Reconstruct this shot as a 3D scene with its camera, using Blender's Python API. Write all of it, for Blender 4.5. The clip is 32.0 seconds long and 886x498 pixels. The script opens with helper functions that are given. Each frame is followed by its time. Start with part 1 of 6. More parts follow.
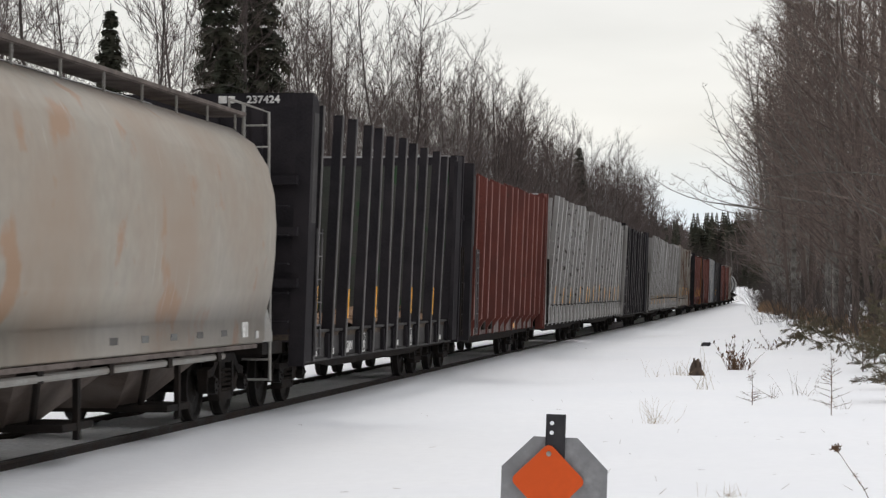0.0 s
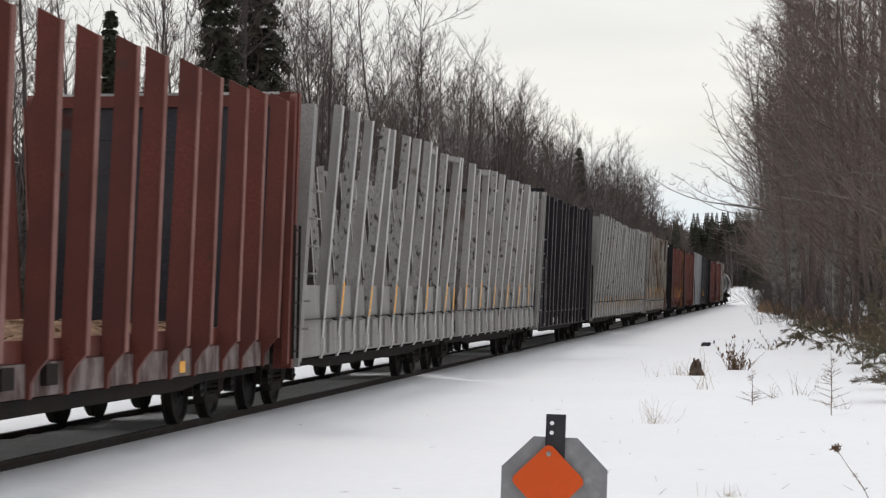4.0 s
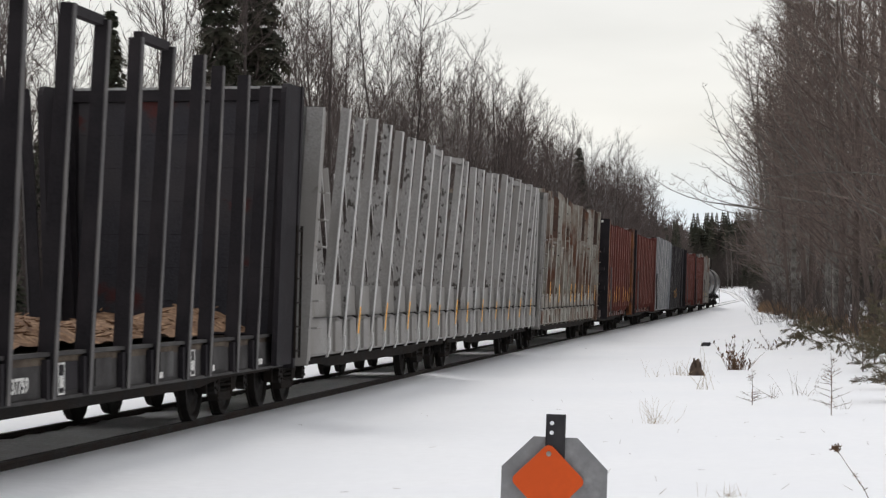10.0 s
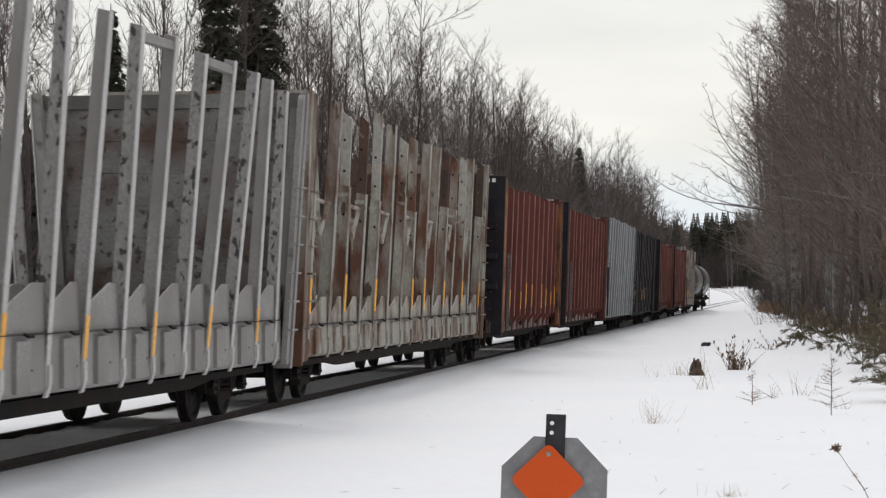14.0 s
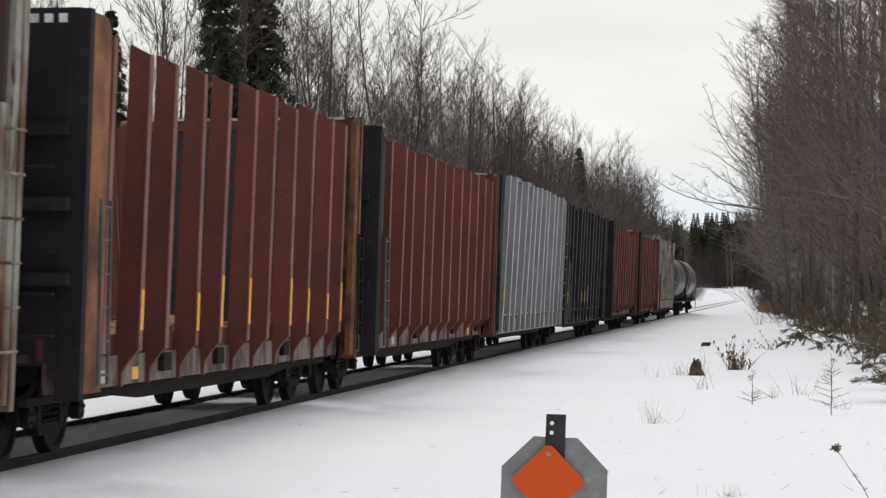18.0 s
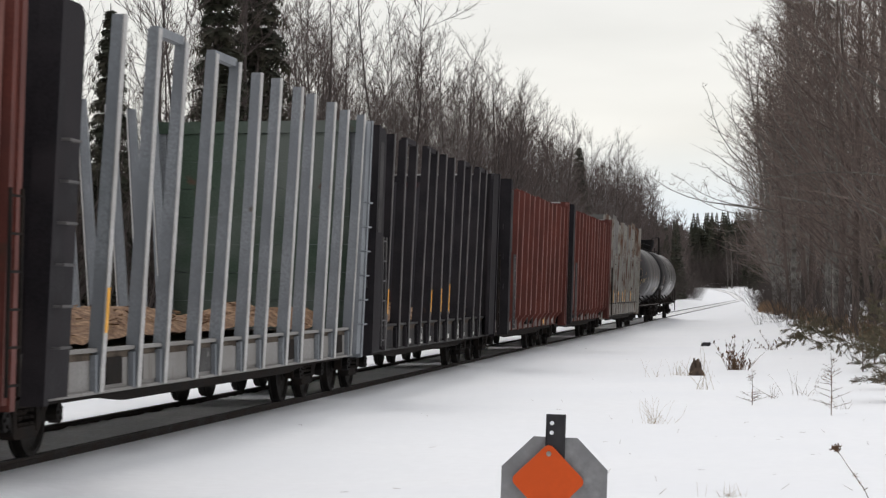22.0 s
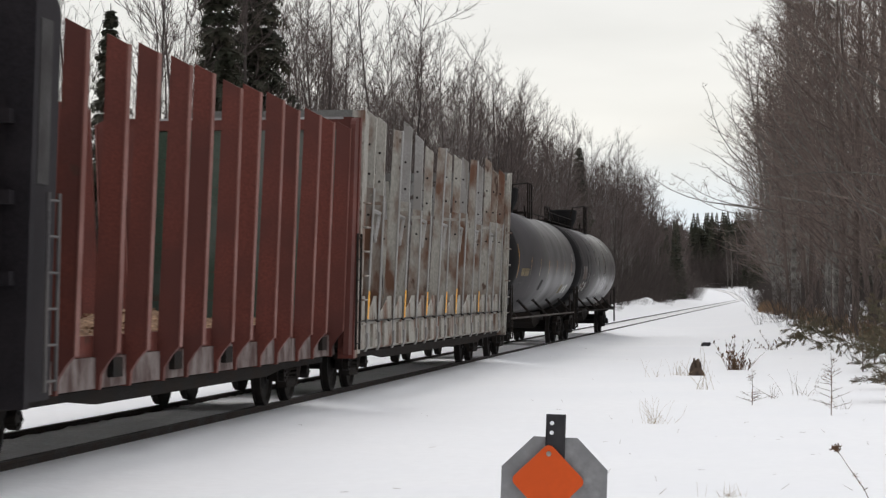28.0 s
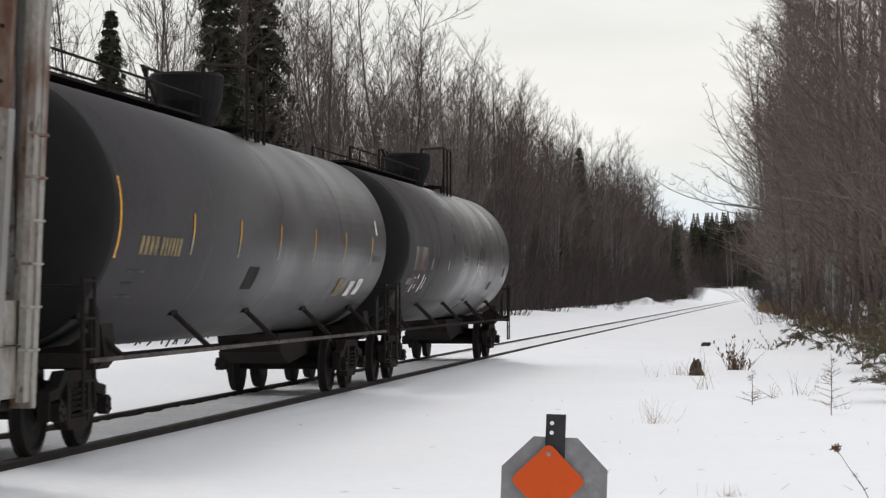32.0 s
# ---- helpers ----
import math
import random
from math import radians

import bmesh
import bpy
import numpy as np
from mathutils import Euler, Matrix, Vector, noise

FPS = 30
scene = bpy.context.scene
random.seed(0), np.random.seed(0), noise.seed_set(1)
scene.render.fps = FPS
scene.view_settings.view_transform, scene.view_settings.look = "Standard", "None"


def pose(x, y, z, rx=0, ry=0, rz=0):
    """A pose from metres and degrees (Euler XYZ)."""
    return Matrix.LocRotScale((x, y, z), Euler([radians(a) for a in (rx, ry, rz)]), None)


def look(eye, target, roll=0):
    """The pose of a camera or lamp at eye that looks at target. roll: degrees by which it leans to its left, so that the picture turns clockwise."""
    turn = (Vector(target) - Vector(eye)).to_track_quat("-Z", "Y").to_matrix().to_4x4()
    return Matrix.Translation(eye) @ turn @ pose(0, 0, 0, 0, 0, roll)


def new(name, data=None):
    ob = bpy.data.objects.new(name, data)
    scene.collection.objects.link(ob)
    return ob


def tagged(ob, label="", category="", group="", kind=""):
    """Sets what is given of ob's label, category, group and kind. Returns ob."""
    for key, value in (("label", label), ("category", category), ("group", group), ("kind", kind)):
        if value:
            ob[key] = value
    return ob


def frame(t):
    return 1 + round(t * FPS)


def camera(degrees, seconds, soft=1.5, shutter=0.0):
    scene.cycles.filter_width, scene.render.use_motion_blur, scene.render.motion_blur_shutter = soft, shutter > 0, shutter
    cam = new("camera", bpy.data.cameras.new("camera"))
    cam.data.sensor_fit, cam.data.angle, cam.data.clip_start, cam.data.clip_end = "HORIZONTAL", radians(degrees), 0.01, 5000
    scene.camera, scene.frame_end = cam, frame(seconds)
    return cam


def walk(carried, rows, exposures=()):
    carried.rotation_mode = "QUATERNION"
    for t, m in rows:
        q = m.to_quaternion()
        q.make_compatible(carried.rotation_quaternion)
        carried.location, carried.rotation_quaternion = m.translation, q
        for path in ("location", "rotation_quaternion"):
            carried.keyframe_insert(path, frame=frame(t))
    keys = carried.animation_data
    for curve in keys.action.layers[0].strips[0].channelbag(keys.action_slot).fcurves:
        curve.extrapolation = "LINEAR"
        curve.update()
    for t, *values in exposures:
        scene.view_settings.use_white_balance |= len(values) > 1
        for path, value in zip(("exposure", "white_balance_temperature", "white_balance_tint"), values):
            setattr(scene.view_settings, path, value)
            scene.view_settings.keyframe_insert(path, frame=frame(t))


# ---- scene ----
# The y axis runs along the straight track, away from the camera; x points from the track to the camera; rail heads lie at z = 0.
cam = camera(21.15, 32.0, soft=1.3, shutter=0.25)
EYE = Vector((0.0, 0.0, 1.70))
YAW, PITCH = radians(8.237), radians(1.009)
AIM = EYE + 50 * Vector((-math.sin(YAW) * math.cos(PITCH), math.cos(YAW) * math.cos(PITCH), math.sin(PITCH)))
STAND = look(EYE, AIM)
walk(cam, [(0.0, STAND), (32.0, STAND)], exposures=[(0.0, 0.0), (32.0, 0.0)])

TRACK_X = -8.5          # centre of the track
GAUGE = 0.7525          # half the distance between the rail heads

# ---- light: a bright overcast winter day ----
world = bpy.data.worlds.new("overcast_sky")
scene.world = world
world.use_nodes = True
wn, wl = world.node_tree.nodes, world.node_tree.links
wn.clear()
w_out = wn.new("ShaderNodeOutputWorld")
w_bg = wn.new("ShaderNodeBackground")
w_sky = wn.new("ShaderNodeTexSky")
w_sky.sky_type = "NISHITA"
w_sky.sun_disc = False
w_sky.sun_elevation, w_sky.sun_rotation = radians(32), radians(-70)
w_dim = wn.new("ShaderNodeMix")
w_dim.data_type, w_dim.blend_type = "RGBA", "MULTIPLY"
w_dim.inputs[0].default_value = 1.0
w_dim.inputs[7].default_value = (0.12, 0.12, 0.12, 1)
wl.new(w_sky.outputs[0], w_dim.inputs[6])
w_co = wn.new("ShaderNodeTexCoord")
w_sep = wn.new("ShaderNodeSeparateXYZ")
wl.new(w_co.outputs["Generated"], w_sep.inputs[0])
w_ramp = wn.new("ShaderNodeValToRGB")
w_ramp.color_ramp.elements[0].position, w_ramp.color_ramp.elements[0].color = 0.0, (0.71, 0.79, 0.88, 1)
w_ramp.color_ramp.elements[1].position, w_ramp.color_ramp.elements[1].color = 0.065, (0.90, 0.878, 0.83, 1)
e = w_ramp.color_ramp.elements.new(0.03)
e.color = (0.75, 0.81, 0.87, 1)
e = w_ramp.color_ramp.elements.new(0.5)
e.color = (0.81, 0.803, 0.82, 1)
wl.new(w_sep.outputs[2], w_ramp.inputs[0])
w_map = wn.new("ShaderNodeMapping")
w_map.inputs["Scale"].default_value = (3.0, 3.0, 14.0)
wl.new(w_co.outputs["Generated"], w_map.inputs[0])
w_noise = wn.new("ShaderNodeTexNoise")
w_noise.inputs["Scale"].default_value, w_noise.inputs["Detail"].default_value = 1.6, 6
wl.new(w_map.outputs[0], w_noise.inputs["Vector"])
w_cl = wn.new("ShaderNodeMapRange")
w_cl.inputs[1].default_value, w_cl.inputs[2].default_value = 0.35, 0.7
w_cl.inputs[3].default_value, w_cl.inputs[4].default_value = 0.9, 1.04
wl.new(w_noise.outputs[0], w_cl.inputs[0])
w_mul = wn.new("ShaderNodeVectorMath")
w_mul.operation = "SCALE"
wl.new(w_ramp.outputs[0], w_mul.inputs[0])
wl.new(w_cl.outputs[0], w_mul.inputs["Scale"])
w_mix = wn.new("ShaderNodeMix")
w_mix.data_type = "RGBA"
w_mix.inputs[0].default_value = 0.9
wl.new(w_dim.outputs[2], w_mix.inputs[6])
wl.new(w_mul.outputs[0], w_mix.inputs[7])
wl.new(w_mix.outputs[2], w_bg.inputs[0])
w_bg.inputs[1].default_value = 1.10
wl.new(w_bg.outputs[0], w_out.inputs[0])

sun = new("sun", bpy.data.lights.new("sun", "SUN"))
sun.data.energy, sun.data.angle, sun.data.color = 0.6, radians(25), (1.0, 0.96, 0.9)
sun.matrix_world = look((-20, 60, 60), (0, 40, 0))


# ---- materials ----
def mat(name, base, second=None, amount=0.5, scale=3.0, rough=0.7, metal=0.0, bump=0.2, fine=30.0, stretch=(1, 1, 1), sharp=0.12, spread=0.12, stain=None, stain_at=0.62, gloss=0.25, stain_scale=2.7, shared=False, streak=None, streak_at=0.63):
    """Procedural surface: base colour with fine grain, broad patches of a second colour, optional stains, and relief."""
    m = bpy.data.materials.new(name)
    m.use_nodes = True
    n, l = m.node_tree.nodes, m.node_tree.links
    b = n["Principled BSDF"]
    b.inputs["Roughness"].default_value, b.inputs["Metallic"].default_value = rough, metal
    co, info = n.new("ShaderNodeTexCoord"), n.new("ShaderNodeObjectInfo")
    mp = n.new("ShaderNodeMapping")
    mp.inputs["Scale"].default_value = stretch
    l.new(co.outputs["Object"], mp.inputs[0])
    off = n.new("ShaderNodeVectorMath")
    off.operation = "ADD"
    rnd = n.new("ShaderNodeMath")
    rnd.operation, rnd.inputs[1].default_value = "MULTIPLY", 0.0 if shared else 37.0
    l.new(info.outputs["Random"], rnd.inputs[0])
    l.new(mp.outputs[0], off.inputs[0])
    l.new(rnd.outputs[0], off.inputs[1])

    def tex(s, detail=5):
        t = n.new("ShaderNodeTexNoise")
        t.inputs["Scale"].default_value, t.inputs["Detail"].default_value = s, detail
        l.new(off.outputs[0], t.inputs["Vector"])
        return t.outputs[0]

    def rng(v, a, b2, c, d):
        r = n.new("ShaderNodeMapRange")
        for i, q in enumerate((a, b2, c, d)):
            r.inputs[i + 1].default_value = q
        l.new(v, r.inputs[0])
        return r.outputs[0]

    def mixed(f, a, b2):
        x = n.new("ShaderNodeMix")
        x.data_type = "RGBA"
        l.new(f, x.inputs[0])
        for s, v in ((x.inputs[6], a), (x.inputs[7], b2)):
            if isinstance(v, tuple):
                s.default_value = (*v, 1)
            else:
                l.new(v, s)
        return x.outputs[2]

    grain = tex(fine)
    dark = tuple(c * (1 - spread * 2) for c in base)
    light = tuple(min(1, c * (1 + spread)) for c in base)
    col = mixed(rng(grain, 0.3, 0.7, 0, 1), dark, light)
    broad = tex(scale)
    if second:
        col = mixed(rng(broad, 0.5 + (0.5 - amount) * 0.5 - sharp, 0.5 + (0.5 - amount) * 0.5 + sharp, 0, 1), col, second)
    if stain:
        col = mixed(rng(tex(scale * stain_scale), stain_at, stain_at + 0.06, 0, 0.9), col, stain)
    if streak:                               # runs that go down the surface
        m2 = n.new("ShaderNodeMapping")
        m2.inputs["Scale"].default_value = (2.0, 5.0, 0.35)
        l.new(off.outputs[0], m2.inputs[0])
        t2 = n.new("ShaderNodeTexNoise")
        t2.inputs["Scale"].default_value, t2.inputs["Detail"].default_value = 1.6, 4
        l.new(m2.outputs[0], t2.inputs["Vector"])
        col = mixed(rng(t2.outputs[0], streak_at, streak_at + 0.08, 0, 0.6), col, streak)
    l.new(col, b.inputs["Base Color"])
    if bump:
        bp = n.new("ShaderNodeBump")
        bp.inputs["Strength"].default_value, bp.inputs["Distance"].default_value = bump, 0.02
        l.new(grain, bp.inputs["Height"])
        l.new(bp.outputs[0], b.inputs["Normal"])
    l.new(rng(broad, 0.3, 0.7, max(0.05, rough - 0.12), min(1, rough + 0.12)), b.inputs["Roughness"])
    b.inputs["Specular IOR Level"].default_value = gloss
    return m


SNOW = mat("snow", (0.945, 0.955, 0.97), (0.895, 0.91, 0.935), 0.45, 0.25, 0.75, bump=0.35, fine=7.0, spread=0.02, sharp=0.25)
DIRTY_SNOW = mat("dirty_snow", (0.92, 0.925, 0.935), (0.78, 0.77, 0.765), 0.30, 1.3, 0.85, bump=0.8, fine=18, spread=0.08, sharp=0.2)
RAIL_STEEL = mat("rail_steel", (0.022, 0.019, 0.018), (0.035, 0.026, 0.022), 0.5, 2, 0.7, 0.1, 0.3, gloss=0.12)
RAIL_HEAD = mat("worn_rail_head", (0.075, 0.07, 0.068), (0.05, 0.046, 0.044), 0.4, 2, 0.5, 0.5, 0.1)
TIE_WOOD = mat("tie_wood", (0.06, 0.05, 0.042), (0.03, 0.026, 0.022), 0.5, 5, 0.9)
BARK = mat("bark", (0.062, 0.050, 0.047), (0.105, 0.09, 0.084), 0.45, 1.6, 0.9, bump=0.6, fine=14, stretch=(1, 1, 0.35))
PALE_BARK = mat("pale_bark", (0.20, 0.188, 0.172), (0.085, 0.075, 0.066), 0.42, 2.2, 0.85, bump=0.5, fine=12, stretch=(1, 1, 1.6))
TWIG = mat("twigs", (0.078, 0.060, 0.055), (0.124, 0.099, 0.092), 0.45, 0.7, 0.9, bump=0.0)
BROWN_BARK = mat("brown_bark", (0.095, 0.073, 0.064), (0.15, 0.12, 0.105), 0.45, 1.6, 0.9, bump=0.6, fine=14, stretch=(1, 1, 0.35))
PALE_TWIG = mat("pale_twigs", (0.145, 0.122, 0.113), (0.22, 0.192, 0.18), 0.45, 0.7, 0.9, bump=0.0)
TWIG_BROWN = mat("brown_twigs", (0.135, 0.101, 0.087), (0.21, 0.165, 0.145), 0.45, 0.7, 0.9, bump=0.0)
# Darker than the twigs: dimness low in the woods is part of this colour.
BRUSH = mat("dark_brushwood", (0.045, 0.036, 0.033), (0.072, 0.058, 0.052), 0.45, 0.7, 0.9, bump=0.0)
NEEDLES = mat("spruce_needles", (0.034, 0.039, 0.025), (0.062, 0.056, 0.039), 0.45, 1.2, 0.8, bump=0.0)
BOUGH = mat("olive_needles", (0.098, 0.094, 0.058), (0.155, 0.122, 0.08), 0.5, 4, 0.85, bump=0.0)
DRY_GRASS = mat("dry_grass", (0.34, 0.25, 0.14), (0.22, 0.15, 0.08), 0.4, 3, 0.9, bump=0.0)
DRY_GRASS_BROWN = mat("brown_dead_grass", (0.17, 0.105, 0.06), (0.26, 0.17, 0.10), 0.4, 0.8, 0.9, bump=0.0)
DRY_WEED = mat("dry_weed", (0.11, 0.066, 0.04), (0.18, 0.11, 0.065), 0.4, 6, 0.9, bump=0.0)
STUMP_WOOD = mat("stump_wood", (0.14, 0.10, 0.075), (0.055, 0.040, 0.032), 0.5, 6, 0.9, bump=0.8, stretch=(1, 1, 0.3))
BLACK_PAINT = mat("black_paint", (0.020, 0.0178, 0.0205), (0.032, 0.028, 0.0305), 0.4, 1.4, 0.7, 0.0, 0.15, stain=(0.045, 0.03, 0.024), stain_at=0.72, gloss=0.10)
# Black of the flanges, brightened for light on their outward faces; ladders share it.
BLACK_EDGE = mat("lit_worn_black", (0.082, 0.078, 0.080), (0.13, 0.122, 0.118), 0.45, 1.6, 0.6, 0.0, 0.15, gloss=0.2)
FROST = mat("frosted_edge", (0.42, 0.42, 0.42), (0.22, 0.21, 0.20), 0.45, 2.0, 0.8, 0, 0.3)
SOOT_STEEL = mat("sooty_steel", (0.0155, 0.0138, 0.013), (0.027, 0.0215, 0.0185), 0.5, 2.5, 0.85, 0.0, 0.4, gloss=0.08)
WHEEL_STEEL = mat("wheel_steel", (0.0115, 0.010, 0.0095), (0.019, 0.0155, 0.0135), 0.5, 4, 0.75, 0.1, 0.3, gloss=0.15)
RED_PAINT = mat("oxide_red_paint", (0.135, 0.037, 0.027), (0.092, 0.030, 0.024), 0.5, 0.9, 0.62, 0, 0.15, stain=(0.07, 0.035, 0.026), stain_at=0.68)
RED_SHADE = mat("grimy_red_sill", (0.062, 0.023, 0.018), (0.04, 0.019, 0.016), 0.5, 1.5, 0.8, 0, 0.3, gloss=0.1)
# Paler than the red webs: the lit outer face is painted in.
RED_FLANGE = mat("lit_red_flange", (0.23, 0.105, 0.088), (0.16, 0.065, 0.052), 0.5, 1.2, 0.6, 0, 0.15)
BARE_GREY = mat("bare_grey_wing_plate", (0.058, 0.055, 0.054), (0.036, 0.033, 0.033), 0.45, 1.5, 0.7, 0, 0.2, gloss=0.15)
RUSTED_SILL = mat("rust_stained_sill", (0.20, 0.165, 0.155), (0.075, 0.045, 0.04), 0.5, 4.0, 0.8, 0, 0.3, sharp=0.12, stretch=(1, 1, 0.5))
ORANGE_WING = mat("weathered_orange_wing", (0.29, 0.115, 0.04), (0.09, 0.045, 0.028), 0.45, 1.6, 0.7, 0, 0.2)
ORANGE_POST = mat("faded_orange_paint", (0.21, 0.078, 0.025), (0.06, 0.027, 0.02), 0.5, 2.2, 0.65, 0, 0.2)
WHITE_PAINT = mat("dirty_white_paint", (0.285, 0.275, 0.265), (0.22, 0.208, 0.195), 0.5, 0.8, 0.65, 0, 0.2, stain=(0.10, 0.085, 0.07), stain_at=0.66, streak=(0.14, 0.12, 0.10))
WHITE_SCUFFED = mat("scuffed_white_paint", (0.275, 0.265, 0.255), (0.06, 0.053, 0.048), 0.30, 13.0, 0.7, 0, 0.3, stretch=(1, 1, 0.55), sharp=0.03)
# Brighter than the webs, with light on outward flanges put into the colour.
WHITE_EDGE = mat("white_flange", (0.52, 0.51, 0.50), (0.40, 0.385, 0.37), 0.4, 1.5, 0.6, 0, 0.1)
RUSTY_WHITE = mat("rusty_white_paint", (0.33, 0.315, 0.28), (0.135, 0.07, 0.045), 0.37, 2.4, 0.75, 0, 0.35, stretch=(1, 1, 0.45), sharp=0.09, stain=(0.075, 0.042, 0.028), stain_at=0.64)
RUSTIER_WHITE = mat("heavily_rusted_white_paint", (0.31, 0.295, 0.255), (0.115, 0.056, 0.036), 0.52, 1.9, 0.8, 0, 0.4, stretch=(1, 1, 0.4), sharp=0.1, stain=(0.06, 0.034, 0.024), stain_at=0.6)
RUST = mat("rust", (0.088, 0.050, 0.036), (0.052, 0.036, 0.031), 0.5, 1.4, 0.85, 0, 0.5, stain=(0.20, 0.175, 0.15), stain_at=0.68)
GREY_PAINT = mat("blue_grey_paint", (0.235, 0.25, 0.268), (0.175, 0.187, 0.203), 0.5, 1.1, 0.6, 0, 0.2, stain=(0.12, 0.10, 0.085), stain_at=0.7)
GREEN_PANEL = mat("faded_green_panel", (0.048, 0.074, 0.052), (0.12, 0.135, 0.122), 0.36, 0.55, 0.8, 0, 0.3, sharp=0.1, stain=(0.10, 0.05, 0.035), stain_at=0.66, shared=True)
DARK_PANEL = mat("dark_bulkhead_panel", (0.043, 0.042, 0.049), (0.062, 0.057, 0.060), 0.45, 0.7, 0.8, 0, 0.3, stain=(0.085, 0.03, 0.027), stain_at=0.60, gloss=0.08, stain_scale=2.0, shared=True)
MURK_PANEL = mat("green_black_panel", (0.058, 0.064, 0.055), (0.082, 0.08, 0.07), 0.45, 0.6, 0.8, 0, 0.3, stain=(0.035, 0.078, 0.036), stain_at=0.58, gloss=0.08, shared=True)
SCUFF_PANEL = mat("scuffed_grey_panel", (0.19, 0.188, 0.18), (0.085, 0.06, 0.05), 0.45, 1.1, 0.85, 0, 0.4, sharp=0.12, stain=(0.06, 0.045, 0.04), stain_at=0.58, stain_scale=8, shared=True)
# White cars' end walls and beams, greyed for the shadow on them.
WALL_GREY = mat("shaded_grimy_end_wall", (0.165, 0.166, 0.16), (0.10, 0.094, 0.088), 0.5, 1.2, 0.75, 0, 0.3, stain=(0.06, 0.048, 0.04), stain_at=0.64)
SILL_GREY = mat("worn_grey_sill", (0.085, 0.083, 0.082), (0.035, 0.032, 0.031), 0.5, 1.6, 0.75, 0, 0.3, stain=(0.24, 0.235, 0.225), stain_at=0.68)
WOOD_DECK = mat("deck_planks", (0.11, 0.085, 0.062), (0.06, 0.045, 0.035), 0.5, 2.5, 0.9, 0, 0.6, stretch=(0.25, 1, 1))
LITTER = mat("bark_litter", (0.17, 0.095, 0.055), (0.33, 0.215, 0.135), 0.40, 9, 0.9, 0, 0.3, spread=0.3, stain=(0.10, 0.06, 0.035), stain_at=0.58)
REFLECTOR = mat("yellow_reflector", (0.92, 0.44, 0.03), (0.80, 0.36, 0.03), 0.4, 9, 0.35, 0, 0.0)
LETTER_WHITE = mat("white_lettering", (0.74, 0.73, 0.70), (0.45, 0.44, 0.42), 0.4, 8, 0.7, 0, 0.0)
LETTER_YELLOW = mat("faded_yellow_lettering", (0.25, 0.19, 0.09), (0.12, 0.095, 0.06), 0.4, 8, 0.7, 0, 0.0)
LETTER_DARK = mat("dark_lettering", (0.06, 0.055, 0.055), (0.12, 0.11, 0.105), 0.4, 8, 0.7, 0, 0.0)
HOPPER_PAINT = mat("dusty_hopper_paint", (0.37, 0.335, 0.285), (0.355, 0.285, 0.225), 0.42, 0.42, 0.6, 0, 0.06, fine=5, spread=0.05, stain=(0.36, 0.235, 0.155), stain_at=0.60, streak=(0.48, 0.455, 0.42), streak_at=0.665)
HOPPER_LOWER = mat("pale_grey_hopper_paint", (0.31, 0.305, 0.285), (0.26, 0.24, 0.215), 0.45, 1.2, 0.65, 0, 0.15)
OUTLET_RUST = mat("sooty_rust", (0.075, 0.055, 0.045), (0.14, 0.115, 0.10), 0.4, 1.4, 0.85, 0, 0.4)
HOPPER_WALK = mat("weathered_running_board", (0.16, 0.13, 0.115), (0.10, 0.082, 0.073), 0.5, 3, 0.85, 0, 0.4)
FADED_STRIP = mat("bleached_reflector", (0.50, 0.42, 0.26), (0.36, 0.33, 0.26), 0.4, 9, 0.5, 0, 0.0)
RUSTY_RAIL = mat("rusty_safety_rail", (0.10, 0.085, 0.075), (0.055, 0.042, 0.036), 0.5, 3, 0.7, 0, 0.2)
TANK_BLACK = mat("weathered_black_tank", (0.036, 0.032, 0.034), (0.048, 0.043, 0.045), 0.5, 0.5, 0.42, 0, 0.02, fine=9, gloss=0.42, streak=(0.075, 0.068, 0.066), streak_at=0.66)
# Blacker than the shell; for dished ends, manway housings and a patch.
TANK_HEAD = mat("black_tank_head", (0.010, 0.0095, 0.0105), (0.016, 0.015, 0.015), 0.5, 1.0, 0.6, 0, 0.1, gloss=0.08)
TANK_STREAK = mat("streaked_black_tank", (0.028, 0.026, 0.027), (0.062, 0.054, 0.053), 0.40, 0.9, 0.34, 0, 0.04, gloss=0.4, fine=9, stretch=(1, 1, 0.5), sharp=0.2, streak=(0.13, 0.115, 0.11), streak_at=0.64)
GALVANISED = mat("galvanised_plate", (0.29, 0.29, 0.295), (0.23, 0.23, 0.235), 0.5, 5, 0.55, 0.3, 0.1)
ORANGE_PLATE = mat("orange_plate", (0.69, 0.092, 0.012), (0.65, 0.088, 0.012), 0.45, 3, 0.45, 0, 0.03, spread=0.04)
STRAP_STEEL = mat("dark_steel_strap", (0.028, 0.027, 0.031), (0.045, 0.042, 0.045), 0.5, 9, 0.55, 0.2, 0.15)
BOLT_STEEL = mat("bolt_steel", (0.42, 0.38, 0.34), (0.25, 0.2, 0.17), 0.4, 30, 0.4, 0.8, 0.1)


# ---- mesh helpers ----
def part(name, bm, material, parent, label="", m=None, smooth=False):
    """Links a bmesh as one mesh object under a thing or under a part."""
    bmesh.ops.recalc_face_normals(bm, faces=bm.faces)
    me = bpy.data.meshes.new(name)
    bm.to_mesh(me)
    bm.free()
    if smooth:
        for p in me.polygons:
            p.use_smooth = True
    me.materials.append(material)
    return hang(name, me, parent, label, m)


def hang(name, me, parent, label="", m=None):
    ob = new(name, me)
    if parent is not None:
        ob.parent = parent
    if m is not None:
        ob.matrix_basis = m
    if label:
        tagged(ob, label)
    return ob


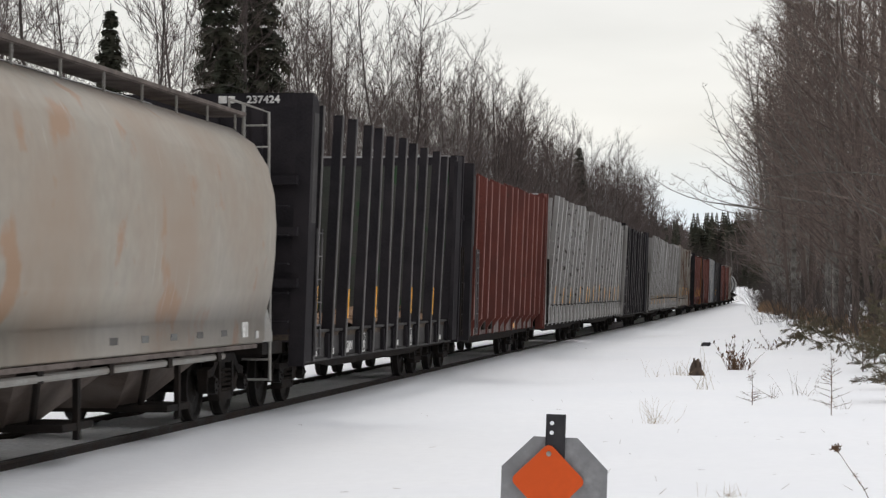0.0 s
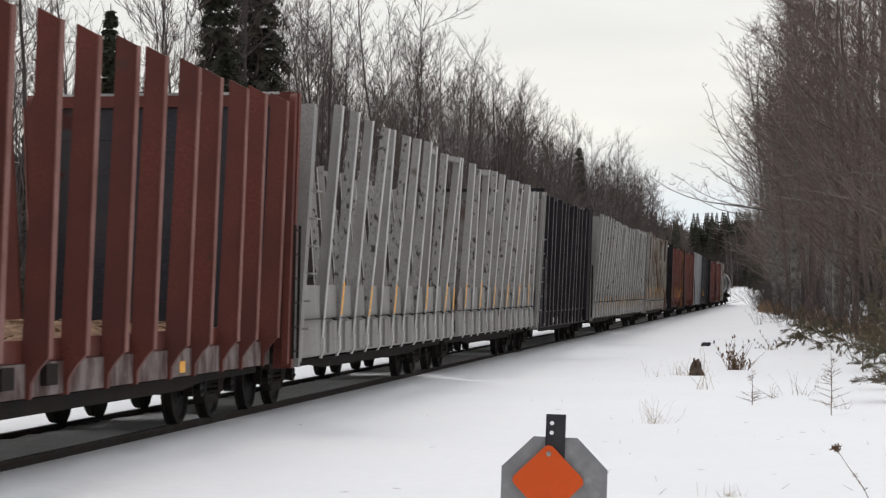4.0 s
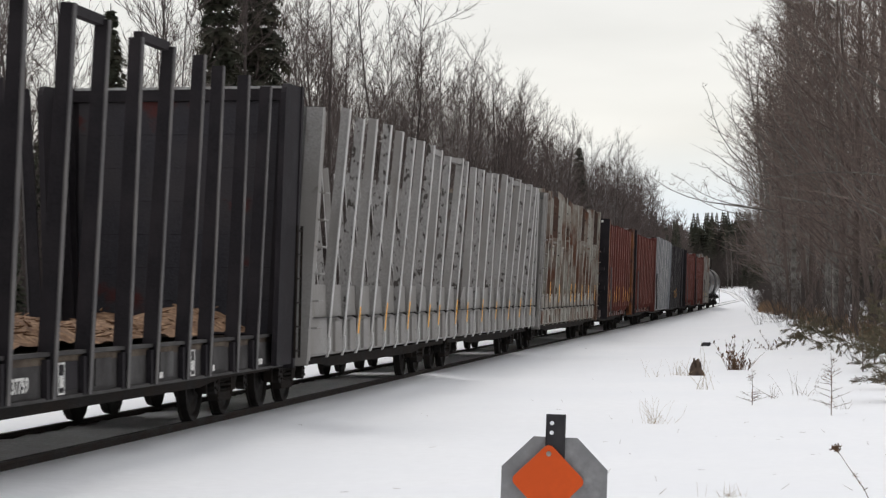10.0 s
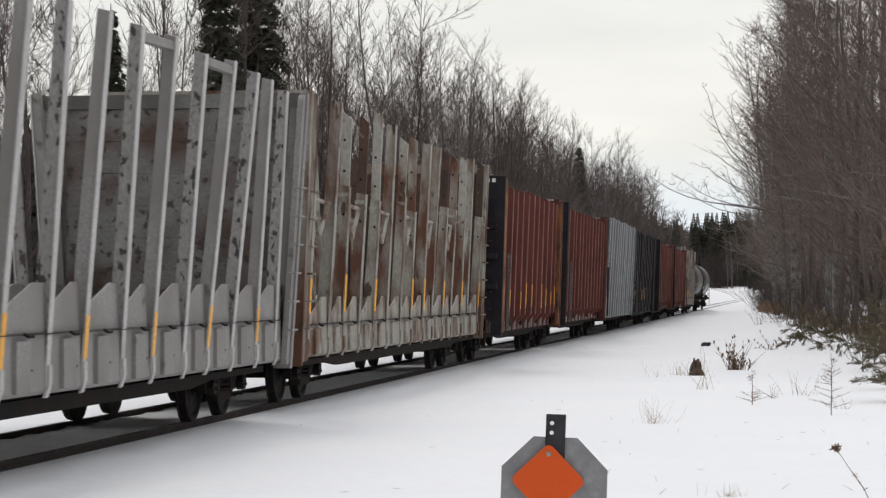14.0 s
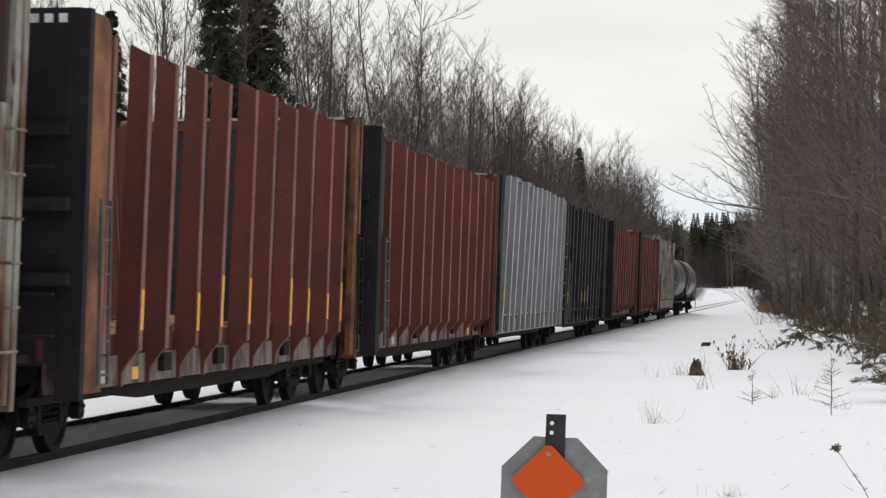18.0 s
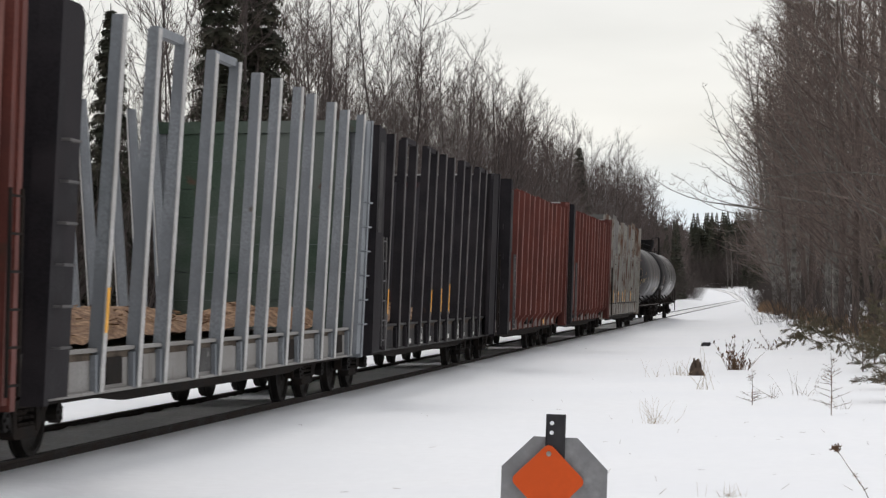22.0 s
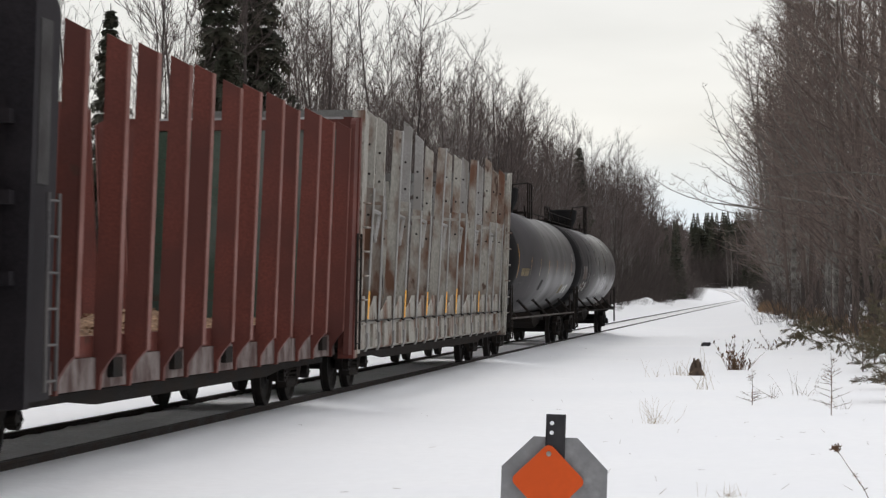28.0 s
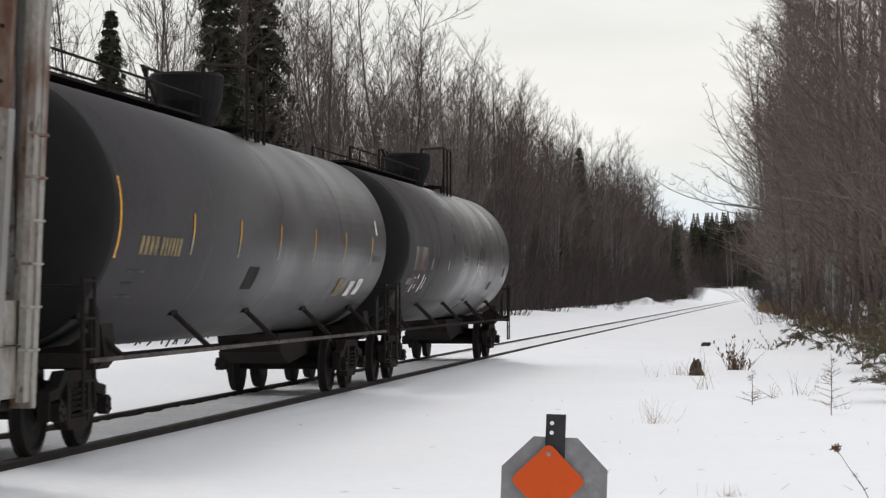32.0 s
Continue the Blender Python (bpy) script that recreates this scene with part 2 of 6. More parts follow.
def box(bm, x0, x1, y0, y1, z0, z1, m=None):
    vs = [bm.verts.new((x, y, z)) for x in (x0, x1) for y in (y0, y1) for z in (z0, z1)]
    if m is not None:
        for v in vs:
            v.co = m @ v.co
    for f in ((0, 1, 3, 2), (4, 6, 7, 5), (0, 4, 5, 1), (2, 3, 7, 6), (0, 2, 6, 4), (1, 5, 7, 3)):
        bm.faces.new([vs[i] for i in f])
    return vs


def boxes(*rows):
    bm = bmesh.new()
    for r in rows:
        box(bm, *r)
    return bm


def prism(bm, pts, axis, a, b):
    """A polygon drawn in the two other axes, drawn out from a to b along the axis (0, 1, 2)."""
    def place(p, q):
        c = list(p)
        c.insert(axis, q)
        return c
    lo = [bm.verts.new(place(p, a)) for p in pts]
    hi = [bm.verts.new(place(p, b)) for p in pts]
    bm.faces.new(lo)
    bm.faces.new(hi[::-1])
    k = len(pts)
    for i in range(k):
        bm.faces.new((lo[i], lo[(i + 1) % k], hi[(i + 1) % k], hi[i]))
    return bm


def tube(bm, pts, r, n=8, r1=None, closed=True):
    """A round bar along points, from radius r to r1."""
    pts = [Vector(p) for p in pts]
    r1 = r if r1 is None else r1
    rings = []
    for i, p in enumerate(pts):
        d = (pts[min(i + 1, len(pts) - 1)] - pts[max(i - 1, 0)]).normalized()
        side = d.cross(Vector((0.31, 0.17, 0.93)) if abs(d.z) < 0.9 else Vector((1, 0, 0))).normalized()
        up = side.cross(d)
        q = r + (r1 - r) * i / max(1, len(pts) - 1)
        rings.append([bm.verts.new(p + q * (math.cos(a) * side + math.sin(a) * up)) for a in (2 * math.pi * k / n for k in range(n))])
    for a, b in zip(rings, rings[1:]):
        for k in range(n):
            bm.faces.new((a[k], a[(k + 1) % n], b[(k + 1) % n], b[k]))
    if closed:
        bm.faces.new(rings[0])
        bm.faces.new(rings[-1][::-1])
    return bm


def lathe(bm, profile, axis_to, n=32, cap=True):
    """Turns a profile of (along, radius) round an axis; axis_to(along, u, v) gives the place."""
    rings = []
    for along, r in profile:
        rings.append([bm.verts.new(axis_to(along, r * math.cos(2 * math.pi * k / n), r * math.sin(2 * math.pi * k / n))) for k in range(n)])
    for a, b in zip(rings, rings[1:]):
        for k in range(n):
            bm.faces.new((a[k], a[(k + 1) % n], b[(k + 1) % n], b[k]))
    if cap:
        bm.faces.new(rings[0])
        bm.faces.new(rings[-1][::-1])
    return bm


def smoothstep(a, b, v):
    q = min(1, max(0, (v - a) / (b - a)))
    return q * q * (3 - 2 * q)


def letters(name, body, size, material, parent, m, label=""):
    """Flat lettering in the built-in font, as a mesh."""
    cu = bpy.data.curves.new(name, "FONT")
    cu.body, cu.size, cu.extrude, cu.offset = body, size, 0.002, size * 0.025
    tmp = bpy.data.objects.new("lettering_tmp", cu)
    scene.collection.objects.link(tmp)
    bpy.context.view_layer.update()
    me = bpy.data.meshes.new_from_object(tmp.evaluated_get(bpy.context.evaluated_depsgraph_get()))
    bpy.data.objects.remove(tmp)
    me.materials.clear()
    me.materials.append(material)
    return hang(name, me, parent, label, m)


# ---- the ground and the track ----
def track_x(y):
    return TRACK_X - (max(0.0, y - 440) ** 2) / 2400


def track_z(y):
    d = y - 475
    return 0.0185 * d * smoothstep(0, 60, d) if d > 0 else 0.0


def ground_z(x, y):
    d = x - track_x(y)
    a = abs(d)
    z = track_z(y) - 0.20 + (0.105 + 0.05 * smoothstep(30, 80, y)) * (1 - smoothstep(0.9, 2.6, a)) - 0.14 * (1 - smoothstep(0.60, 0.72, a))
    if d > 0:
        z += 0.55 * smoothstep(4.6, 8.0, d) * smoothstep(70, 170, y) + 0.25 * smoothstep(9, 16, d) * smoothstep(20, 60, y)
    else:
        z += 0.45 * smoothstep(2.8, 6.0, a)
    if 0.85 < a < 6 and 10 < y < 140:
        z += 0.035 * smoothstep(0.85, 1.1, a) * (1 - smoothstep(2.0, 5.5, a)) * noise.noise(Vector((x * 2.6, y * 0.9, 11))) + 0.02 * smoothstep(0.85, 1.2, a) * noise.noise(Vector((x * 1.1, y * 0.35, 17)))
    z += 0.05 * smoothstep(1.5, 4, a) * (noise.noise(Vector((x * 0.22, y * 0.08, 0))) + 0.5 * noise.noise(Vector((x * 0.7, y * 0.3, 3))))
    if d < 0:
        z += 0.55 * smoothstep(3.4, 5.5, a) * (1 - smoothstep(8, 11, a)) * max(0.0, noise.noise(Vector((x * 0.35, y * 0.07, 7)))) * smoothstep(90, 160, y)
    z += 0.5 * math.exp(-((x + 13.5) / 1.6) ** 2 - ((y - 228) / 26) ** 2) * (1 + 1.6 * noise.noise(Vector((x * 0.9, y * 0.16, 2))))
    z += 14 * smoothstep(620, 1500, y) + 9 * smoothstep(120, 900, a)
    return z


def axis_steps(spans):
    out = []
    for a, b, s in spans:
        k = max(1, round((b - a) / s))
        out += [a + (b - a) * i / k for i in range(k)]
    return out + [spans[-1][1]]


def sheet(name, xs, ys, height, material, shift=False):
    verts, faces = [], []
    for y in ys:
        for x in xs:
            px = x + (track_x(y) - TRACK_X if shift else 0)
            verts.append((px, y, height(px, y)))
    w = len(xs)
    for j in range(len(ys) - 1):
        for i in range(w - 1):
            k = j * w + i
            faces.append((k, k + 1, k + w + 1, k + w))
    me = bpy.data.meshes.new(name)
    me.from_pydata(verts, [], faces)
    me.polygons.foreach_set("use_smooth", [True] * len(faces))
    me.materials.append(material)
    return new(name, me)


GX = axis_steps([(-3000, -300, 450), (-300, -60, 30), (-60, -14, 2.5), (-14, -10.2, 0.4), (-10.2, -6.6, 0.12), (-6.6, -4, 0.3), (-4, 14, 0.7), (14, 60, 3), (60, 300, 30), (300, 3000, 450)])
GY = axis_steps([(-3000, -300, 450), (-300, -30, 15), (-30, 14, 2), (14, 90, 0.7), (90, 200, 1.6), (200, 700, 6), (700, 1500, 60), (1500, 4500, 500)])
ground = sheet("ground", GX, GY, ground_z, SNOW, shift=True)
tagged(ground, "wind-smoothed white snow covering the ground beside the railway", "snow", kind="structure")

bed = sheet("track_bed", axis_steps([(TRACK_X - 0.70, TRACK_X + 0.70, 0.1)]), axis_steps([(-340, 12, 2), (12, 110, 0.25), (110, 700, 2)]),
            lambda x, y: track_z(y) - 0.055 + 0.03 * noise.noise(Vector((x * 2.2, y * 2.2, 5))) - 0.02 * abs(math.sin(y * math.pi / 0.53)), DIRTY_SNOW, shift=True)
tagged(bed, "grey trampled snow and ballast between the rails", "track bed", kind="structure")

track = tagged(new("railway_track"), "single railway track with dark steel rails in snow", "railway track", kind="structure")
LINE = [(track_x(y), y, track_z(y)) for y in axis_steps([(-340, 440, 20), (440, 700, 6)])]


def swept(profile, side):
    """A rail: the profile (across, up) swept along the track on one side of it."""
    bm = bmesh.new()
    rings = []
    for i, (x, y, z) in enumerate(LINE):
        a, b = LINE[max(0, i - 1)], LINE[min(len(LINE) - 1, i + 1)]
        t = Vector((b[0] - a[0], b[1] - a[1], 0)).normalized()
        r = Vector((t.y, -t.x, 0))
        rings.append([bm.verts.new(Vector((x, y, z)) + r * (side * GAUGE + u) + Vector((0, 0, v))) for u, v in profile])
    k = len(profile)
    for a, b in zip(rings, rings[1:]):
        for i in range(k):
            bm.faces.new((a[i], a[(i + 1) % k], b[(i + 1) % k], b[i]))
    bm.faces.new(rings[0])
    bm.faces.new(rings[-1][::-1])
    return bm


for side in (1, -1):
    rail = part("rail", swept([(-0.07, -0.17), (0.07, -0.17), (0.07, -0.155), (0.012, -0.135), (0.012, -0.045), (0.036, -0.035), (0.036, -0.006), (-0.036, -0.006), (-0.036, -0.035), (-0.012, -0.045), (-0.012, -0.135), (-0.07, -0.155)], side), RAIL_STEEL, track)
    part("rail_head", swept([(-0.034, -0.006), (0.034, -0.006), (0.028, 0.0), (-0.028, 0.0)], side), RAIL_HEAD, rail, "polished running surface of the rail")
tie_bm = boxes((-1.28, 1.28, -0.11, 0.11, -0.32, -0.165))
bmesh.ops.bevel(tie_bm, geom=list(tie_bm.edges), offset=0.015, segments=1, affect="EDGES")
first_tie = part("tie", tie_bm, TIE_WOOD, track, "snow-dusted wooden tie", pose(TRACK_X, 12, 0))
for i in range(1, 170):
    hang("tie", first_tie.data, track, "", pose(TRACK_X + random.uniform(-0.03, 0.03), 12 + i * 0.53, 0.0, rz=random.uniform(-1, 1)))


# ---- trees ----
class Strokes:
    """Collects thin tapered bars into one mesh."""
    def __init__(self):
        self.v, self.f = [], []

    def bar(self, pts, r0, r1, n=3):
        base = len(self.v)
        k = len(pts)
        for i, p in enumerate(pts):
            d = (pts[min(i + 1, k - 1)] - pts[max(i - 1, 0)]).normalized()
            s = d.cross(Vector((0.9, 0.3, 0.1)) if abs(d.x) < 0.8 else Vector((0, 0.3, 0.9))).normalized()
            u = s.cross(d)
            q = r0 + (r1 - r0) * i / (k - 1)
            for j in range(n):
                a = 2 * math.pi * j / n
                w = p + q * (math.cos(a) * s + math.sin(a) * u)
                self.v.append((w.x, w.y, w.z))
        for i in range(k - 1):
            for j in range(n):
                a, b = base + i * n + j, base + i * n + (j + 1) % n
                self.f.append((a, b, b + n, a + n))

    def ribbon(self, rng, pts, r0, r1):
        """A flat thin twig along points."""
        base, k = len(self.v), len(pts)
        d = (pts[-1] - pts[0]).normalized()
        s = d.cross(Vector((rng.uniform(-1, 1), rng.uniform(-1, 1), rng.uniform(-1, 1)))).normalized()
        for i, p in enumerate(pts):
            q = s * (r0 + (r1 - r0) * i / (k - 1))
            self.v += [tuple(p - q), tuple(p + q)]
        for i in range(k - 1):
            b = base + 2 * i
            self.f.append((b, b + 1, b + 3, b + 2))

    def blade(self, a, b, c):
        k = len(self.v)
        self.v += [tuple(a), tuple(b), tuple(c)]
        self.f.append((k, k + 1, k + 2))

    def mesh(self, name, material, smooth=False):
        me = bpy.data.meshes.new(name)
        me.from_pydata(self.v, [], self.f)
        if smooth:
            me.polygons.foreach_set("use_smooth", [True] * len(self.f))
        me.materials.append(material)
        return me


def wander(rng, start, way, length, steps, bend=0.25, lift=0.0):
    pts, p, d = [start.copy()], start.copy(), way.normalized()
    for _ in range(steps):
        d = (d + Vector((rng.uniform(-bend, bend), rng.uniform(-bend, bend), rng.uniform(-bend, bend) + lift))).normalized()
        p = p + d * (length / steps)
        pts.append(p.copy())
    return pts


def bare_tree(seed, height, branches, twigs, trunk_r, bark, twig_mat, low=0.3, spread=0.34, lean=0.04, twig_r=0.011, rise=(0.9, 2.2), forks=0, side=None, fine=5, lift=0.12, twig_len=1.0, wild=0.75):
    """A leafless broad-leaved tree: trunk with limbs, and a crown of fine twigs."""
    rng = random.Random(seed)
    tr, cr = Strokes(), Strokes()
    stems = []
    for k in range(1 + forks):
        h = height * (1 if k == 0 else rng.uniform(0.75, 0.95))
        ln = lean if k == 0 else 0.16
        way = Vector((rng.uniform(-ln, ln), rng.uniform(-ln, ln), 1))
        stem = wander(rng, Vector((rng.uniform(-0.2, 0.2) * (k > 0), rng.uniform(-0.2, 0.2) * (k > 0), -0.4)), way, h, 12, 0.07, 0.06)
        tr.bar(stem, trunk_r * (1 if k == 0 else 0.75), 0.010, 6)
        stems.append(stem)
    for b in range(branches):
        stem = stems[b % len(stems)]
        f = low + (0.98 - low) * (b + rng.random()) / branches
        q = f * 12
        i = min(11, int(q))
        p = stem[i].lerp(stem[i + 1], q - i)
        a = rng.uniform(0, 6.283)
        if side is not None and rng.random() < 0.6:
            a = side + rng.uniform(-0.7, 0.7)
        up = rng.uniform(*rise)
        length = height * spread * (1.15 - f) ** 0.65 * rng.uniform(0.55, 1.2)
        way = Vector((math.cos(a), math.sin(a), up))
        r = max(0.014, trunk_r * (1 - f) * 0.36)
        limb = wander(rng, p, way, length, 4, 0.26, lift)
        tr.bar(limb, r, 0.007, 3)
        for t in range(twigs):
            g = 0.18 + 0.82 * (t + rng.random()) / twigs
            q2 = g * 4
            j = min(3, int(q2))
            s = limb[j].lerp(limb[j + 1], q2 - j)
            w = (limb[j + 1] - limb[j]).normalized() + Vector((rng.uniform(-wild, wild), rng.uniform(-wild, wild), rng.uniform(-0.35, 0.65)))
            tl = twig_len * (0.5 + length * 0.32) * rng.uniform(0.6, 1.2)
            tw = wander(rng, s, w, tl, 3, 0.28, lift * 0.7)
            cr.ribbon(rng, tw, twig_r * 1.35, twig_r * 0.5)
            for _ in range(fine):
                k = rng.choice((1, 2, 2, 3))
                w2 = (tw[k] - tw[k - 1]).normalized() + Vector((rng.uniform(-0.9, 0.9), rng.uniform(-0.9, 0.9), rng.uniform(-0.4, 0.7)))
                d = w2.normalized() * tl * rng.uniform(0.25, 0.6)
                n = d.cross(Vector((rng.uniform(-1, 1), rng.uniform(-1, 1), rng.uniform(-1, 1)))).normalized() * twig_r * 0.9
                cr.blade(tw[k] - n, tw[k] + n, tw[k] + d)
    return tr.mesh("trunk", bark, True), cr.mesh("crown", twig_mat)


def spruce(seed, height, width, levels=34, trunk_r=0.16):
    """A spruce: straight trunk, drooping whorls of boughs set with needle sprays."""
    rng = random.Random(seed)
    tr, cr = Strokes(), Strokes()
    trunk = [Vector((rng.uniform(-0.04, 0.04), rng.uniform(-0.04, 0.04), -0.4 + (height + 0.4) * i / 8)) for i in range(9)]
    tr.bar(trunk, trunk_r, 0.015, 7)
    for k in range(levels):
        f = (k + 0.5) / levels
        z = height * min(0.985, 0.05 + 0.94 * f + rng.uniform(-0.012, 0.012))
        reach = width * (1 - f) ** 0.85 * rng.uniform(0.8, 1.1) + 0.12
        for b in range(7):
            a = b * 0.9 + k * 2.1 + rng.uniform(-0.3, 0.3)
            ln = reach * rng.uniform(0.6, 1.12)
            d = Vector((math.cos(a), math.sin(a), 0.25))
            q = Vector((0, 0, z + rng.uniform(-0.2, 0.2) * height / levels * 2))
            pts = [q, q + d * ln * 0.5, q + Vector((d.x, d.y, rng.uniform(-0.4, -0.05))) * ln]
            tr.bar(pts, 0.018, 0.006)
            side = Vector((-d.y, d.x, 0))
            for s in range(9):
                g = 0.15 + 0.85 * s / 8
                p = pts[0].lerp(pts[1], g * 2) if g < 0.5 else pts[1].lerp(pts[2], g * 2 - 1)
                w = ln * 0.34 * (1.1 - g) + 0.14
                if rng.random() < 0.12:
                    continue
                for e2 in (1, -1):
                    tip = p + side * e2 * w + d * w * 0.6 + Vector((0, 0, rng.uniform(-0.22, 0.05) * w - 0.05))
                    cr.blade(p + Vector((0, 0, 0.03)), p + d * 0.14 + Vector((0, 0, -0.07)), tip)
                    cr.blade(p, p + Vector((0, 0, -0.12)) + d * 0.07, p + side * e2 * w * 0.5 + Vector((0, 0, -0.2 - 0.2 * w)))
    return tr.mesh("trunk", BARK, True), cr.mesh("crown", NEEDLES)


def far_spruce(seed, height, width):
    """A spruce as seen from far off: a ragged cone of drooping fans of needles."""
    rng = random.Random(seed)
    tr, cr = Strokes(), Strokes()
    tr.bar([Vector((0, 0, -0.4)), Vector((0, 0, height))], 0.16, 0.02, 5)
    for k in range(24):
        f = (k + 0.5) / 24
        z = height * (0.04 + 0.95 * f)
        for b in range(6):
            a = b * 1.047 + k * 1.9 + rng.uniform(-0.4, 0.4)
            ln = (width * (1 - f) ** 0.85 + 0.15) * rng.uniform(0.6, 1.15)
            d, n = Vector((math.cos(a), math.sin(a), 0)), Vector((-math.sin(a), math.cos(a), 0))
            p = Vector((0, 0, z + 0.25))
            tip = p + d * ln + Vector((0, 0, -0.30 * ln - 0.25))
            mid = p + d * ln * 0.55
            cr.blade(p, mid + n * ln * 0.38 + Vector((0, 0, -0.45)), tip)
            cr.blade(p, mid - n * ln * 0.38 + Vector((0, 0, -0.45)), tip)
            cr.blade(p + d * ln * 0.2, mid + Vector((0, 0, -0.8)), tip)
    return tr.mesh("trunk", BARK, True), cr.mesh("crown", NEEDLES)


def shrub(seed, height, stems, material, twig_r=0.009, spread=0.5):
    rng = random.Random(seed)
    st = Strokes()
    for _ in range(stems):
        a, q = rng.uniform(0, 6.283), rng.uniform(0, spread)
        base = Vector((math.cos(a) * q, math.sin(a) * q, -0.2))
        way = Vector((math.cos(a) * q * 0.9, math.sin(a) * q * 0.9, 1)) + Vector((rng.uniform(-0.3, 0.3), rng.uniform(-0.3, 0.3), 0))
        pts = wander(rng, base, way, height * rng.uniform(0.6, 1.1), 5, 0.16, 0.02)
        st.bar(pts, twig_r * 1.8, twig_r * 0.6)
        for k in (2, 3, 3, 4, 4, 5):
            w = (pts[k] - pts[k - 1]).normalized() + Vector((rng.uniform(-0.8, 0.8), rng.uniform(-0.8, 0.8), rng.uniform(0, 0.5)))
            st.ribbon(rng, wander(rng, pts[k], w, height * rng.uniform(0.12, 0.3), 2, 0.3), twig_r, twig_r * 0.5)
    return st.mesh("shrub", material)


def plant(kinds, k, x, y, size, label, category, group, z=None):
    tr, cr = kinds
    name = "spruce" if category == "spruce" else "young_conifer" if category == "young conifer" else "bare_tree"
    ob = tagged(new(name), label, category, group)
    ob.matrix_basis = pose(x, y, ground_z(x, y) if z is None else z, 0, 0, k) @ Matrix.Scale(size, 4)
    hang("trunk", tr, ob)
    hang("crown", cr, ob)
    return ob


BROAD = [bare_tree(11 + i, 15.0, (43, 35, 39)[i % 3], 9, 0.10 + 0.02 * (i % 3), BARK if i % 4 else PALE_BARK, PALE_TWIG if i % 4 == 1 else TWIG, low=(0.16, 0.26, 0.32)[i % 3], spread=(0.28, 0.30, 0.24)[i % 3], forks=(1, 0, 2, 1)[i % 4], twig_r=0.0086, rise=(0.7, 1.9), lift=0.10, wild=0.75, fine=5) for i in range(8)]
BROWN = [bare_tree(41 + i, 16.0, 46, 11, 0.13, PALE_BARK if i % 3 == 1 else BROWN_BARK, TWIG_BROWN, low=0.10, spread=0.26, twig_r=0.0095, forks=i % 2, rise=(0.2, 1.6), lift=0.10, twig_len=0.6, wild=1.2, fine=4) for i in range(5)]


def clearing_tree(seed, height, reach):
    """A tree at the edge of a clearing: a pale trunk, arching limbs towards the light, and two long low limbs that sweep out and turn up at their ends."""
    rng = random.Random(seed)
    tr, cr = Strokes(), Strokes()
    stem = wander(rng, Vector((0, 0, -0.4)), Vector((-0.02, 0, 1)), height, 12, 0.045, 0.05)
    tr.bar(stem, 0.15, 0.012, 7)
    limbs = []
    for z, ln, rise, curl in ((5.5, reach, 0.16, 0.10), (6.3, reach * 0.92, 0.12, 0.22), (7.4, reach * 0.7, 0.30, 0.20)):
        q = z / height * 12
        p = stem[int(q)].lerp(stem[int(q) + 1], q % 1)
        limbs.append((wander(rng, p, Vector((-1, rng.uniform(-0.25, 0.1), rise)), ln, 7, 0.16, curl), 0.055, 1.0))
    for k in range(44):
        f = 0.34 + 0.64 * (k + rng.random()) / 44
        q = f * 12
        p = stem[min(11, int(q))].lerp(stem[min(11, int(q)) + 1], q % 1)
        a = math.pi + rng.gauss(0, 1.1)
        ln = reach * 0.70 * (1.12 - f) ** 0.5 * rng.uniform(0.5, 1.1)
        limbs.append((wander(rng, p, Vector((math.cos(a), math.sin(a), rng.uniform(-0.1, 0.9))), ln, 6, 0.22, 0.13), 0.034, 1.6))
    for limb, r, thick in limbs:
        tr.bar(limb, r, 0.008, 4)
        k = len(limb) - 1
        for _ in range(int(13 * thick)):
            q = rng.uniform(0.12, 0.999) * k
            s = limb[int(q)].lerp(limb[int(q) + 1], q % 1)
            w = (limb[int(q) + 1] - limb[int(q)]).normalized() * 0.7 + Vector((rng.uniform(-1, 1), rng.uniform(-1, 1), rng.uniform(-0.5, 0.9)))
            tw = wander(rng, s, w, rng.uniform(0.5, 1.5), 3, 0.3, 0.1)
            cr.ribbon(rng, tw, 0.013, 0.005)
            for _ in range(7):
                i = rng.choice((1, 2, 2, 3))
                d = Vector((rng.uniform(-1, 1), rng.uniform(-1, 1), rng.uniform(-0.5, 1))).normalized() * rng.uniform(0.12, 0.42)
                n = d.cross(Vector((rng.uniform(-1, 1), rng.uniform(-1, 1), rng.uniform(-1, 1)))).normalized() * 0.009
                cr.blade(tw[i] - n, tw[i] + n, tw[i] + d)
    return tr.mesh("trunk", PALE_BARK, True), cr.mesh("crown", TWIG_BROWN)


EDGE_TREE = clearing_tree(60, 17.5, 7.4)
FAR_BROAD = [bare_tree(81 + i, 14.0, 30, 4, 0.16, (BARK, PALE_BARK)[i % 2], TWIG, low=0.12, spread=0.26, twig_r=0.035, fine=2) for i in range(3)]
SPRUCES = [spruce(71 + i, 14.0, (2.2, 1.95, 2.1)[i % 3], 58) for i in range(3)]
FAR_SPRUCES = [far_spruce(76 + i, 14.0, (2.6, 2.1, 1.8)[i]) for i in range(3)]
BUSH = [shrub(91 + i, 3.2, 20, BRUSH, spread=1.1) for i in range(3)]


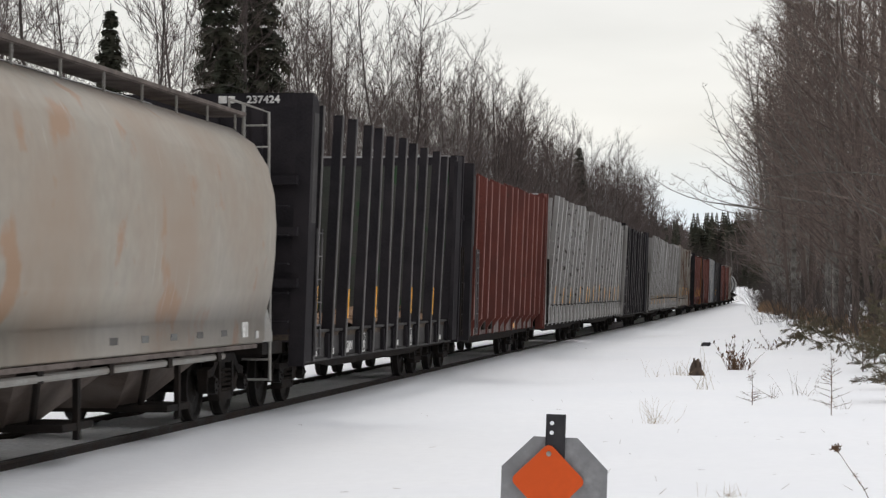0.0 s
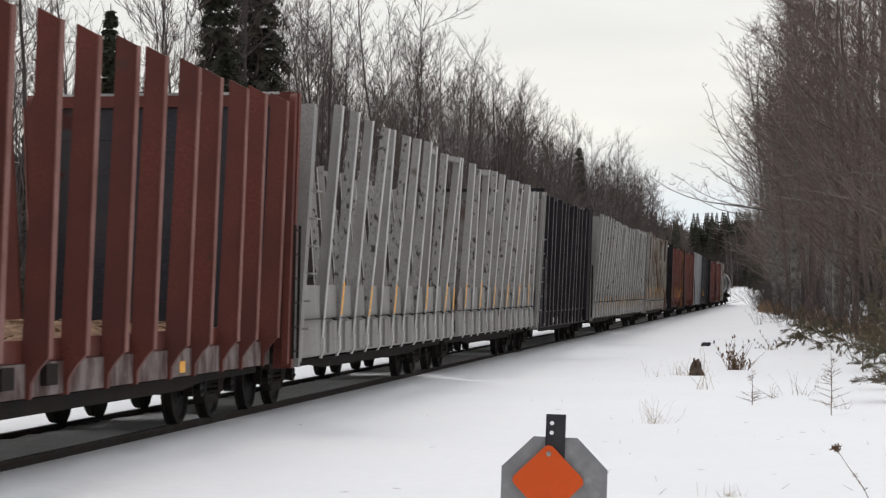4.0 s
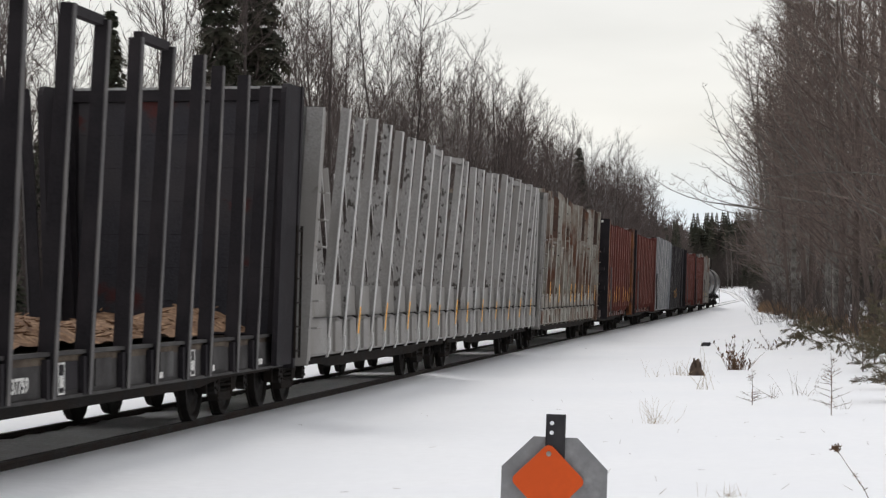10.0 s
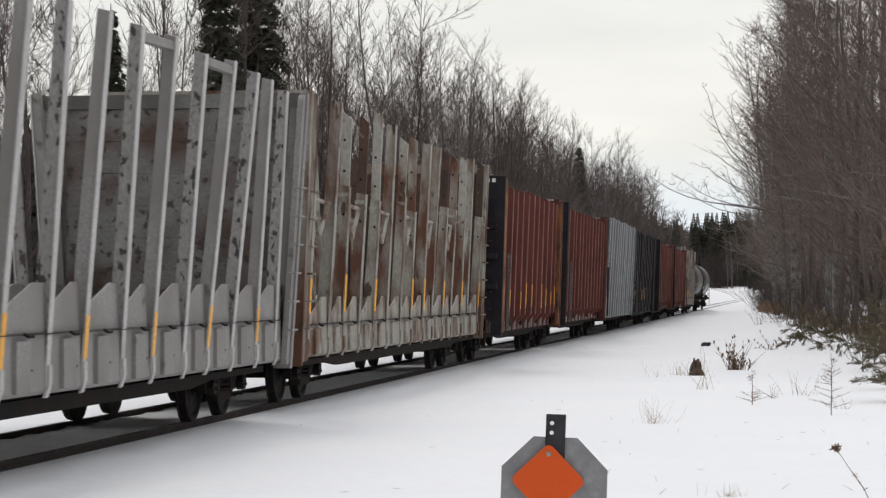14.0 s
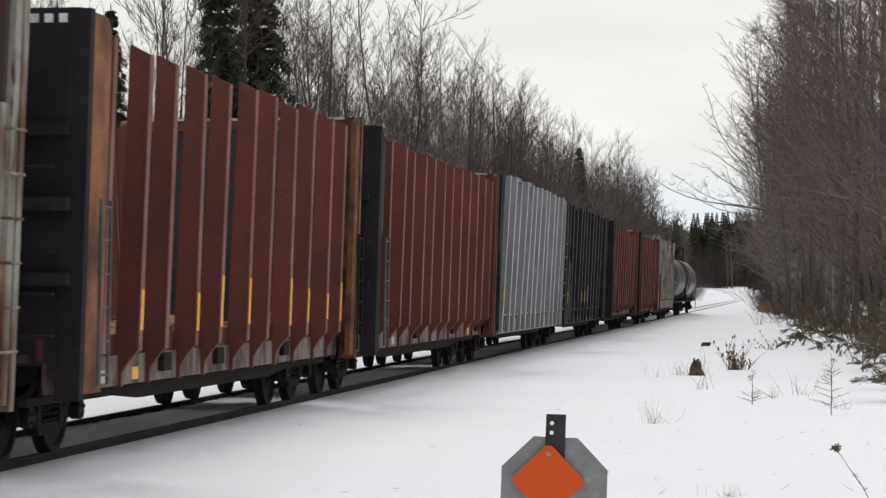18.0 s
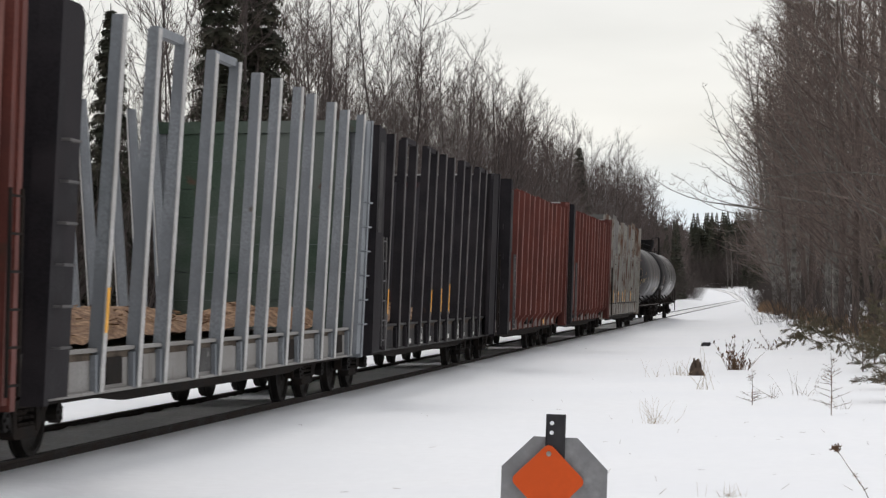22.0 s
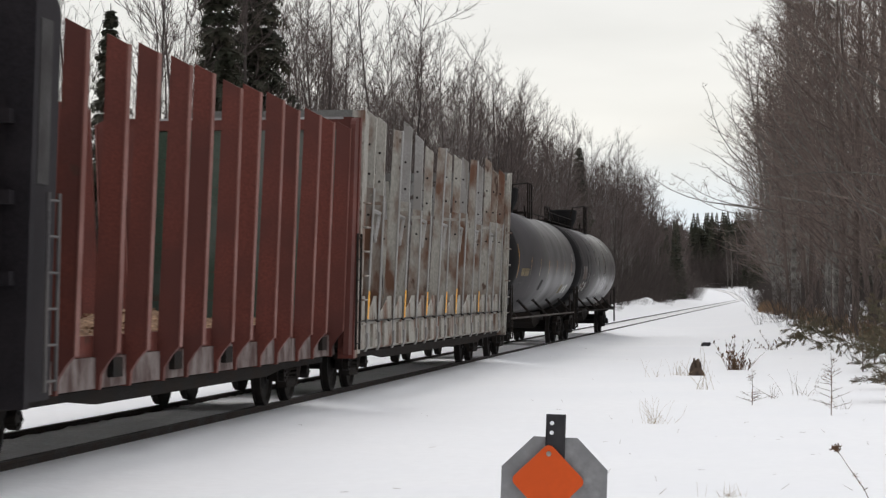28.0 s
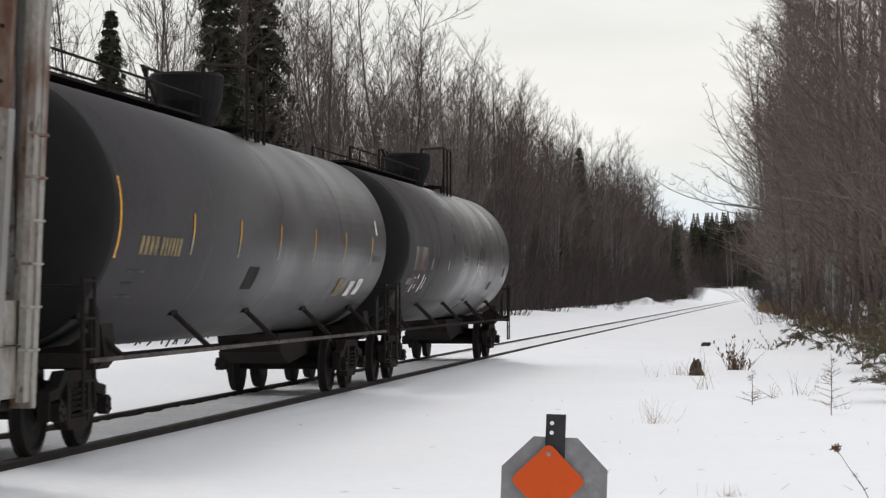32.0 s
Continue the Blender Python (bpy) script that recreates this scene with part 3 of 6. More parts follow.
def gathered(name, meshes, poses, label, category):
    """Many far copies of a few meshes in one object."""
    vs, fs = [], []
    count = 0
    mats = []
    which = []
    for me, m in zip(meshes, poses):
        if me.materials[0] not in mats:
            mats.append(me.materials[0])
        k = mats.index(me.materials[0])
        co = np.empty(len(me.vertices) * 3)
        me.vertices.foreach_get("co", co)
        co = co.reshape(-1, 3) @ np.array(m.to_3x3()).T + np.array(m.translation)
        vs.append(co)
        for p in me.polygons:
            fs.append(tuple(v + count for v in p.vertices))
            which.append(k)
        count += len(co)
    me = bpy.data.meshes.new(name)
    me.from_pydata(np.concatenate(vs).tolist(), [], fs)
    for m in mats:
        me.materials.append(m)
    me.polygons.foreach_set("material_index", which)
    return tagged(new(name, me), label, category, kind="stuff")


rt = random.Random(5)
LEFT_LABEL = "leafless grey-barked tree in the snowy wood beyond the track"
for lo, hi, y0, y1, step, s0, s1 in ((-20.5, -17.3, 46, 335, 3.6, 0.82, 1.2), (-27, -21, 84, 345, 3.2, 0.95, 1.24), (-40, -28, 132, 400, 3.6, 1.0, 1.3)):
    y = y0
    while y < y1:
        x = rt.uniform(lo, hi)
        plant(BROAD[rt.randrange(8)], rt.uniform(0, 360), x, y, rt.uniform(s0, s1) * (1.0 if rt.random() < 0.93 else 1.14) * (1.0 if y < 105 else 0.97), LEFT_LABEL, "tree", "trees beyond the track")
        y += step * rt.uniform(0.6, 1.4) * (3.4 if y < 88 else 1.25 if y < 140 else 0.95)


for a, q, s in ((21, 2.9, 0.9), (26, 2.85, 1.0), (32, 2.85, 1.1), (36, 2.95, 1.15)):
    plant(BROAD[rt.randrange(8)], rt.uniform(0, 360), -a, a * q, s, LEFT_LABEL, "tree", "trees beyond the track")


def right_edge(y):
    return 3.6 - 5.2 * smoothstep(60, 190, y) - 0.5 * smoothstep(190, 330, y)


RIGHT_LABEL = "leafless brown-twigged tree at the edge of the snowy clearing"
y = 60
while y < 330:
    for dx in (rt.uniform(0.5, 1.8), rt.uniform(2.2, 5.5), rt.uniform(6, 14)):
        plant(BROWN[rt.randrange(5)], rt.uniform(0, 360), right_edge(y) + dx, y + rt.uniform(-2, 2), rt.uniform(1.05, 1.4), RIGHT_LABEL, "tree", "trees of the near wood")
    y += 7.5 * rt.uniform(0.75, 1.25)
for x, y, s in ((6.2, 74, 1.2), (9.0, 80, 1.25), (11.5, 88, 1.3), (8.2, 93, 1.3), (13.5, 96, 1.25), (6.6, 101, 1.25), (10.5, 106, 1.35), (5.0, 84, 1.15), (15, 110, 1.3)):
    plant(BROWN[rt.randrange(5)], rt.uniform(0, 360), x, y, s, RIGHT_LABEL, "tree", "trees of the near wood")
for x, y, s, turn in ((0.45, 130, 1.12, 0), (1.3, 143, 1.15, 25), (0.9, 168, 1.2, -20), (2.3, 112, 1.1, -35)):
    plant(EDGE_TREE, turn, x, y, s, "tall leafless tree leaning long bare limbs over the clearing", "tree", "trees of the near wood")
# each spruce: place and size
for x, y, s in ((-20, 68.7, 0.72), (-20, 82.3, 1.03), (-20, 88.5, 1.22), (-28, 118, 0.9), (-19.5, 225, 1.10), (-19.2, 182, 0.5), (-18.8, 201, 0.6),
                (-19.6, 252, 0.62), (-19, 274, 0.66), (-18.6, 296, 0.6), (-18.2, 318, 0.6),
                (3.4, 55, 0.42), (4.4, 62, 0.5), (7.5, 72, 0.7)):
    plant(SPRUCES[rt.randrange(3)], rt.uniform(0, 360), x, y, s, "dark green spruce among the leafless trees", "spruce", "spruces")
for i in range(46):
    x = rt.uniform(-48, 6)
    y = rt.uniform(625, 660) + max(0, -25 - x) * -1.0
    if abs(x - track_x(y)) > 7 and i % 5 in (1, 3):
        plant(FAR_BROAD[rt.randrange(3)], rt.uniform(0, 360), x, y, rt.uniform(0.8, 1.15), "distant leafless tree at the bend of the track", "tree", "far trees")
    elif abs(x - track_x(y)) > 7:
        plant(FAR_SPRUCES[rt.randrange(3)], rt.uniform(0, 360), x, y, rt.uniform(0.8, 1.3), "distant dark spruce at the bend of the track", "spruce", "far spruces")
ms, ps = [], []
for i in range(640):
    x, y = (rt.uniform(-150, 70), rt.uniform(650, 800)) if i < 250 else (rt.uniform(-62, 8), rt.uniform(662, 720))
    s = rt.uniform(0.95, 1.25) if i % 9 else 1.42
    m = pose(x, y, ground_z(x, y), 0, 0, rt.uniform(0, 360)) @ Matrix.Scale(s, 4)
    ms.append((FAR_SPRUCES if i % 5 < 4 else FAR_BROAD)[i % 3][1])
    ps.append(m)
    if i % 3 == 0:
        ms.append(BUSH[i % 2 * 2])
        ps.append(pose(x * 0.8, 600 + (y - 640) * 0.4, ground_z(x * 0.8, 600 + (y - 640) * 0.4), 0, 0, i * 50) @ Matrix.Scale(1.4 + i % 7 * 0.35, 4))
for i in range(120):
    left = rt.random() < 0.5
    y = rt.uniform(338, 640)
    x = (-0.037 * y - rt.uniform(1.5, 24)) if left else track_x(y) + rt.uniform(7, 26)
    m = pose(x, y, ground_z(x, y), 0, 0, rt.uniform(0, 360)) @ Matrix.Scale(rt.uniform(0.75, 1.1), 4)
    for k in (0, 1):
        ms.append(FAR_BROAD[i % 3][k])
        ps.append(m)
for i in range(110):
    y = rt.uniform(340, 650)
    x = (-0.036 * y - rt.uniform(0.5, 8)) if rt.random() < 0.6 else track_x(y) + rt.uniform(5.5, 12)
    ms.append(BUSH[i % 3])
    ps.append(pose(x, y, ground_z(x, y), 0, 0, rt.uniform(0, 360)) @ Matrix.Scale(rt.uniform(0.7, 1.6), 4))
gathered("far_woods", ms, ps, "dark mixed wood of spruces and bare trees at the bend", "woods")
# Unseen trees round the camera's back, added to dim light and reflections.
ms, ps = [], []
for i in range(80):
    a = rt.uniform(math.pi * 0.82, math.pi * 2.2)
    q = rt.uniform(20, 45)
    x, y = math.cos(a) * q, math.sin(a) * q
    if abs(x - TRACK_X) > 6:
        m = pose(x, y, ground_z(x, y), 0, 0, rt.uniform(0, 360)) @ Matrix.Scale(rt.uniform(0.8, 1.2), 4)
        for k in (0, 1):
            ms.append((FAR_BROAD[i % 3] if i % 2 else FAR_SPRUCES[0])[k])
            ps.append(m)
gathered("near_woods", ms, ps, "unseen wood of bare trees and spruces added behind the camera", "woods")
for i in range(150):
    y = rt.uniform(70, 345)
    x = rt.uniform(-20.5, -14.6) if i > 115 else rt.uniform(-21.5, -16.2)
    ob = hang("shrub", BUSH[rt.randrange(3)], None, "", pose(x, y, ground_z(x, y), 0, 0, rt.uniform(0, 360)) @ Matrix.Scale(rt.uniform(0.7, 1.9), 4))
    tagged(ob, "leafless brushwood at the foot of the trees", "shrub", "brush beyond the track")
for i in range(125):
    y = rt.uniform(50, 330)
    x = right_edge(y) + rt.uniform(-1.0, 5)
    ob = hang("shrub", BUSH[rt.randrange(3)], None, "", pose(x, y, ground_z(x, y), 0, 0, rt.uniform(0, 360)) @ Matrix.Scale(rt.uniform(0.3, 1.0), 4))
    tagged(ob, "leafless brushwood at the edge of the clearing", "shrub", "brush of the near wood")
ms, ps = [], []
for x, y, s in ((-13.6, 600, 0.95), (-14.8, 603, 0.85), (-12.4, 608, 0.8)):
    plant(FAR_BROAD[1], x * 30, x, y, s, "pale leafless birch in front of the distant spruces", "tree", "far trees")
for i in range(70):                          # young spruces close behind the first trees, added to darken them
    y = rt.uniform(120, 335)
    x, s = rt.uniform(-25, -20.5), rt.uniform(0.35, 0.62)
    for k in (0, 1):
        ms.append(FAR_SPRUCES[i % 3][k])
        ps.append(pose(x, y, ground_z(x, y), 0, 0, rt.uniform(0, 360)) @ Matrix.Scale(s, 4))
for i in range(150):                         # and at the near end, as high as the cars
    a = rt.uniform(23, 42)
    x, y, s = -a, a * rt.uniform(2.7, 3.9), rt.uniform(0.34, 0.58)
    for k in (0, 1):
        ms.append(FAR_SPRUCES[i % 3][k] if i % 2 else BUSH[(i + k) % 3])
        ps.append(pose(x + k, y, ground_z(x, y), 0, 0, rt.uniform(0, 360)) @ Matrix.Scale(s if i % 2 else s * 4.4, 4))
for i in range(110):                         # the ends of both woods where the track bends
    y = rt.uniform(345, 560) if i < 70 else rt.uniform(480, 640)
    x = -y * rt.uniform(0.043, 0.056) if i < 70 else track_x(y) + rt.uniform(7, 15)
    for k in (0, 1):
        ms.append((FAR_SPRUCES if i % 2 else FAR_BROAD)[i % 3][k])
        ps.append(pose(x, y, ground_z(x, y), 0, 0, rt.uniform(0, 360)) @ Matrix.Scale(rt.uniform(0.75, 1.0), 4))
for i in range(16):                          # where the track leaves the view
    y = 655 + i * 2.4
    x = -y * (0.0315 + 0.0011 * (i * 5 % 8))
    for k in (0, 1):
        ms.append(FAR_SPRUCES[i % 3][k])
        ps.append(pose(x, y, ground_z(x, y), 0, 0, i * 77) @ Matrix.Scale(0.62 + 0.05 * (i % 5), 4))
for i in range(26):                          # brush on the drift beside the track
    x, y = rt.uniform(-15.5, -12.6), rt.uniform(185, 262)
    ms.append(BUSH[i % 3])
    ps.append(pose(x, y, ground_z(x, y) - 0.1, 0, 0, rt.uniform(0, 360)) @ Matrix.Scale(rt.uniform(0.22, 0.5), 4))
for i in range(230):                         # spruces added deep inside both woods to block light
    if i < 170:
        y = rt.uniform(48, 400)
        x = rt.uniform(-48, -26) if y > 110 else rt.uniform(-40, -22.5)
        s = rt.uniform(0.22, 0.5) if y < 130 else rt.uniform(0.35, 0.68)
    else:
        y = rt.uniform(60, 340)
        x, s = right_edge(y) + rt.uniform(5, 26), rt.uniform(0.5, 0.95)
    for k in (0, 1):
        ms.append(FAR_SPRUCES[i % 3][k])
        ps.append(pose(x, y, ground_z(x, y), 0, 0, rt.uniform(0, 360)) @ Matrix.Scale(s, 4))
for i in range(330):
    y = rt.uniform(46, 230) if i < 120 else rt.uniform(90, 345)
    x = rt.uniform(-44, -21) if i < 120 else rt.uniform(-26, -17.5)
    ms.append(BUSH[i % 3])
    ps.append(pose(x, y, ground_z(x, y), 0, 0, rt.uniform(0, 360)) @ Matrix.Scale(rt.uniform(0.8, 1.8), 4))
for i in range(110):                         # brush and saplings at the near end of the wood
    a = rt.uniform(18, 34)
    x, y = -a, a * rt.uniform(2.6, 4.0)
    if i % 3:
        ms.append(BUSH[i % 3])
        ps.append(pose(x, y, ground_z(x, y), 0, 0, rt.uniform(0, 360)) @ Matrix.Scale(rt.uniform(0.8, 1.9), 4))
    else:
        for k in (0, 1):
            ms.append(FAR_SPRUCES[i % 3][k])
            ps.append(pose(x, y, ground_z(x, y), 0, 0, i * 37) @ Matrix.Scale(0.2 + 0.004 * (i % 40), 4))
gathered("inner_woods", ms, ps, "dim undergrowth of young spruces and brush inside the woods", "woods")


def young_pine(seed, height, reach):
    """A young pine with loose rising boughs and fine needles."""
    rng = random.Random(seed)
    tr, cr = Strokes(), Strokes()
    tr.bar([Vector((0, 0, -0.2)), Vector((0.03, 0, height * 0.5)), Vector((0, 0.02, height))], 0.035, 0.008, 6)
    for k in range(int(height * 17)):
        f = rng.uniform(0.04, 0.97)
        a = rng.uniform(0, 6.283)
        ln = reach * (1.05 - f) ** 0.7 * rng.uniform(0.5, 1.15)
        p = Vector((0, 0, height * f))
        limb = wander(rng, p, Vector((math.cos(a), math.sin(a), rng.uniform(-0.1, 0.55))), ln, 4, 0.2)
        tr.bar(limb, 0.009, 0.003)
        for _ in range(int(130 * ln / reach) + 40):
            q = rng.uniform(0.8, 3.99)
            g = limb[int(q)].lerp(limb[int(q) + 1], q - int(q)) + Vector((rng.gauss(0, 1), rng.gauss(0, 1), rng.gauss(0, 1))) * 0.03
            e2 = (limb[4] - limb[2]).normalized() * 0.07 + Vector((rng.uniform(-1, 1), rng.uniform(-1, 1), rng.uniform(-0.7, 1))) * 0.07
            n = e2.cross(Vector((rng.uniform(-1, 1), rng.uniform(-1, 1), 1))).normalized() * 0.010
            cr.blade(g - n, g + n, g + e2)
    return tr.mesh("trunk", BROWN_BARK, True), cr.mesh("crown", BOUGH)


YOUNG = [young_pine(74 + i, 3.0, 0.9) for i in range(2)]
for i, (x, y, s) in enumerate(((1.78, 41, 0.95), (2.3, 46, 1.15), (2.9, 51, 1.3), (3.4, 57, 1.4), (1.75, 56, 0.5), (2.2, 61, 0.6))):
    plant(YOUNG[i % 2], x * 50, x, y, s, "young olive-green conifer at the edge of the clearing", "young conifer", "young conifers")
grass = Strokes()
for i in range(9000):
    y = rt.uniform(48, 260)
    x = right_edge(y) + abs(rt.gauss(0, 1.6)) - 0.6
    if noise.noise(Vector((x * 0.5, y * 0.2, 9))) < -0.12:
        continue
    h = rt.uniform(0.25, 0.85)
    p = Vector((x, y, ground_z(x, y) - 0.03))
    w = Vector((rt.uniform(-0.35, 0.35), rt.uniform(-0.35, 0.35), 1)) * h
    n = Vector((rt.uniform(-1, 1), rt.uniform(-1, 1), 0)).normalized() * 0.016
    grass.blade(p - n, p + n, p + w)
tagged(new("dead_grass", grass.mesh("dead_grass", DRY_GRASS_BROWN)), "brown dead grass and stalks along the foot of the wood", "grass", kind="stuff")


# ---- running gear ----
def wheel_profile():
    return [(-0.07, 0.30), (-0.065, 0.40), (-0.065, 0.485), (-0.045, 0.487), (-0.03, 0.462), (0.065, 0.452), (0.07, 0.40), (0.03, 0.37), (0.02, 0.22), (0.06, 0.14), (0.09, 0.12)]


def make_wheelset():
    bm = bmesh.new()
    for s in (1, -1):
        prof = [(s * (0.775 + a * 0.98), r) for a, r in wheel_profile()]
        lathe(bm, prof, lambda al, u, v: (al, u, v), 28)
    tube(bm, [(-1.06, 0, 0), (1.06, 0, 0)], 0.085, 10)
    for s in (1, -1):                       # bearing caps with their bolts
        tube(bm, [(s * 1.02, 0, 0), (s * 1.13, 0, 0)], 0.11, 10)
        for k in range(3):
            a = k * 2.094
            tube(bm, [(s * 1.12, 0.06 * math.cos(a), 0.06 * math.sin(a)), (s * 1.15, 0.06 * math.cos(a), 0.06 * math.sin(a))], 0.02, 6)
    bmesh.ops.recalc_face_normals(bm, faces=bm.faces)
    me = bpy.data.meshes.new("wheelset")
    bm.to_mesh(me)
    bm.free()
    me.materials.append(WHEEL_STEEL)
    return me


def make_side_frame():
    bm = bmesh.new()
    top = [(-1.02, 0.56), (-1.02, 0.66), (-0.72, 0.70), (-0.5, 0.86), (0.5, 0.86), (0.72, 0.70), (1.02, 0.66), (1.02, 0.56), (0.70, 0.58), (0.46, 0.74), (-0.46, 0.74), (-0.70, 0.58)]
    prism(bm, top, 0, -0.07, 0.07)
    low = [(-0.62, 0.60), (-0.70, 0.52), (-0.34, 0.24), (0.34, 0.24), (0.70, 0.52), (0.62, 0.60), (0.28, 0.36), (-0.28, 0.36)]
    prism(bm, low, 0, -0.07, 0.07)
    for s in (-1, 1):
        box(bm, -0.08, 0.08, s * 0.36 - 0.06, s * 0.36 + 0.06, 0.30, 0.76)
        box(bm, -0.06, 0.06, s * 0.97 - 0.05, s * 0.97 + 0.05, 0.36, 0.60)
        box(bm, -0.06, 0.06, s * 0.62 - 0.04, s * 0.62 + 0.04, 0.36, 0.60)
    for k in (-0.18, 0.0, 0.18):            # spring coils
        for j in range(5):
            tube(bm, [(0.02, k, 0.37 + j * 0.065), (0.02, k, 0.40 + j * 0.065)], 0.075, 8)
    bmesh.ops.recalc_face_normals(bm, faces=bm.faces)
    me = bpy.data.meshes.new("side_frame")
    bm.to_mesh(me)
    bm.free()
    me.materials.append(SOOT_STEEL)
    return me


WHEELSET, SIDE_FRAME = make_wheelset(), make_side_frame()
SPINNING = []            # every wheelset with its place on its truck


def truck(car, y):
    bm = boxes((-1.0, 1.0, -0.17, 0.17, 0.46, 0.74), (-0.22, 0.22, -0.24, 0.24, 0.70, 0.86), (-0.7, 0.7, -0.62, -0.54, 0.36, 0.46), (-0.7, 0.7, 0.54, 0.62, 0.36, 0.46))
    t = part("truck", bm, SOOT_STEEL, car, "sooty cast-steel truck", pose(0, y, 0))
    for s in (1, -1):
        hang("side_frame", SIDE_FRAME, t, "", pose(s * 0.98, 0, 0))
        w = hang("wheelset", WHEELSET, t, "pair of rust-brown steel wheels on an axle")
        place = (0.0, s * 0.84, 0.455)
        w.matrix_basis = pose(*place)
        SPINNING.append((w, place))


def coupler(car, y, way):
    bm = boxes((-0.09, 0.09, min(y, y + way * 0.45), max(y, y + way * 0.45), 0.78, 0.95))
    prism(bm, [(-0.17, y + way * 0.42), (0.13, y + way * 0.42), (0.17, y + way * 0.58), (0.04, y + way * 0.66), (0.02, y + way * 0.55), (-0.12, y + way * 0.62), (-0.19, y + way * 0.56)], 2, 0.74, 1.0)
    part("coupler", bm, SOOT_STEEL, car)
    hose = tube(bmesh.new(), [(0.35, y, 0.72), (0.36, y + way * 0.18, 0.50), (0.30, y + way * 0.36, 0.36), (0.18, y + way * 0.52, 0.40)], 0.022, 6)
    part("air_hose", hose, SOOT_STEEL, car)


def grab(car, x, y, z, width, material, out=0.09, along="y"):
    """A grab iron: a bent bar that stands off the car's side (along y) or end (along x)."""
    if along == "y":
        pts = [(x, y - width / 2, z), (x + out, y - width / 2, z), (x + out, y + width / 2, z), (x, y + width / 2, z)]
    else:
        pts = [(x - width / 2, y, z), (x - width / 2, y + out, z), (x + width / 2, y + out, z), (x + width / 2, y, z)]
    return part("grab_iron", tube(bmesh.new(), pts, 0.016, 5), material, car)


def underframe(car, L, dark=SOOT_STEEL):
    bm = bmesh.new()                         # fish-bellied: deeper amidships
    prism(bm, [(-L / 2, 0.96), (-L / 2, 0.62), (-L / 2 + 2.9, 0.60), (-L / 2 + 4.2, 0.42), (L / 2 - 4.2, 0.42), (L / 2 - 2.9, 0.60), (L / 2, 0.62), (L / 2, 0.96)], 0, -0.33, 0.33)
    part("center_sill", bm, dark, car)
    for s in (1, -1):
        bm = bmesh.new()
        prism(bm, [(-L / 2, 0.66), (-L / 2, 0.58), (-L / 2 + 3.0, 0.57), (-L / 2 + 4.0, 0.50), (L / 2 - 4.0, 0.50), (L / 2 - 3.0, 0.57), (L / 2, 0.58), (L / 2, 0.66)], 0, s * 1.22, s * 1.29)
        part("lower_sill", bm, dark, car, "sooty lower edge of the frame")
    n = max(3, round(L / 2.4))
    for i in range(n + 1):
        y = -L / 2 + 0.25 + (L - 0.5) * i / n
        bm = bmesh.new()
        prism(bm, [(-1.34, 0.82), (-0.3, 0.60), (0.3, 0.60), (1.34, 0.82), (1.34, 0.97), (-1.34, 0.97)], 1, y - 0.06, y + 0.06)
        part("cross_bearer", bm, dark, car)
    bm = boxes((-0.95, -0.45, -1.6, -0.7, 0.48, 0.80))
    tube(bm, [(0.62, 0.4, 0.66), (0.62, 1.5, 0.66)], 0.17, 10)
    tube(bm, [(0.15, -L / 2 + 1.0, 0.55), (0.15, L / 2 - 1.0, 0.55)], 0.03, 6)
    tube(bm, [(-0.2, -L / 2 + 2.4, 0.44), (-0.2, -0.6, 0.52)], 0.025, 6)
    part("brake_gear", bm, dark, car)


# ---- the cars ----
def stake_profile(kind):
    """Depth across the car at the foot and at the head, width of the flanges along the car."""
    return {"slim": (0.17, 0.135, 0.075), "deep": (0.255, 0.215, 0.105), "pale": (0.15, 0.12, 0.10), "rust": (0.19, 0.15, 0.13)}[kind]


def stake_mesh(kind, side, lean, top, cut, foot, seed):
    """A steel stake: web and two flanges, leaning outwards, its head cut on the slant. Web and outer flange are two meshes."""
    d0, d1, w = stake_profile(kind)
    web, fl = bmesh.new(), bmesh.new()
    x0, x1 = 1.40, 1.40 + lean

    def at(z):
        q = (z - foot) / (top - foot)
        return x0 + (x1 - x0) * q, d0 + (d1 - d0) * q
    zs = [z for z in (foot, 1.04, 2.0, 3.0, 3.7) if z < top - 0.1] + [top]
    inner, outer = [], []
    for z in zs:
        x, d = at(z)
        inner.append((side * (x - d), z + (cut if z == top else 0)))
        outer.append((side * x, z))
    if kind == "deep":                       # the foot of the web tapers in under the flange
        inner[0] = (side * 1.13, foot)
        outer[0:1] = [(side * 1.235, foot), (side * 1.245, foot + 0.16), (side * 1.33, foot + 0.30)]
    prism(web, inner + outer[::-1], 1, -w * 0.42, w * 0.42)
    if kind == "deep":
        outer = outer[3:]
    a = [(side * (p[0] * side + 0.004), p[1]) for p in outer]
    b = [(side * (p[0] * side + 0.020), p[1]) for p in outer]
    prism(fl, a + b[::-1], 1, -w * 0.62, w * 0.62)
    return web, fl


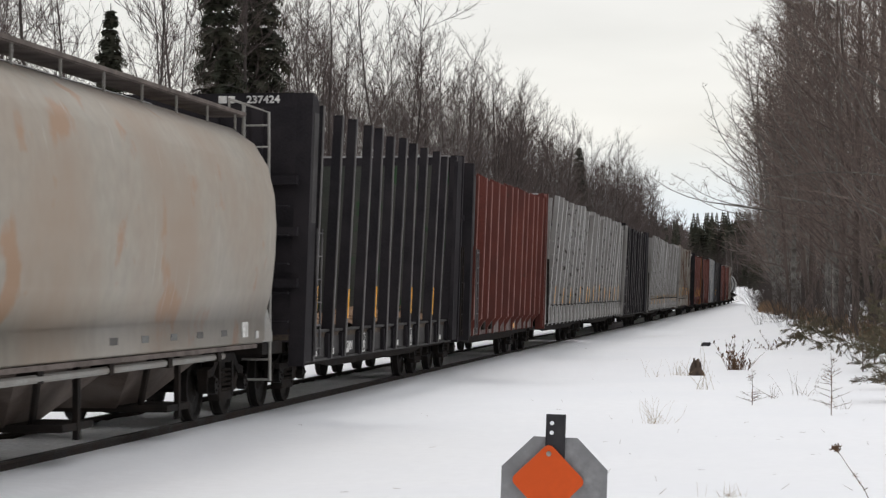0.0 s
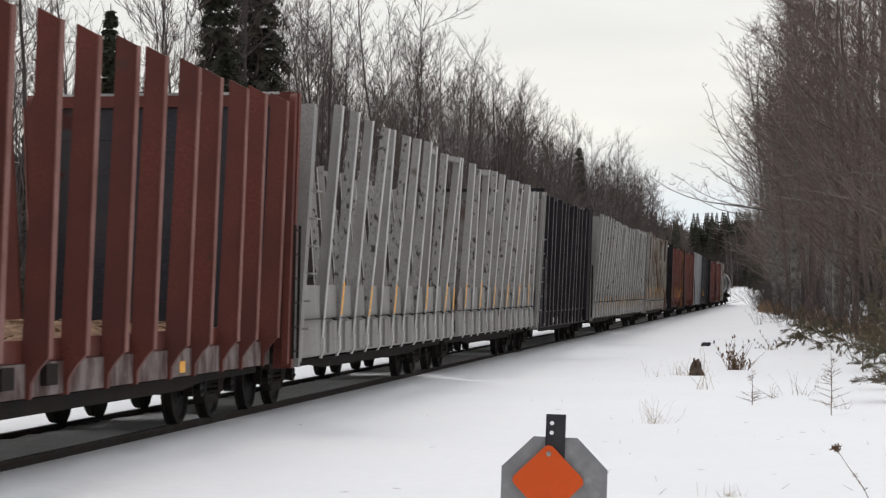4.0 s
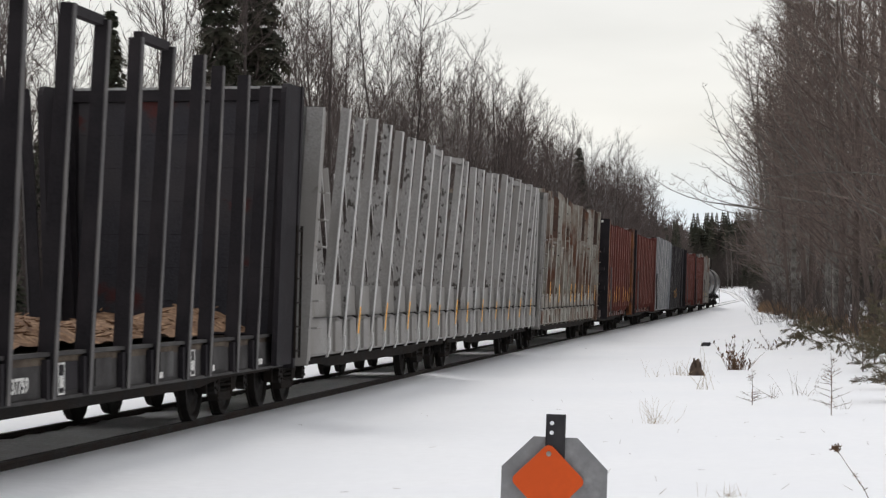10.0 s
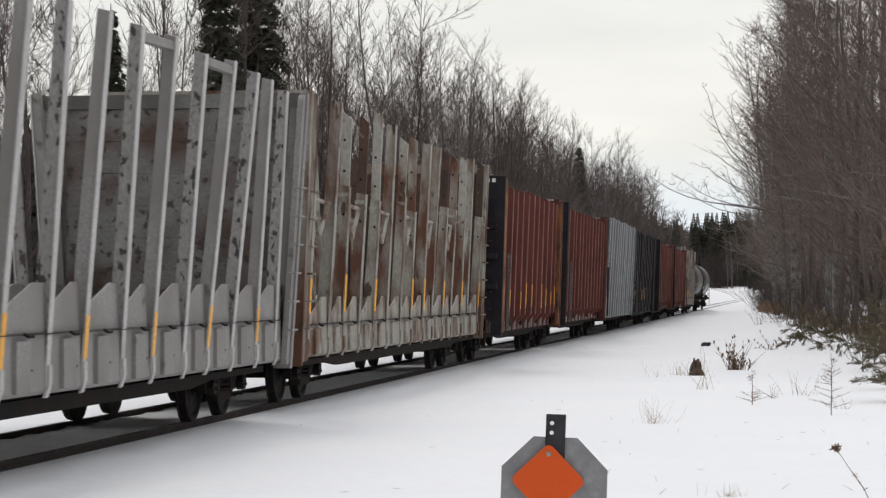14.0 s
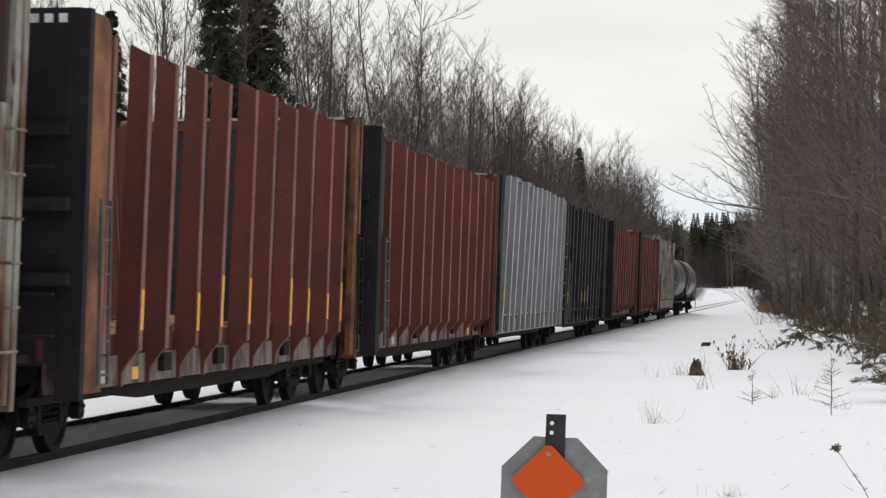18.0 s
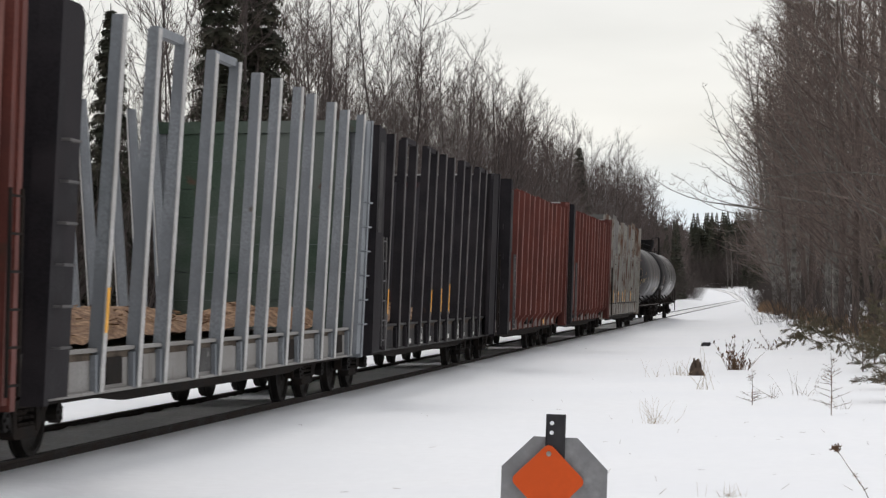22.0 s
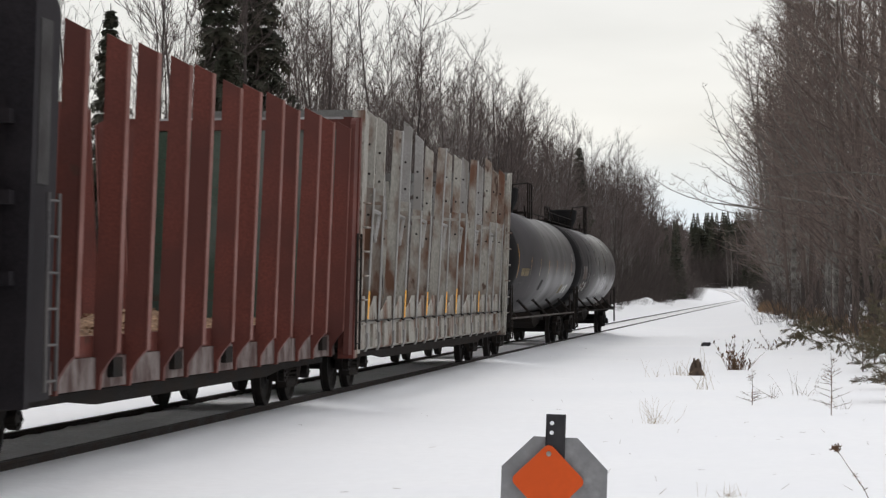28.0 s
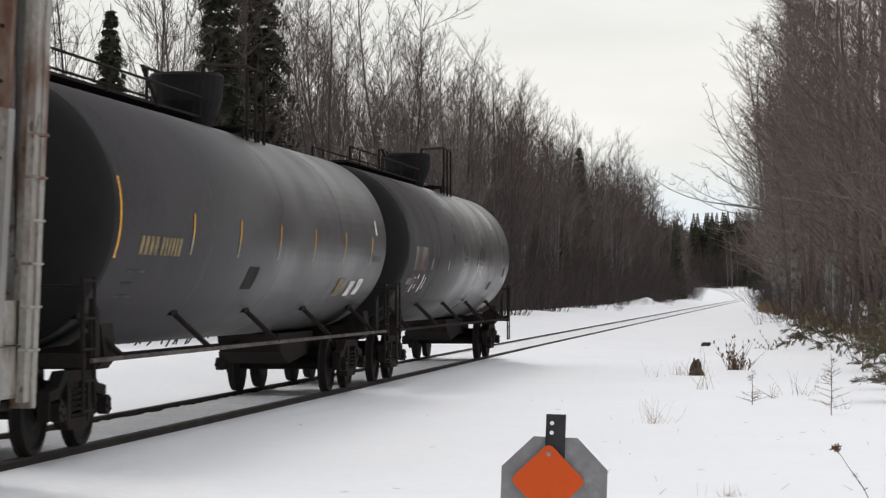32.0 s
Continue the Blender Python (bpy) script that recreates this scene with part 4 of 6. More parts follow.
def bulkhead(car, y, way, L, kind, paint, panel, top=4.5, wing=0.85, base_x=1.42, lean=0.10, brace=True, wing_paint=None, beam=None, face=None):
    """An end wall. way: -1 at the leading end, +1 at the trailing end."""
    e = base_x - 0.004
    bm = bmesh.new()
    prism(bm, [(-e, 0.95), (e, 0.95), (e + lean, top - 0.10), (-e - lean, top - 0.10)], 1, min(y, y - way * 0.07), max(y, y - way * 0.07))
    b = part("bulkhead", bm, face or paint, car)
    n = 7
    for i in range(n):                       # horizontal boards on the load side
        z0 = 1.08 + (top - 1.25) * i / n
        z1 = 1.08 + (top - 1.25) * (i + 1) / n - 0.006
        pl = boxes((-1.34, 1.34, min(y - way * 0.075, y - way * 0.11), max(y - way * 0.075, y - way * 0.11), z0, z1))
        part("panel_board", pl, panel, b)
    for s in (1, -1):                        # side wings with a rounded shoulder
        pts = [(y, 0.66), (y, top)]
        ylast = y - way * wing
        r = min(0.22, wing * 0.4)
        pts += [(ylast + way * r * (1 - math.sin(a)), top - r * (1 - math.cos(a))) for a in (0, 0.4, 0.8, 1.2, 1.5708)]
        pts += [(ylast, 0.66)]
        bm = bmesh.new()
        prism(bm, pts, 0, s * base_x, s * (base_x + 0.07))
        for v in bm.verts:
            v.co.x += s * lean * (v.co.z - 0.66) / (top - 0.66)
        part("bulkhead_wing", bm, wing_paint or paint, b)
        bm = bmesh.new()
        prism(bm, [(s * (base_x - 0.12), y), (s * (base_x + 0.09), y), (s * (base_x + 0.09), y - way * 0.14), (s * (base_x - 0.12), y - way * 0.14)], 2, 0.60, top + 0.02)
        for v in bm.verts:
            v.co.x += s * lean * (v.co.z - 0.6) / (top - 0.6)
            v.co.y += way * 0.01
        part("corner_post", bm, paint, b)
    part("top_beam", boxes((-base_x - lean, base_x + lean, min(y, y - way * 0.16), max(y, y - way * 0.16), top - 0.17, top + 0.03)), beam or paint, b)
    if way > 0 and kind in ("slim", "deep"):
        part("frosted_edge", boxes((-1.38, 1.38, y - 0.168, y - 0.161, top - 0.005, top + 0.032)), FROST, b, "frosted upper edge of the end wall")
    for k in (-0.9, -0.3, 0.3, 0.9):         # uprights on the outer face
        part("upright", boxes((k - 0.07, k + 0.07, min(y, y + way * 0.13), max(y, y + way * 0.13), 0.98, top - 0.19)), face or paint, b)
    if way < 0 and kind in ("slim", "deep"):
        for z in (1.75, 2.5, 3.25):          # ribs across the outer face
            part("cross_rib", boxes((-base_x - lean * 0.2, base_x + lean * 0.2, y - 0.16, y, z, z + 0.13)), paint, b)
    for i in range(5):                       # end ladder beside the corner
        grab(b, 1.12, y + way * 0.135, 1.25 + 0.42 * i, 0.42, paint, way * 0.07, along="x")
    if kind in ("slim", "deep"):             # a ladder and a bare plate above it on the wing
        xl = base_x + 0.15 + lean * 0.35
        bm = bmesh.new()
        for q in (0.24, 0.56):
            tube(bm, [(xl, y - way * q, 0.75), (xl + lean * 0.3, y - way * q, 2.62)], 0.017, 6)
        for i in range(6):
            tube(bm, [(xl + lean * 0.05 * i, y - way * 0.24, 0.85 + 0.34 * i), (xl + lean * 0.05 * i, y - way * 0.56, 0.85 + 0.34 * i)], 0.014, 5)
        part("ladder", bm, BLACK_EDGE if way < 0 else SOOT_STEEL, b, "worn steel side ladder")
        if way < 0 and wing > 0.4 and wing_paint is not ORANGE_WING:
            bm = boxes((base_x + 0.072, base_x + 0.09, y + 0.16, y + min(0.5, wing - 0.08), 2.7, top - 0.25))
            for v in bm.verts:
                v.co.x += lean * (v.co.z - 0.66) / (top - 0.66)
            part("wing_plate", bm, BARE_GREY, b, "bare grey plate on the wing")
    for i in range(0 if kind in ("slim", "deep") else 6):
        grab(b, base_x + 0.07 + lean * (0.42 * i + 0.6) / 4, y - way * 0.34, 1.15 + 0.40 * i, 0.36, SOOT_STEEL if paint is BLACK_PAINT and way > 0 else BLACK_EDGE if paint is BLACK_PAINT else paint, 0.08)
    return b


def litter_mesh(L, seed, tall=0.26):
    """A bed of bark and broken branches on the deck."""
    rng = random.Random(seed)
    st = Strokes()
    nx, ny = 12, int(L / 0.28)
    for j in range(ny + 1):
        for i in range(nx + 1):
            x, y = -1.24 + 2.48 * i / nx, -L / 2 + 0.4 + (L - 0.8) * j / ny
            h = 0.03 + tall * max(0.0, 0.35 + 0.8 * noise.noise(Vector((x * 0.9, y * 0.45, seed)))) * (1 - (x / 1.3) ** 6) + 0.05 * rng.random()
            st.v.append((x, y, 1.075 + h))
    for j in range(ny):
        for i in range(nx):
            k = j * (nx + 1) + i
            st.f.append((k, k + 1, k + nx + 2, k + nx + 1))
    for _ in range(int(L * 45)):
        x, y = rng.uniform(-1.2, 1.2), rng.uniform(-L / 2 + 0.4, L / 2 - 0.4)
        h = 1.09 + tall * max(0.05, 0.35 + 0.8 * noise.noise(Vector((x * 0.9, y * 0.45, seed)))) + rng.uniform(0, 0.05)
        a, ln = rng.uniform(0, 6.28), rng.uniform(0.05, 0.20)
        d = Vector((math.cos(a), math.sin(a), rng.uniform(-0.25, 0.35))) * ln
        st.bar([Vector((x, y, h)), Vector((x, y, h)) + d], rng.uniform(0.010, 0.024), 0.008)
    return st.mesh("bark_litter", LITTER)


def car_root(name, label, category, y0, y1):
    car = tagged(new(name), label, category, "cars of the freight train")
    car.matrix_basis = pose(TRACK_X, (y0 + y1) / 2, 0)
    return car


TRAIN = []               # every thing that rolls with the train: object, place along the train


def finish(car, y0, y1, m0, m1, inset=(1.98, 1.98)):
    """Trucks and couplers of a car whose couplings lie at m0 and m1."""
    c = (y0 + y1) / 2
    truck(car, m0 + inset[0] - c)
    truck(car, m1 - inset[1] - c)
    coupler(car, y0 - c, -1)
    coupler(car, y1 - c, 1)
    TRAIN.append((car, c))


ON_SIDE = ("side_sill", "ledge", "side_plate", "deck_hook", "sill_rib", "sill_handle", "stake", "tie_bar", "side_rail", "sill_box", "sill_patch", "stake_pocket", "side_stencil")
ACROSS = ("bulkhead", "deck", "number_board", "lettering_bar", "company_initials", "road_number", "brake_wheel")


def widen(car, wide):
    """Sets the sides of a car farther out, and its heights to suit."""
    k = (7.08 - wide) / 7.08
    for ob in list(car.children):
        name = ob.name.split(".")[0]
        mid = sum((ob.matrix_basis @ Vector(c)).x for c in ob.bound_box) / 8
        low = Matrix.Translation((0, 0, 1.7 * (1 - k)))
        if name in ON_SIDE or (name == "road_number" and mid > 1.38):
            ob.matrix_basis = low @ Matrix.Translation((wide if mid > 0 else -wide, 0, 0)) @ Matrix.Diagonal((1, 1, k, 1)) @ ob.matrix_basis
        elif name in ACROSS:
            ob.matrix_basis = low @ Matrix.Diagonal((1 + wide / 1.42, 1, k, 1)) @ ob.matrix_basis


def stakes(car, rng, ys, kind, paint, flange, lean, top, cut, foot, reflect, jitter=0.03, ties=(), refl_z=(1.25, 1.9)):
    d0, d1, w = stake_profile(kind)
    for s in (1, -1):
        for i, y in enumerate(ys):
            ln = lean + rng.uniform(-jitter, jitter)
            tp = top + rng.uniform(-0.04, 0.03)
            web, fl = stake_mesh(kind, s, ln, tp, cut, foot, i)
            m = pose(0, y, 0, rng.uniform(-jitter, jitter) * 12, 0, 0)
            st = part("stake", web, paint, car, "", m)
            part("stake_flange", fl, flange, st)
            if s == 1 and i in reflect:
                z0, z1 = refl_z[0] + rng.uniform(-0.05, 0.05), refl_z[1] - rng.uniform(0, 0.25)
                xa = 1.40 + ln * (z0 - foot) / (tp - foot) + 0.021
                xb = 1.40 + ln * (z1 - foot) / (tp - foot) + 0.021
                bm = bmesh.new()
                prism(bm, [(xa, z0), (xa + 0.006, z0), (xb + 0.006, z1), (xb, z1)], 1, -w * 0.5, w * 0.5)
                part("reflector", bm, REFLECTOR, st, "yellow reflective strip")
        for a, b in ties:
            x = s * (1.40 + lean - d1 * 0.5)
            part("tie_bar", boxes((x - 0.05, x + 0.05, ys[a], ys[b], top - 0.07, top + 0.03)), paint, car, "steel tie between two stake heads")


def log_car(m0, m1, y0, y1, seed, kind, paint, flange, panel, label, n, sill=BARE_GREY, lean=0.17, top=4.5, cut=0.0, reflect=(), ties=(), litter=0.26, wing=0.85, wing_paint=None, jitter=0.03, gussets=False, number=None, post=None, end_top=4.5, front_wing=None, at=None, wide=0.0):
    """A bulkhead flat car for logs, with stakes along both sides."""
    rng = random.Random(seed)
    L, c = y1 - y0, (y0 + y1) / 2
    car = car_root("log_car", label, "freight car", y0, y1)
    underframe(car, L)
    half = 1.09 if gussets else 1.34
    part("deck", boxes((-half, half, -L / 2, L / 2, 0.975, 1.06)), WOOD_DECK, car, "worn plank deck")
    foot = 0.64
    first, last = -L / 2 + wing + 0.25, L / 2 - wing - 0.25
    ys = [v - c for v in at] if at else [first + (last - first) * i / (n - 1) for i in range(n)]
    n = len(ys)
    for s in (1, -1):
        if gussets:                          # a recessed pale sill under a red side rail
            part("side_sill", boxes((min(s * 1.16, s * 1.20), max(s * 1.16, s * 1.20), -L / 2, L / 2, 0.655, 0.99)), RUSTED_SILL, car, "rust-stained grey-white sill behind the stake feet")
            part("side_rail", boxes((min(s * 1.10, s * 1.17), max(s * 1.10, s * 1.17), -L / 2, L / 2, 0.995, 1.22)), paint, car)
            for i in range(n - 1):
                ym = (ys[i] + ys[i + 1]) / 2
                k = rng.random()
                if k < 0.30:
                    part("sill_box", boxes((min(s * 1.205, s * 1.27), max(s * 1.205, s * 1.27), ym - 0.2, ym + 0.15, 0.76, 0.97)), SOOT_STEEL, car, "dark strap winch on the sill")
                elif k < 0.5:
                    part("sill_patch", boxes((min(s * 1.201, s * 1.207), max(s * 1.201, s * 1.207), ym - 0.05, ym + 0.2, 0.70, 0.84)), REFLECTOR if k < 0.38 else WHITE_EDGE, car, "small painted square on the sill")
            continue
        bm = bmesh.new()
        prism(bm, [(s * 1.30, 0.62), (s * 1.38, 0.62), (s * 1.38, 0.655), (s * 1.33, 0.66), (s * 1.33, 1.05), (s * 1.385, 1.06), (s * 1.385, 1.10), (s * 1.30, 1.10)], 1, -L / 2, L / 2)
        part("side_sill", bm, sill, car)
        for i, y in enumerate(ys):
            part("stake_pocket", boxes((s * 1.335, s * 1.395, y - 0.15, y + 0.15, 0.64, 1.03)), paint, car)
            if i < n - 1 and rng.random() < 0.75:
                ym = y + (ys[1] - ys[0]) * 0.5
                part("sill_patch", boxes((s * 1.331, s * 1.345, ym - 0.28, ym + 0.30, 0.70, 0.99)), rng.choice((SILL_GREY, BARE_GREY, BLACK_PAINT) if kind == "slim" else (WHITE_PAINT, sill, SOOT_STEEL, SILL_GREY)), car, "chafed plate on the sill")
    if kind == "slim":                       # small white stencils and a framed data panel
        for i, y in enumerate(ys):
            if i % 4 == 3:
                part("side_stencil", boxes((1.400, 1.403, y + 0.17, y + 0.19, 0.68, 0.98), (1.400, 1.403, y + 0.36, y + 0.38, 0.68, 0.98), (1.400, 1.403, y + 0.17, y + 0.38, 0.67, 0.69), (1.400, 1.403, y + 0.17, y + 0.38, 0.97, 0.99), (1.400, 1.403, y + 0.22, y + 0.33, 0.74, 0.86)), LETTER_WHITE, car, "framed white data stencil")
            elif rng.random() < 0.6:
                part("side_stencil", boxes((1.400, 1.403, y + 0.17, y + 0.17 + rng.uniform(0.08, 0.3), 0.70, 0.70 + rng.uniform(0.06, 0.11))), LETTER_WHITE, car, "small white stencil")
    stakes(car, rng, ys, kind, paint, flange, lean, top, cut, foot, reflect, jitter, ties)
    bulkhead(car, -L / 2, -1, L, kind, wing_paint or paint, panel, end_top, wing, lean=lean * 0.7, wing_paint=front_wing)
    bulkhead(car, L / 2, 1, L, kind, post or wing_paint or paint, panel, end_top, beam=panel if kind == "pale" else None, wing=wing * (1.3 if kind == "slim" else 0.55), lean=lean * 0.7)
    wheel = bmesh.new()
    for k in range(5):
        a = k * 1.2566
        tube(wheel, [(-0.6, L / 2 + 0.2, 1.9), (-0.6 + 0.27 * math.cos(a), L / 2 + 0.2, 1.9 + 0.27 * math.sin(a))], 0.012, 5)
    tube(wheel, [(-0.6 + 0.28 * math.cos(k * 0.5236), L / 2 + 0.2, 1.9 + 0.28 * math.sin(k * 0.5236)) for k in range(13)], 0.018, 6)
    tube(wheel, [(-0.6, L / 2, 1.9), (-0.6, L / 2 + 0.22, 1.9)], 0.03, 6)
    part("brake_wheel", wheel, SOOT_STEEL, car)
    if front_wing:                           # worn lettering, as bars
        for i, (x, w) in enumerate(((0.86, 0.07), (0.98, 0.07), (1.10, 0.07), (1.22, 0.07), (1.34, 0.07))):
            part("lettering_bar", boxes((x, x + w, -L / 2 - 0.014, -L / 2 - 0.004, end_top - 0.12, end_top - 0.03)), LETTER_WHITE, car, "worn white lettering as bars")
    if number:
        # the road number, on the sill and on the leading bulkhead
        letters("road_number", number, 0.20, LETTER_WHITE, car, Matrix.Translation((1.3995, ys[2] + 0.12, 0.74)) @ Euler((math.pi / 2, 0, math.pi / 2)).to_matrix().to_4x4(), "white painted road number")
        letters("road_number", number, 0.15, LETTER_WHITE, car, Matrix.Translation((0.74, -L / 2 - 0.02, end_top - 0.115)) @ Euler((math.pi / 2, 0, 0)).to_matrix().to_4x4(), "white painted road number")
        part("company_initials", boxes((0.36, 0.47, -L / 2 - 0.015, -L / 2 - 0.004, end_top - 0.115, end_top - 0.01), (0.49, 0.58, -L / 2 - 0.015, -L / 2 - 0.004, end_top - 0.115, end_top - 0.01)), LETTER_WHITE, car, "white painted initials as bars")
    widen(car, wide)
    finish(car, y0, y1, m0, m1)
    if litter:
        lt = tagged(new("bark_litter", litter_mesh(L - 1.2, seed, litter)), "orange-brown bark and broken branches lying on the car deck", "bark litter", kind="stuff")
        TRAIN.append((lt, c))
    return car


def panel_car(m0, m1, y0, y1, seed, n, label, front_wall, rear_wall, kind="pale", paint=WHITE_PAINT, web=WHITE_SCUFFED, flange=WHITE_EDGE, panel=SCUFF_PANEL, peaks=False, lean=0.27, jitter=0.07, reflect=(), ties=(), top=4.5, wall_paint=None, deck_h=1.24, panel_h=1.76, extension=False, number=None, at=None, wide=0.0, notch=(0.09, 0.15, 0.33), leans=None, tilts=None, refl_z=None, inset=(1.98, 1.98)):
    """A log car with plated lower sides, stakes that rise out of the plating, and end walls where the couple has its outer ends."""
    rng = random.Random(seed)
    L, c = y1 - y0, (y0 + y1) / 2
    car = car_root("log_car", label, "freight car", y0, y1)
    underframe(car, L)
    part("deck", boxes((-1.33, 1.33, -L / 2, L / 2, 0.975, 1.06)), WOOD_DECK, car, "worn plank deck")
    f, r = (-L / 2 + (0.55 if front_wall else 0.30)), (L / 2 - (0.40 if rear_wall else 0.30))
    ys = [v - c for v in at] if at else [f + (r - f) * i / (n - 1) for i in range(n)]
    n = len(ys)
    step = (ys[-1] - ys[0]) / (n - 1)
    for s in (1, -1):
        bm = bmesh.new()
        prism(bm, [(s * 1.28, 0.70), (s * 1.38, 0.70), (s * 1.42, 0.74), (s * 1.42, deck_h), (s * 1.35, deck_h), (s * 1.35, 0.80)], 1, -L / 2, L / 2)
        part("side_sill", bm, paint, car)
        # Dark strip put in for the gap and shadow below the plates.
        part("ledge", boxes((s * 1.32, s * 1.47, -L / 2, L / 2, deck_h, deck_h + 0.012)), SILL_GREY, car, "dark line for the gap and shadow under the side plates")
        for i in range(n):
            y = ys[i]
            a = -L / 2 if i == 0 else ys[i - 1]
            b = L / 2 if i == n - 1 else y
            g = bmesh.new()
            gap = y - a
            e1 = rng.uniform(-0.04, 0.04)
            low, high = (deck_h + 0.12 + e1, deck_h + 0.43) if peaks else (panel_h - 0.17 + e1, panel_h + 0.05)
            q = gap * (0.40 if peaks else 0.22)
            # each plate climbs in a slanting shoulder from one stake to the next
            if not peaks:                    # or dips just behind the stake and rises to the next
                dip, q0, q1 = notch
                high = panel_h + e1 * 0.3
                prism(g, [(a + 0.006, deck_h + 0.02), (b - 0.006, deck_h + 0.02), (b - 0.006, high), (a + gap * q1, high), (a + gap * q0, high - dip + e1 * 0.4), (a + 0.006, high - dip * (0.1 if q0 > 0.05 else 1.0))], 0, s * 1.385, s * 1.41)
            else:
                prism(g, [(a + 0.006, deck_h + 0.02), (b - 0.006, deck_h + 0.02), (b - 0.006, high), (y - gap * 0.24, high), (y - gap * 0.42, high - (high - low) * 0.42), (a + gap * 0.14, low), (a + 0.006, low)], 0, s * 1.385, s * 1.41)
            part("side_plate", g, paint, car)
            if i < n - 1:
                ym = y + step / 2
                part("deck_hook", tube(bmesh.new(), [(s * 1.47, ym - 0.08, deck_h + 0.02), (s * 1.51, ym - 0.08, deck_h - 0.01), (s * 1.51, ym + 0.09, deck_h - 0.01)], 0.015, 5), SOOT_STEEL, car)
                part("sill_rib", boxes((s * 1.42, s * 1.465, y + step * 0.30, y + step * 0.62, 0.74, deck_h - 0.05)), paint, car, "raised panel of the sill")
                part("sill_handle", tube(bmesh.new(), [(s * 1.42, ym + 0.1, 0.92), (s * 1.45, ym + 0.1, 0.92), (s * 1.45, ym + 0.22, 0.95)], 0.012, 5), SOOT_STEEL, car)
    d0, d1, w = stake_profile(kind)
    for s in (1, -1):
        for i, y in enumerate(ys):
            ln = lean + rng.uniform(-jitter, jitter)
            tilt = rng.uniform(-jitter, jitter) * 14
            if leans and s > 0:
                ln, tilt = leans[i], tilts[i]
            tp = top + rng.uniform(-0.06, 0.05)
            full = tp
            jointed = extension and rng.random() < 0.7
            if jointed:                      # a lower post and a bolted upper piece
                tp = rng.uniform(3.15, 3.45)
                ln *= (tp - 0.78) / (full - 0.78)
            wb, fl = stake_mesh(kind, s, ln, tp, 0.03, 0.78, i)
            m = pose(0, y - 0.78 * math.tan(radians(tilt)), 0, -tilt, 0, 0)
            st = part("stake", wb, web if (i + (s < 0)) % 2 or extension else paint, car, "", m)
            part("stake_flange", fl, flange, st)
            hook = bmesh.new()               # the foot of the flange, bent in under the sill
            prism(hook, [(s * 1.42, 0.98), (s * 1.458, 0.98), (s * 1.458, 0.80), (s * 1.415, 0.665), (s * 1.385, 0.665), (s * 1.425, 0.76)], 1, -w * 0.5, w * 0.5)
            part("stake_foot", hook, flange, st)
            if extension:
                if jointed:
                    up = bmesh.new()
                    xa, xb = 1.395 + ln, 1.395 + ln * 1.45
                    ft = full + rng.uniform(-0.15, 0.12)
                    prism(up, [(s * (xa - 0.15), tp - 0.12), (s * xa, tp - 0.12), (s * xb, ft - 0.07), (s * (xb - 0.15), ft + 0.06)], 1, -0.045, 0.045)
                    ext = part("stake_extension", up, rng.choice((RUST, RUSTIER_WHITE, RUSTY_WHITE, RUSTY_WHITE) if paint is RUSTY_WHITE and flange is RUSTY_WHITE else (RUSTY_WHITE, RUSTIER_WHITE, WHITE_PAINT)), st, "bolted upper piece of the stake")
                    part("stake_collar", boxes((min(s * (xa - 0.17), s * (xa + 0.01)), max(s * (xa - 0.17), s * (xa + 0.01)), -0.06, 0.06, tp - 0.16, tp - 0.10)), paint, st)
                    for z in (tp - 0.45, tp + 0.25, tp + 0.75):
                        part("bolt_hole", lathe(bmesh.new(), [(-0.060, 0.022), (-0.066, 0.022)], lambda q, u, v: (s * (xa - 0.07 + 0.02 * (z - tp)) + u, q, z + v), 8), SOOT_STEEL, st)
                if i % 2 == 0 and i < n - 1:
                    x = s * (1.33 + ln * 0.93 * (1 if jointed else 0.65))
                    gap = ys[i + 1] - y
                    br = tube(bmesh.new(), [(x, 0.05, 3.10), (x, gap - 0.05, 3.06)], 0.035, 6)
                    tube(br, [(x, 0.12, 3.06), (x, gap * 0.5, 2.55)], 0.03, 6)
                    tube(br, [(x, gap - 0.12, 3.04), (x, gap * 0.5, 2.55)], 0.03, 6)
                    part("brace", br, flange, st)
            if s == 1 and i in reflect:
                z0, z1 = (refl_z[0] + rng.uniform(-0.03, 0.03), refl_z[1] + rng.uniform(-0.05, 0.05)) if refl_z else (deck_h + 0.06 + rng.uniform(-0.3, 0.1), deck_h + 0.55 + rng.uniform(0, 0.25))
                xa, xb = (1.40 + ln * (z - 0.78) / (tp - 0.78) + 0.021 for z in (z0, z1))
                bm = bmesh.new()
                prism(bm, [(xa, z0), (xa + 0.006, z0), (xb + 0.006, z1), (xb, z1)], 1, -w * 0.55, w * 0.55)
                part("reflector", bm, REFLECTOR, st, "yellow reflective strip")
        for a, b in ties:                    # a flat bar between two stake heads, as they lean
            bar = bmesh.new()
            la, lb, ta, tb = (leans[a], leans[b], tilts[a], tilts[b]) if leans and s > 0 else (lean, lean, 0, 0)
            pa, pb = (Vector((s * (1.40 + ln - d1 * 0.5), ys[k] + (top - 0.78) * math.tan(radians(tl)), top - 0.08)) for k, ln, tl in ((a, la, ta), (b, lb, tb)))
            across = Vector((0.05, 0, 0))
            vs = [bar.verts.new(p + q * across + Vector((0, 0, h))) for p in (pa, pb) for q in (-1, 1) for h in (-0.06, 0.04)]
            for f in ((0, 1, 3, 2), (4, 6, 7, 5), (0, 4, 5, 1), (2, 3, 7, 6), (0, 2, 6, 4), (1, 5, 7, 3)):
                bar.faces.new([vs[k] for k in f])
            part("tie_bar", bar, paint, car, "steel tie between two stake heads")
    wp = wall_paint or paint
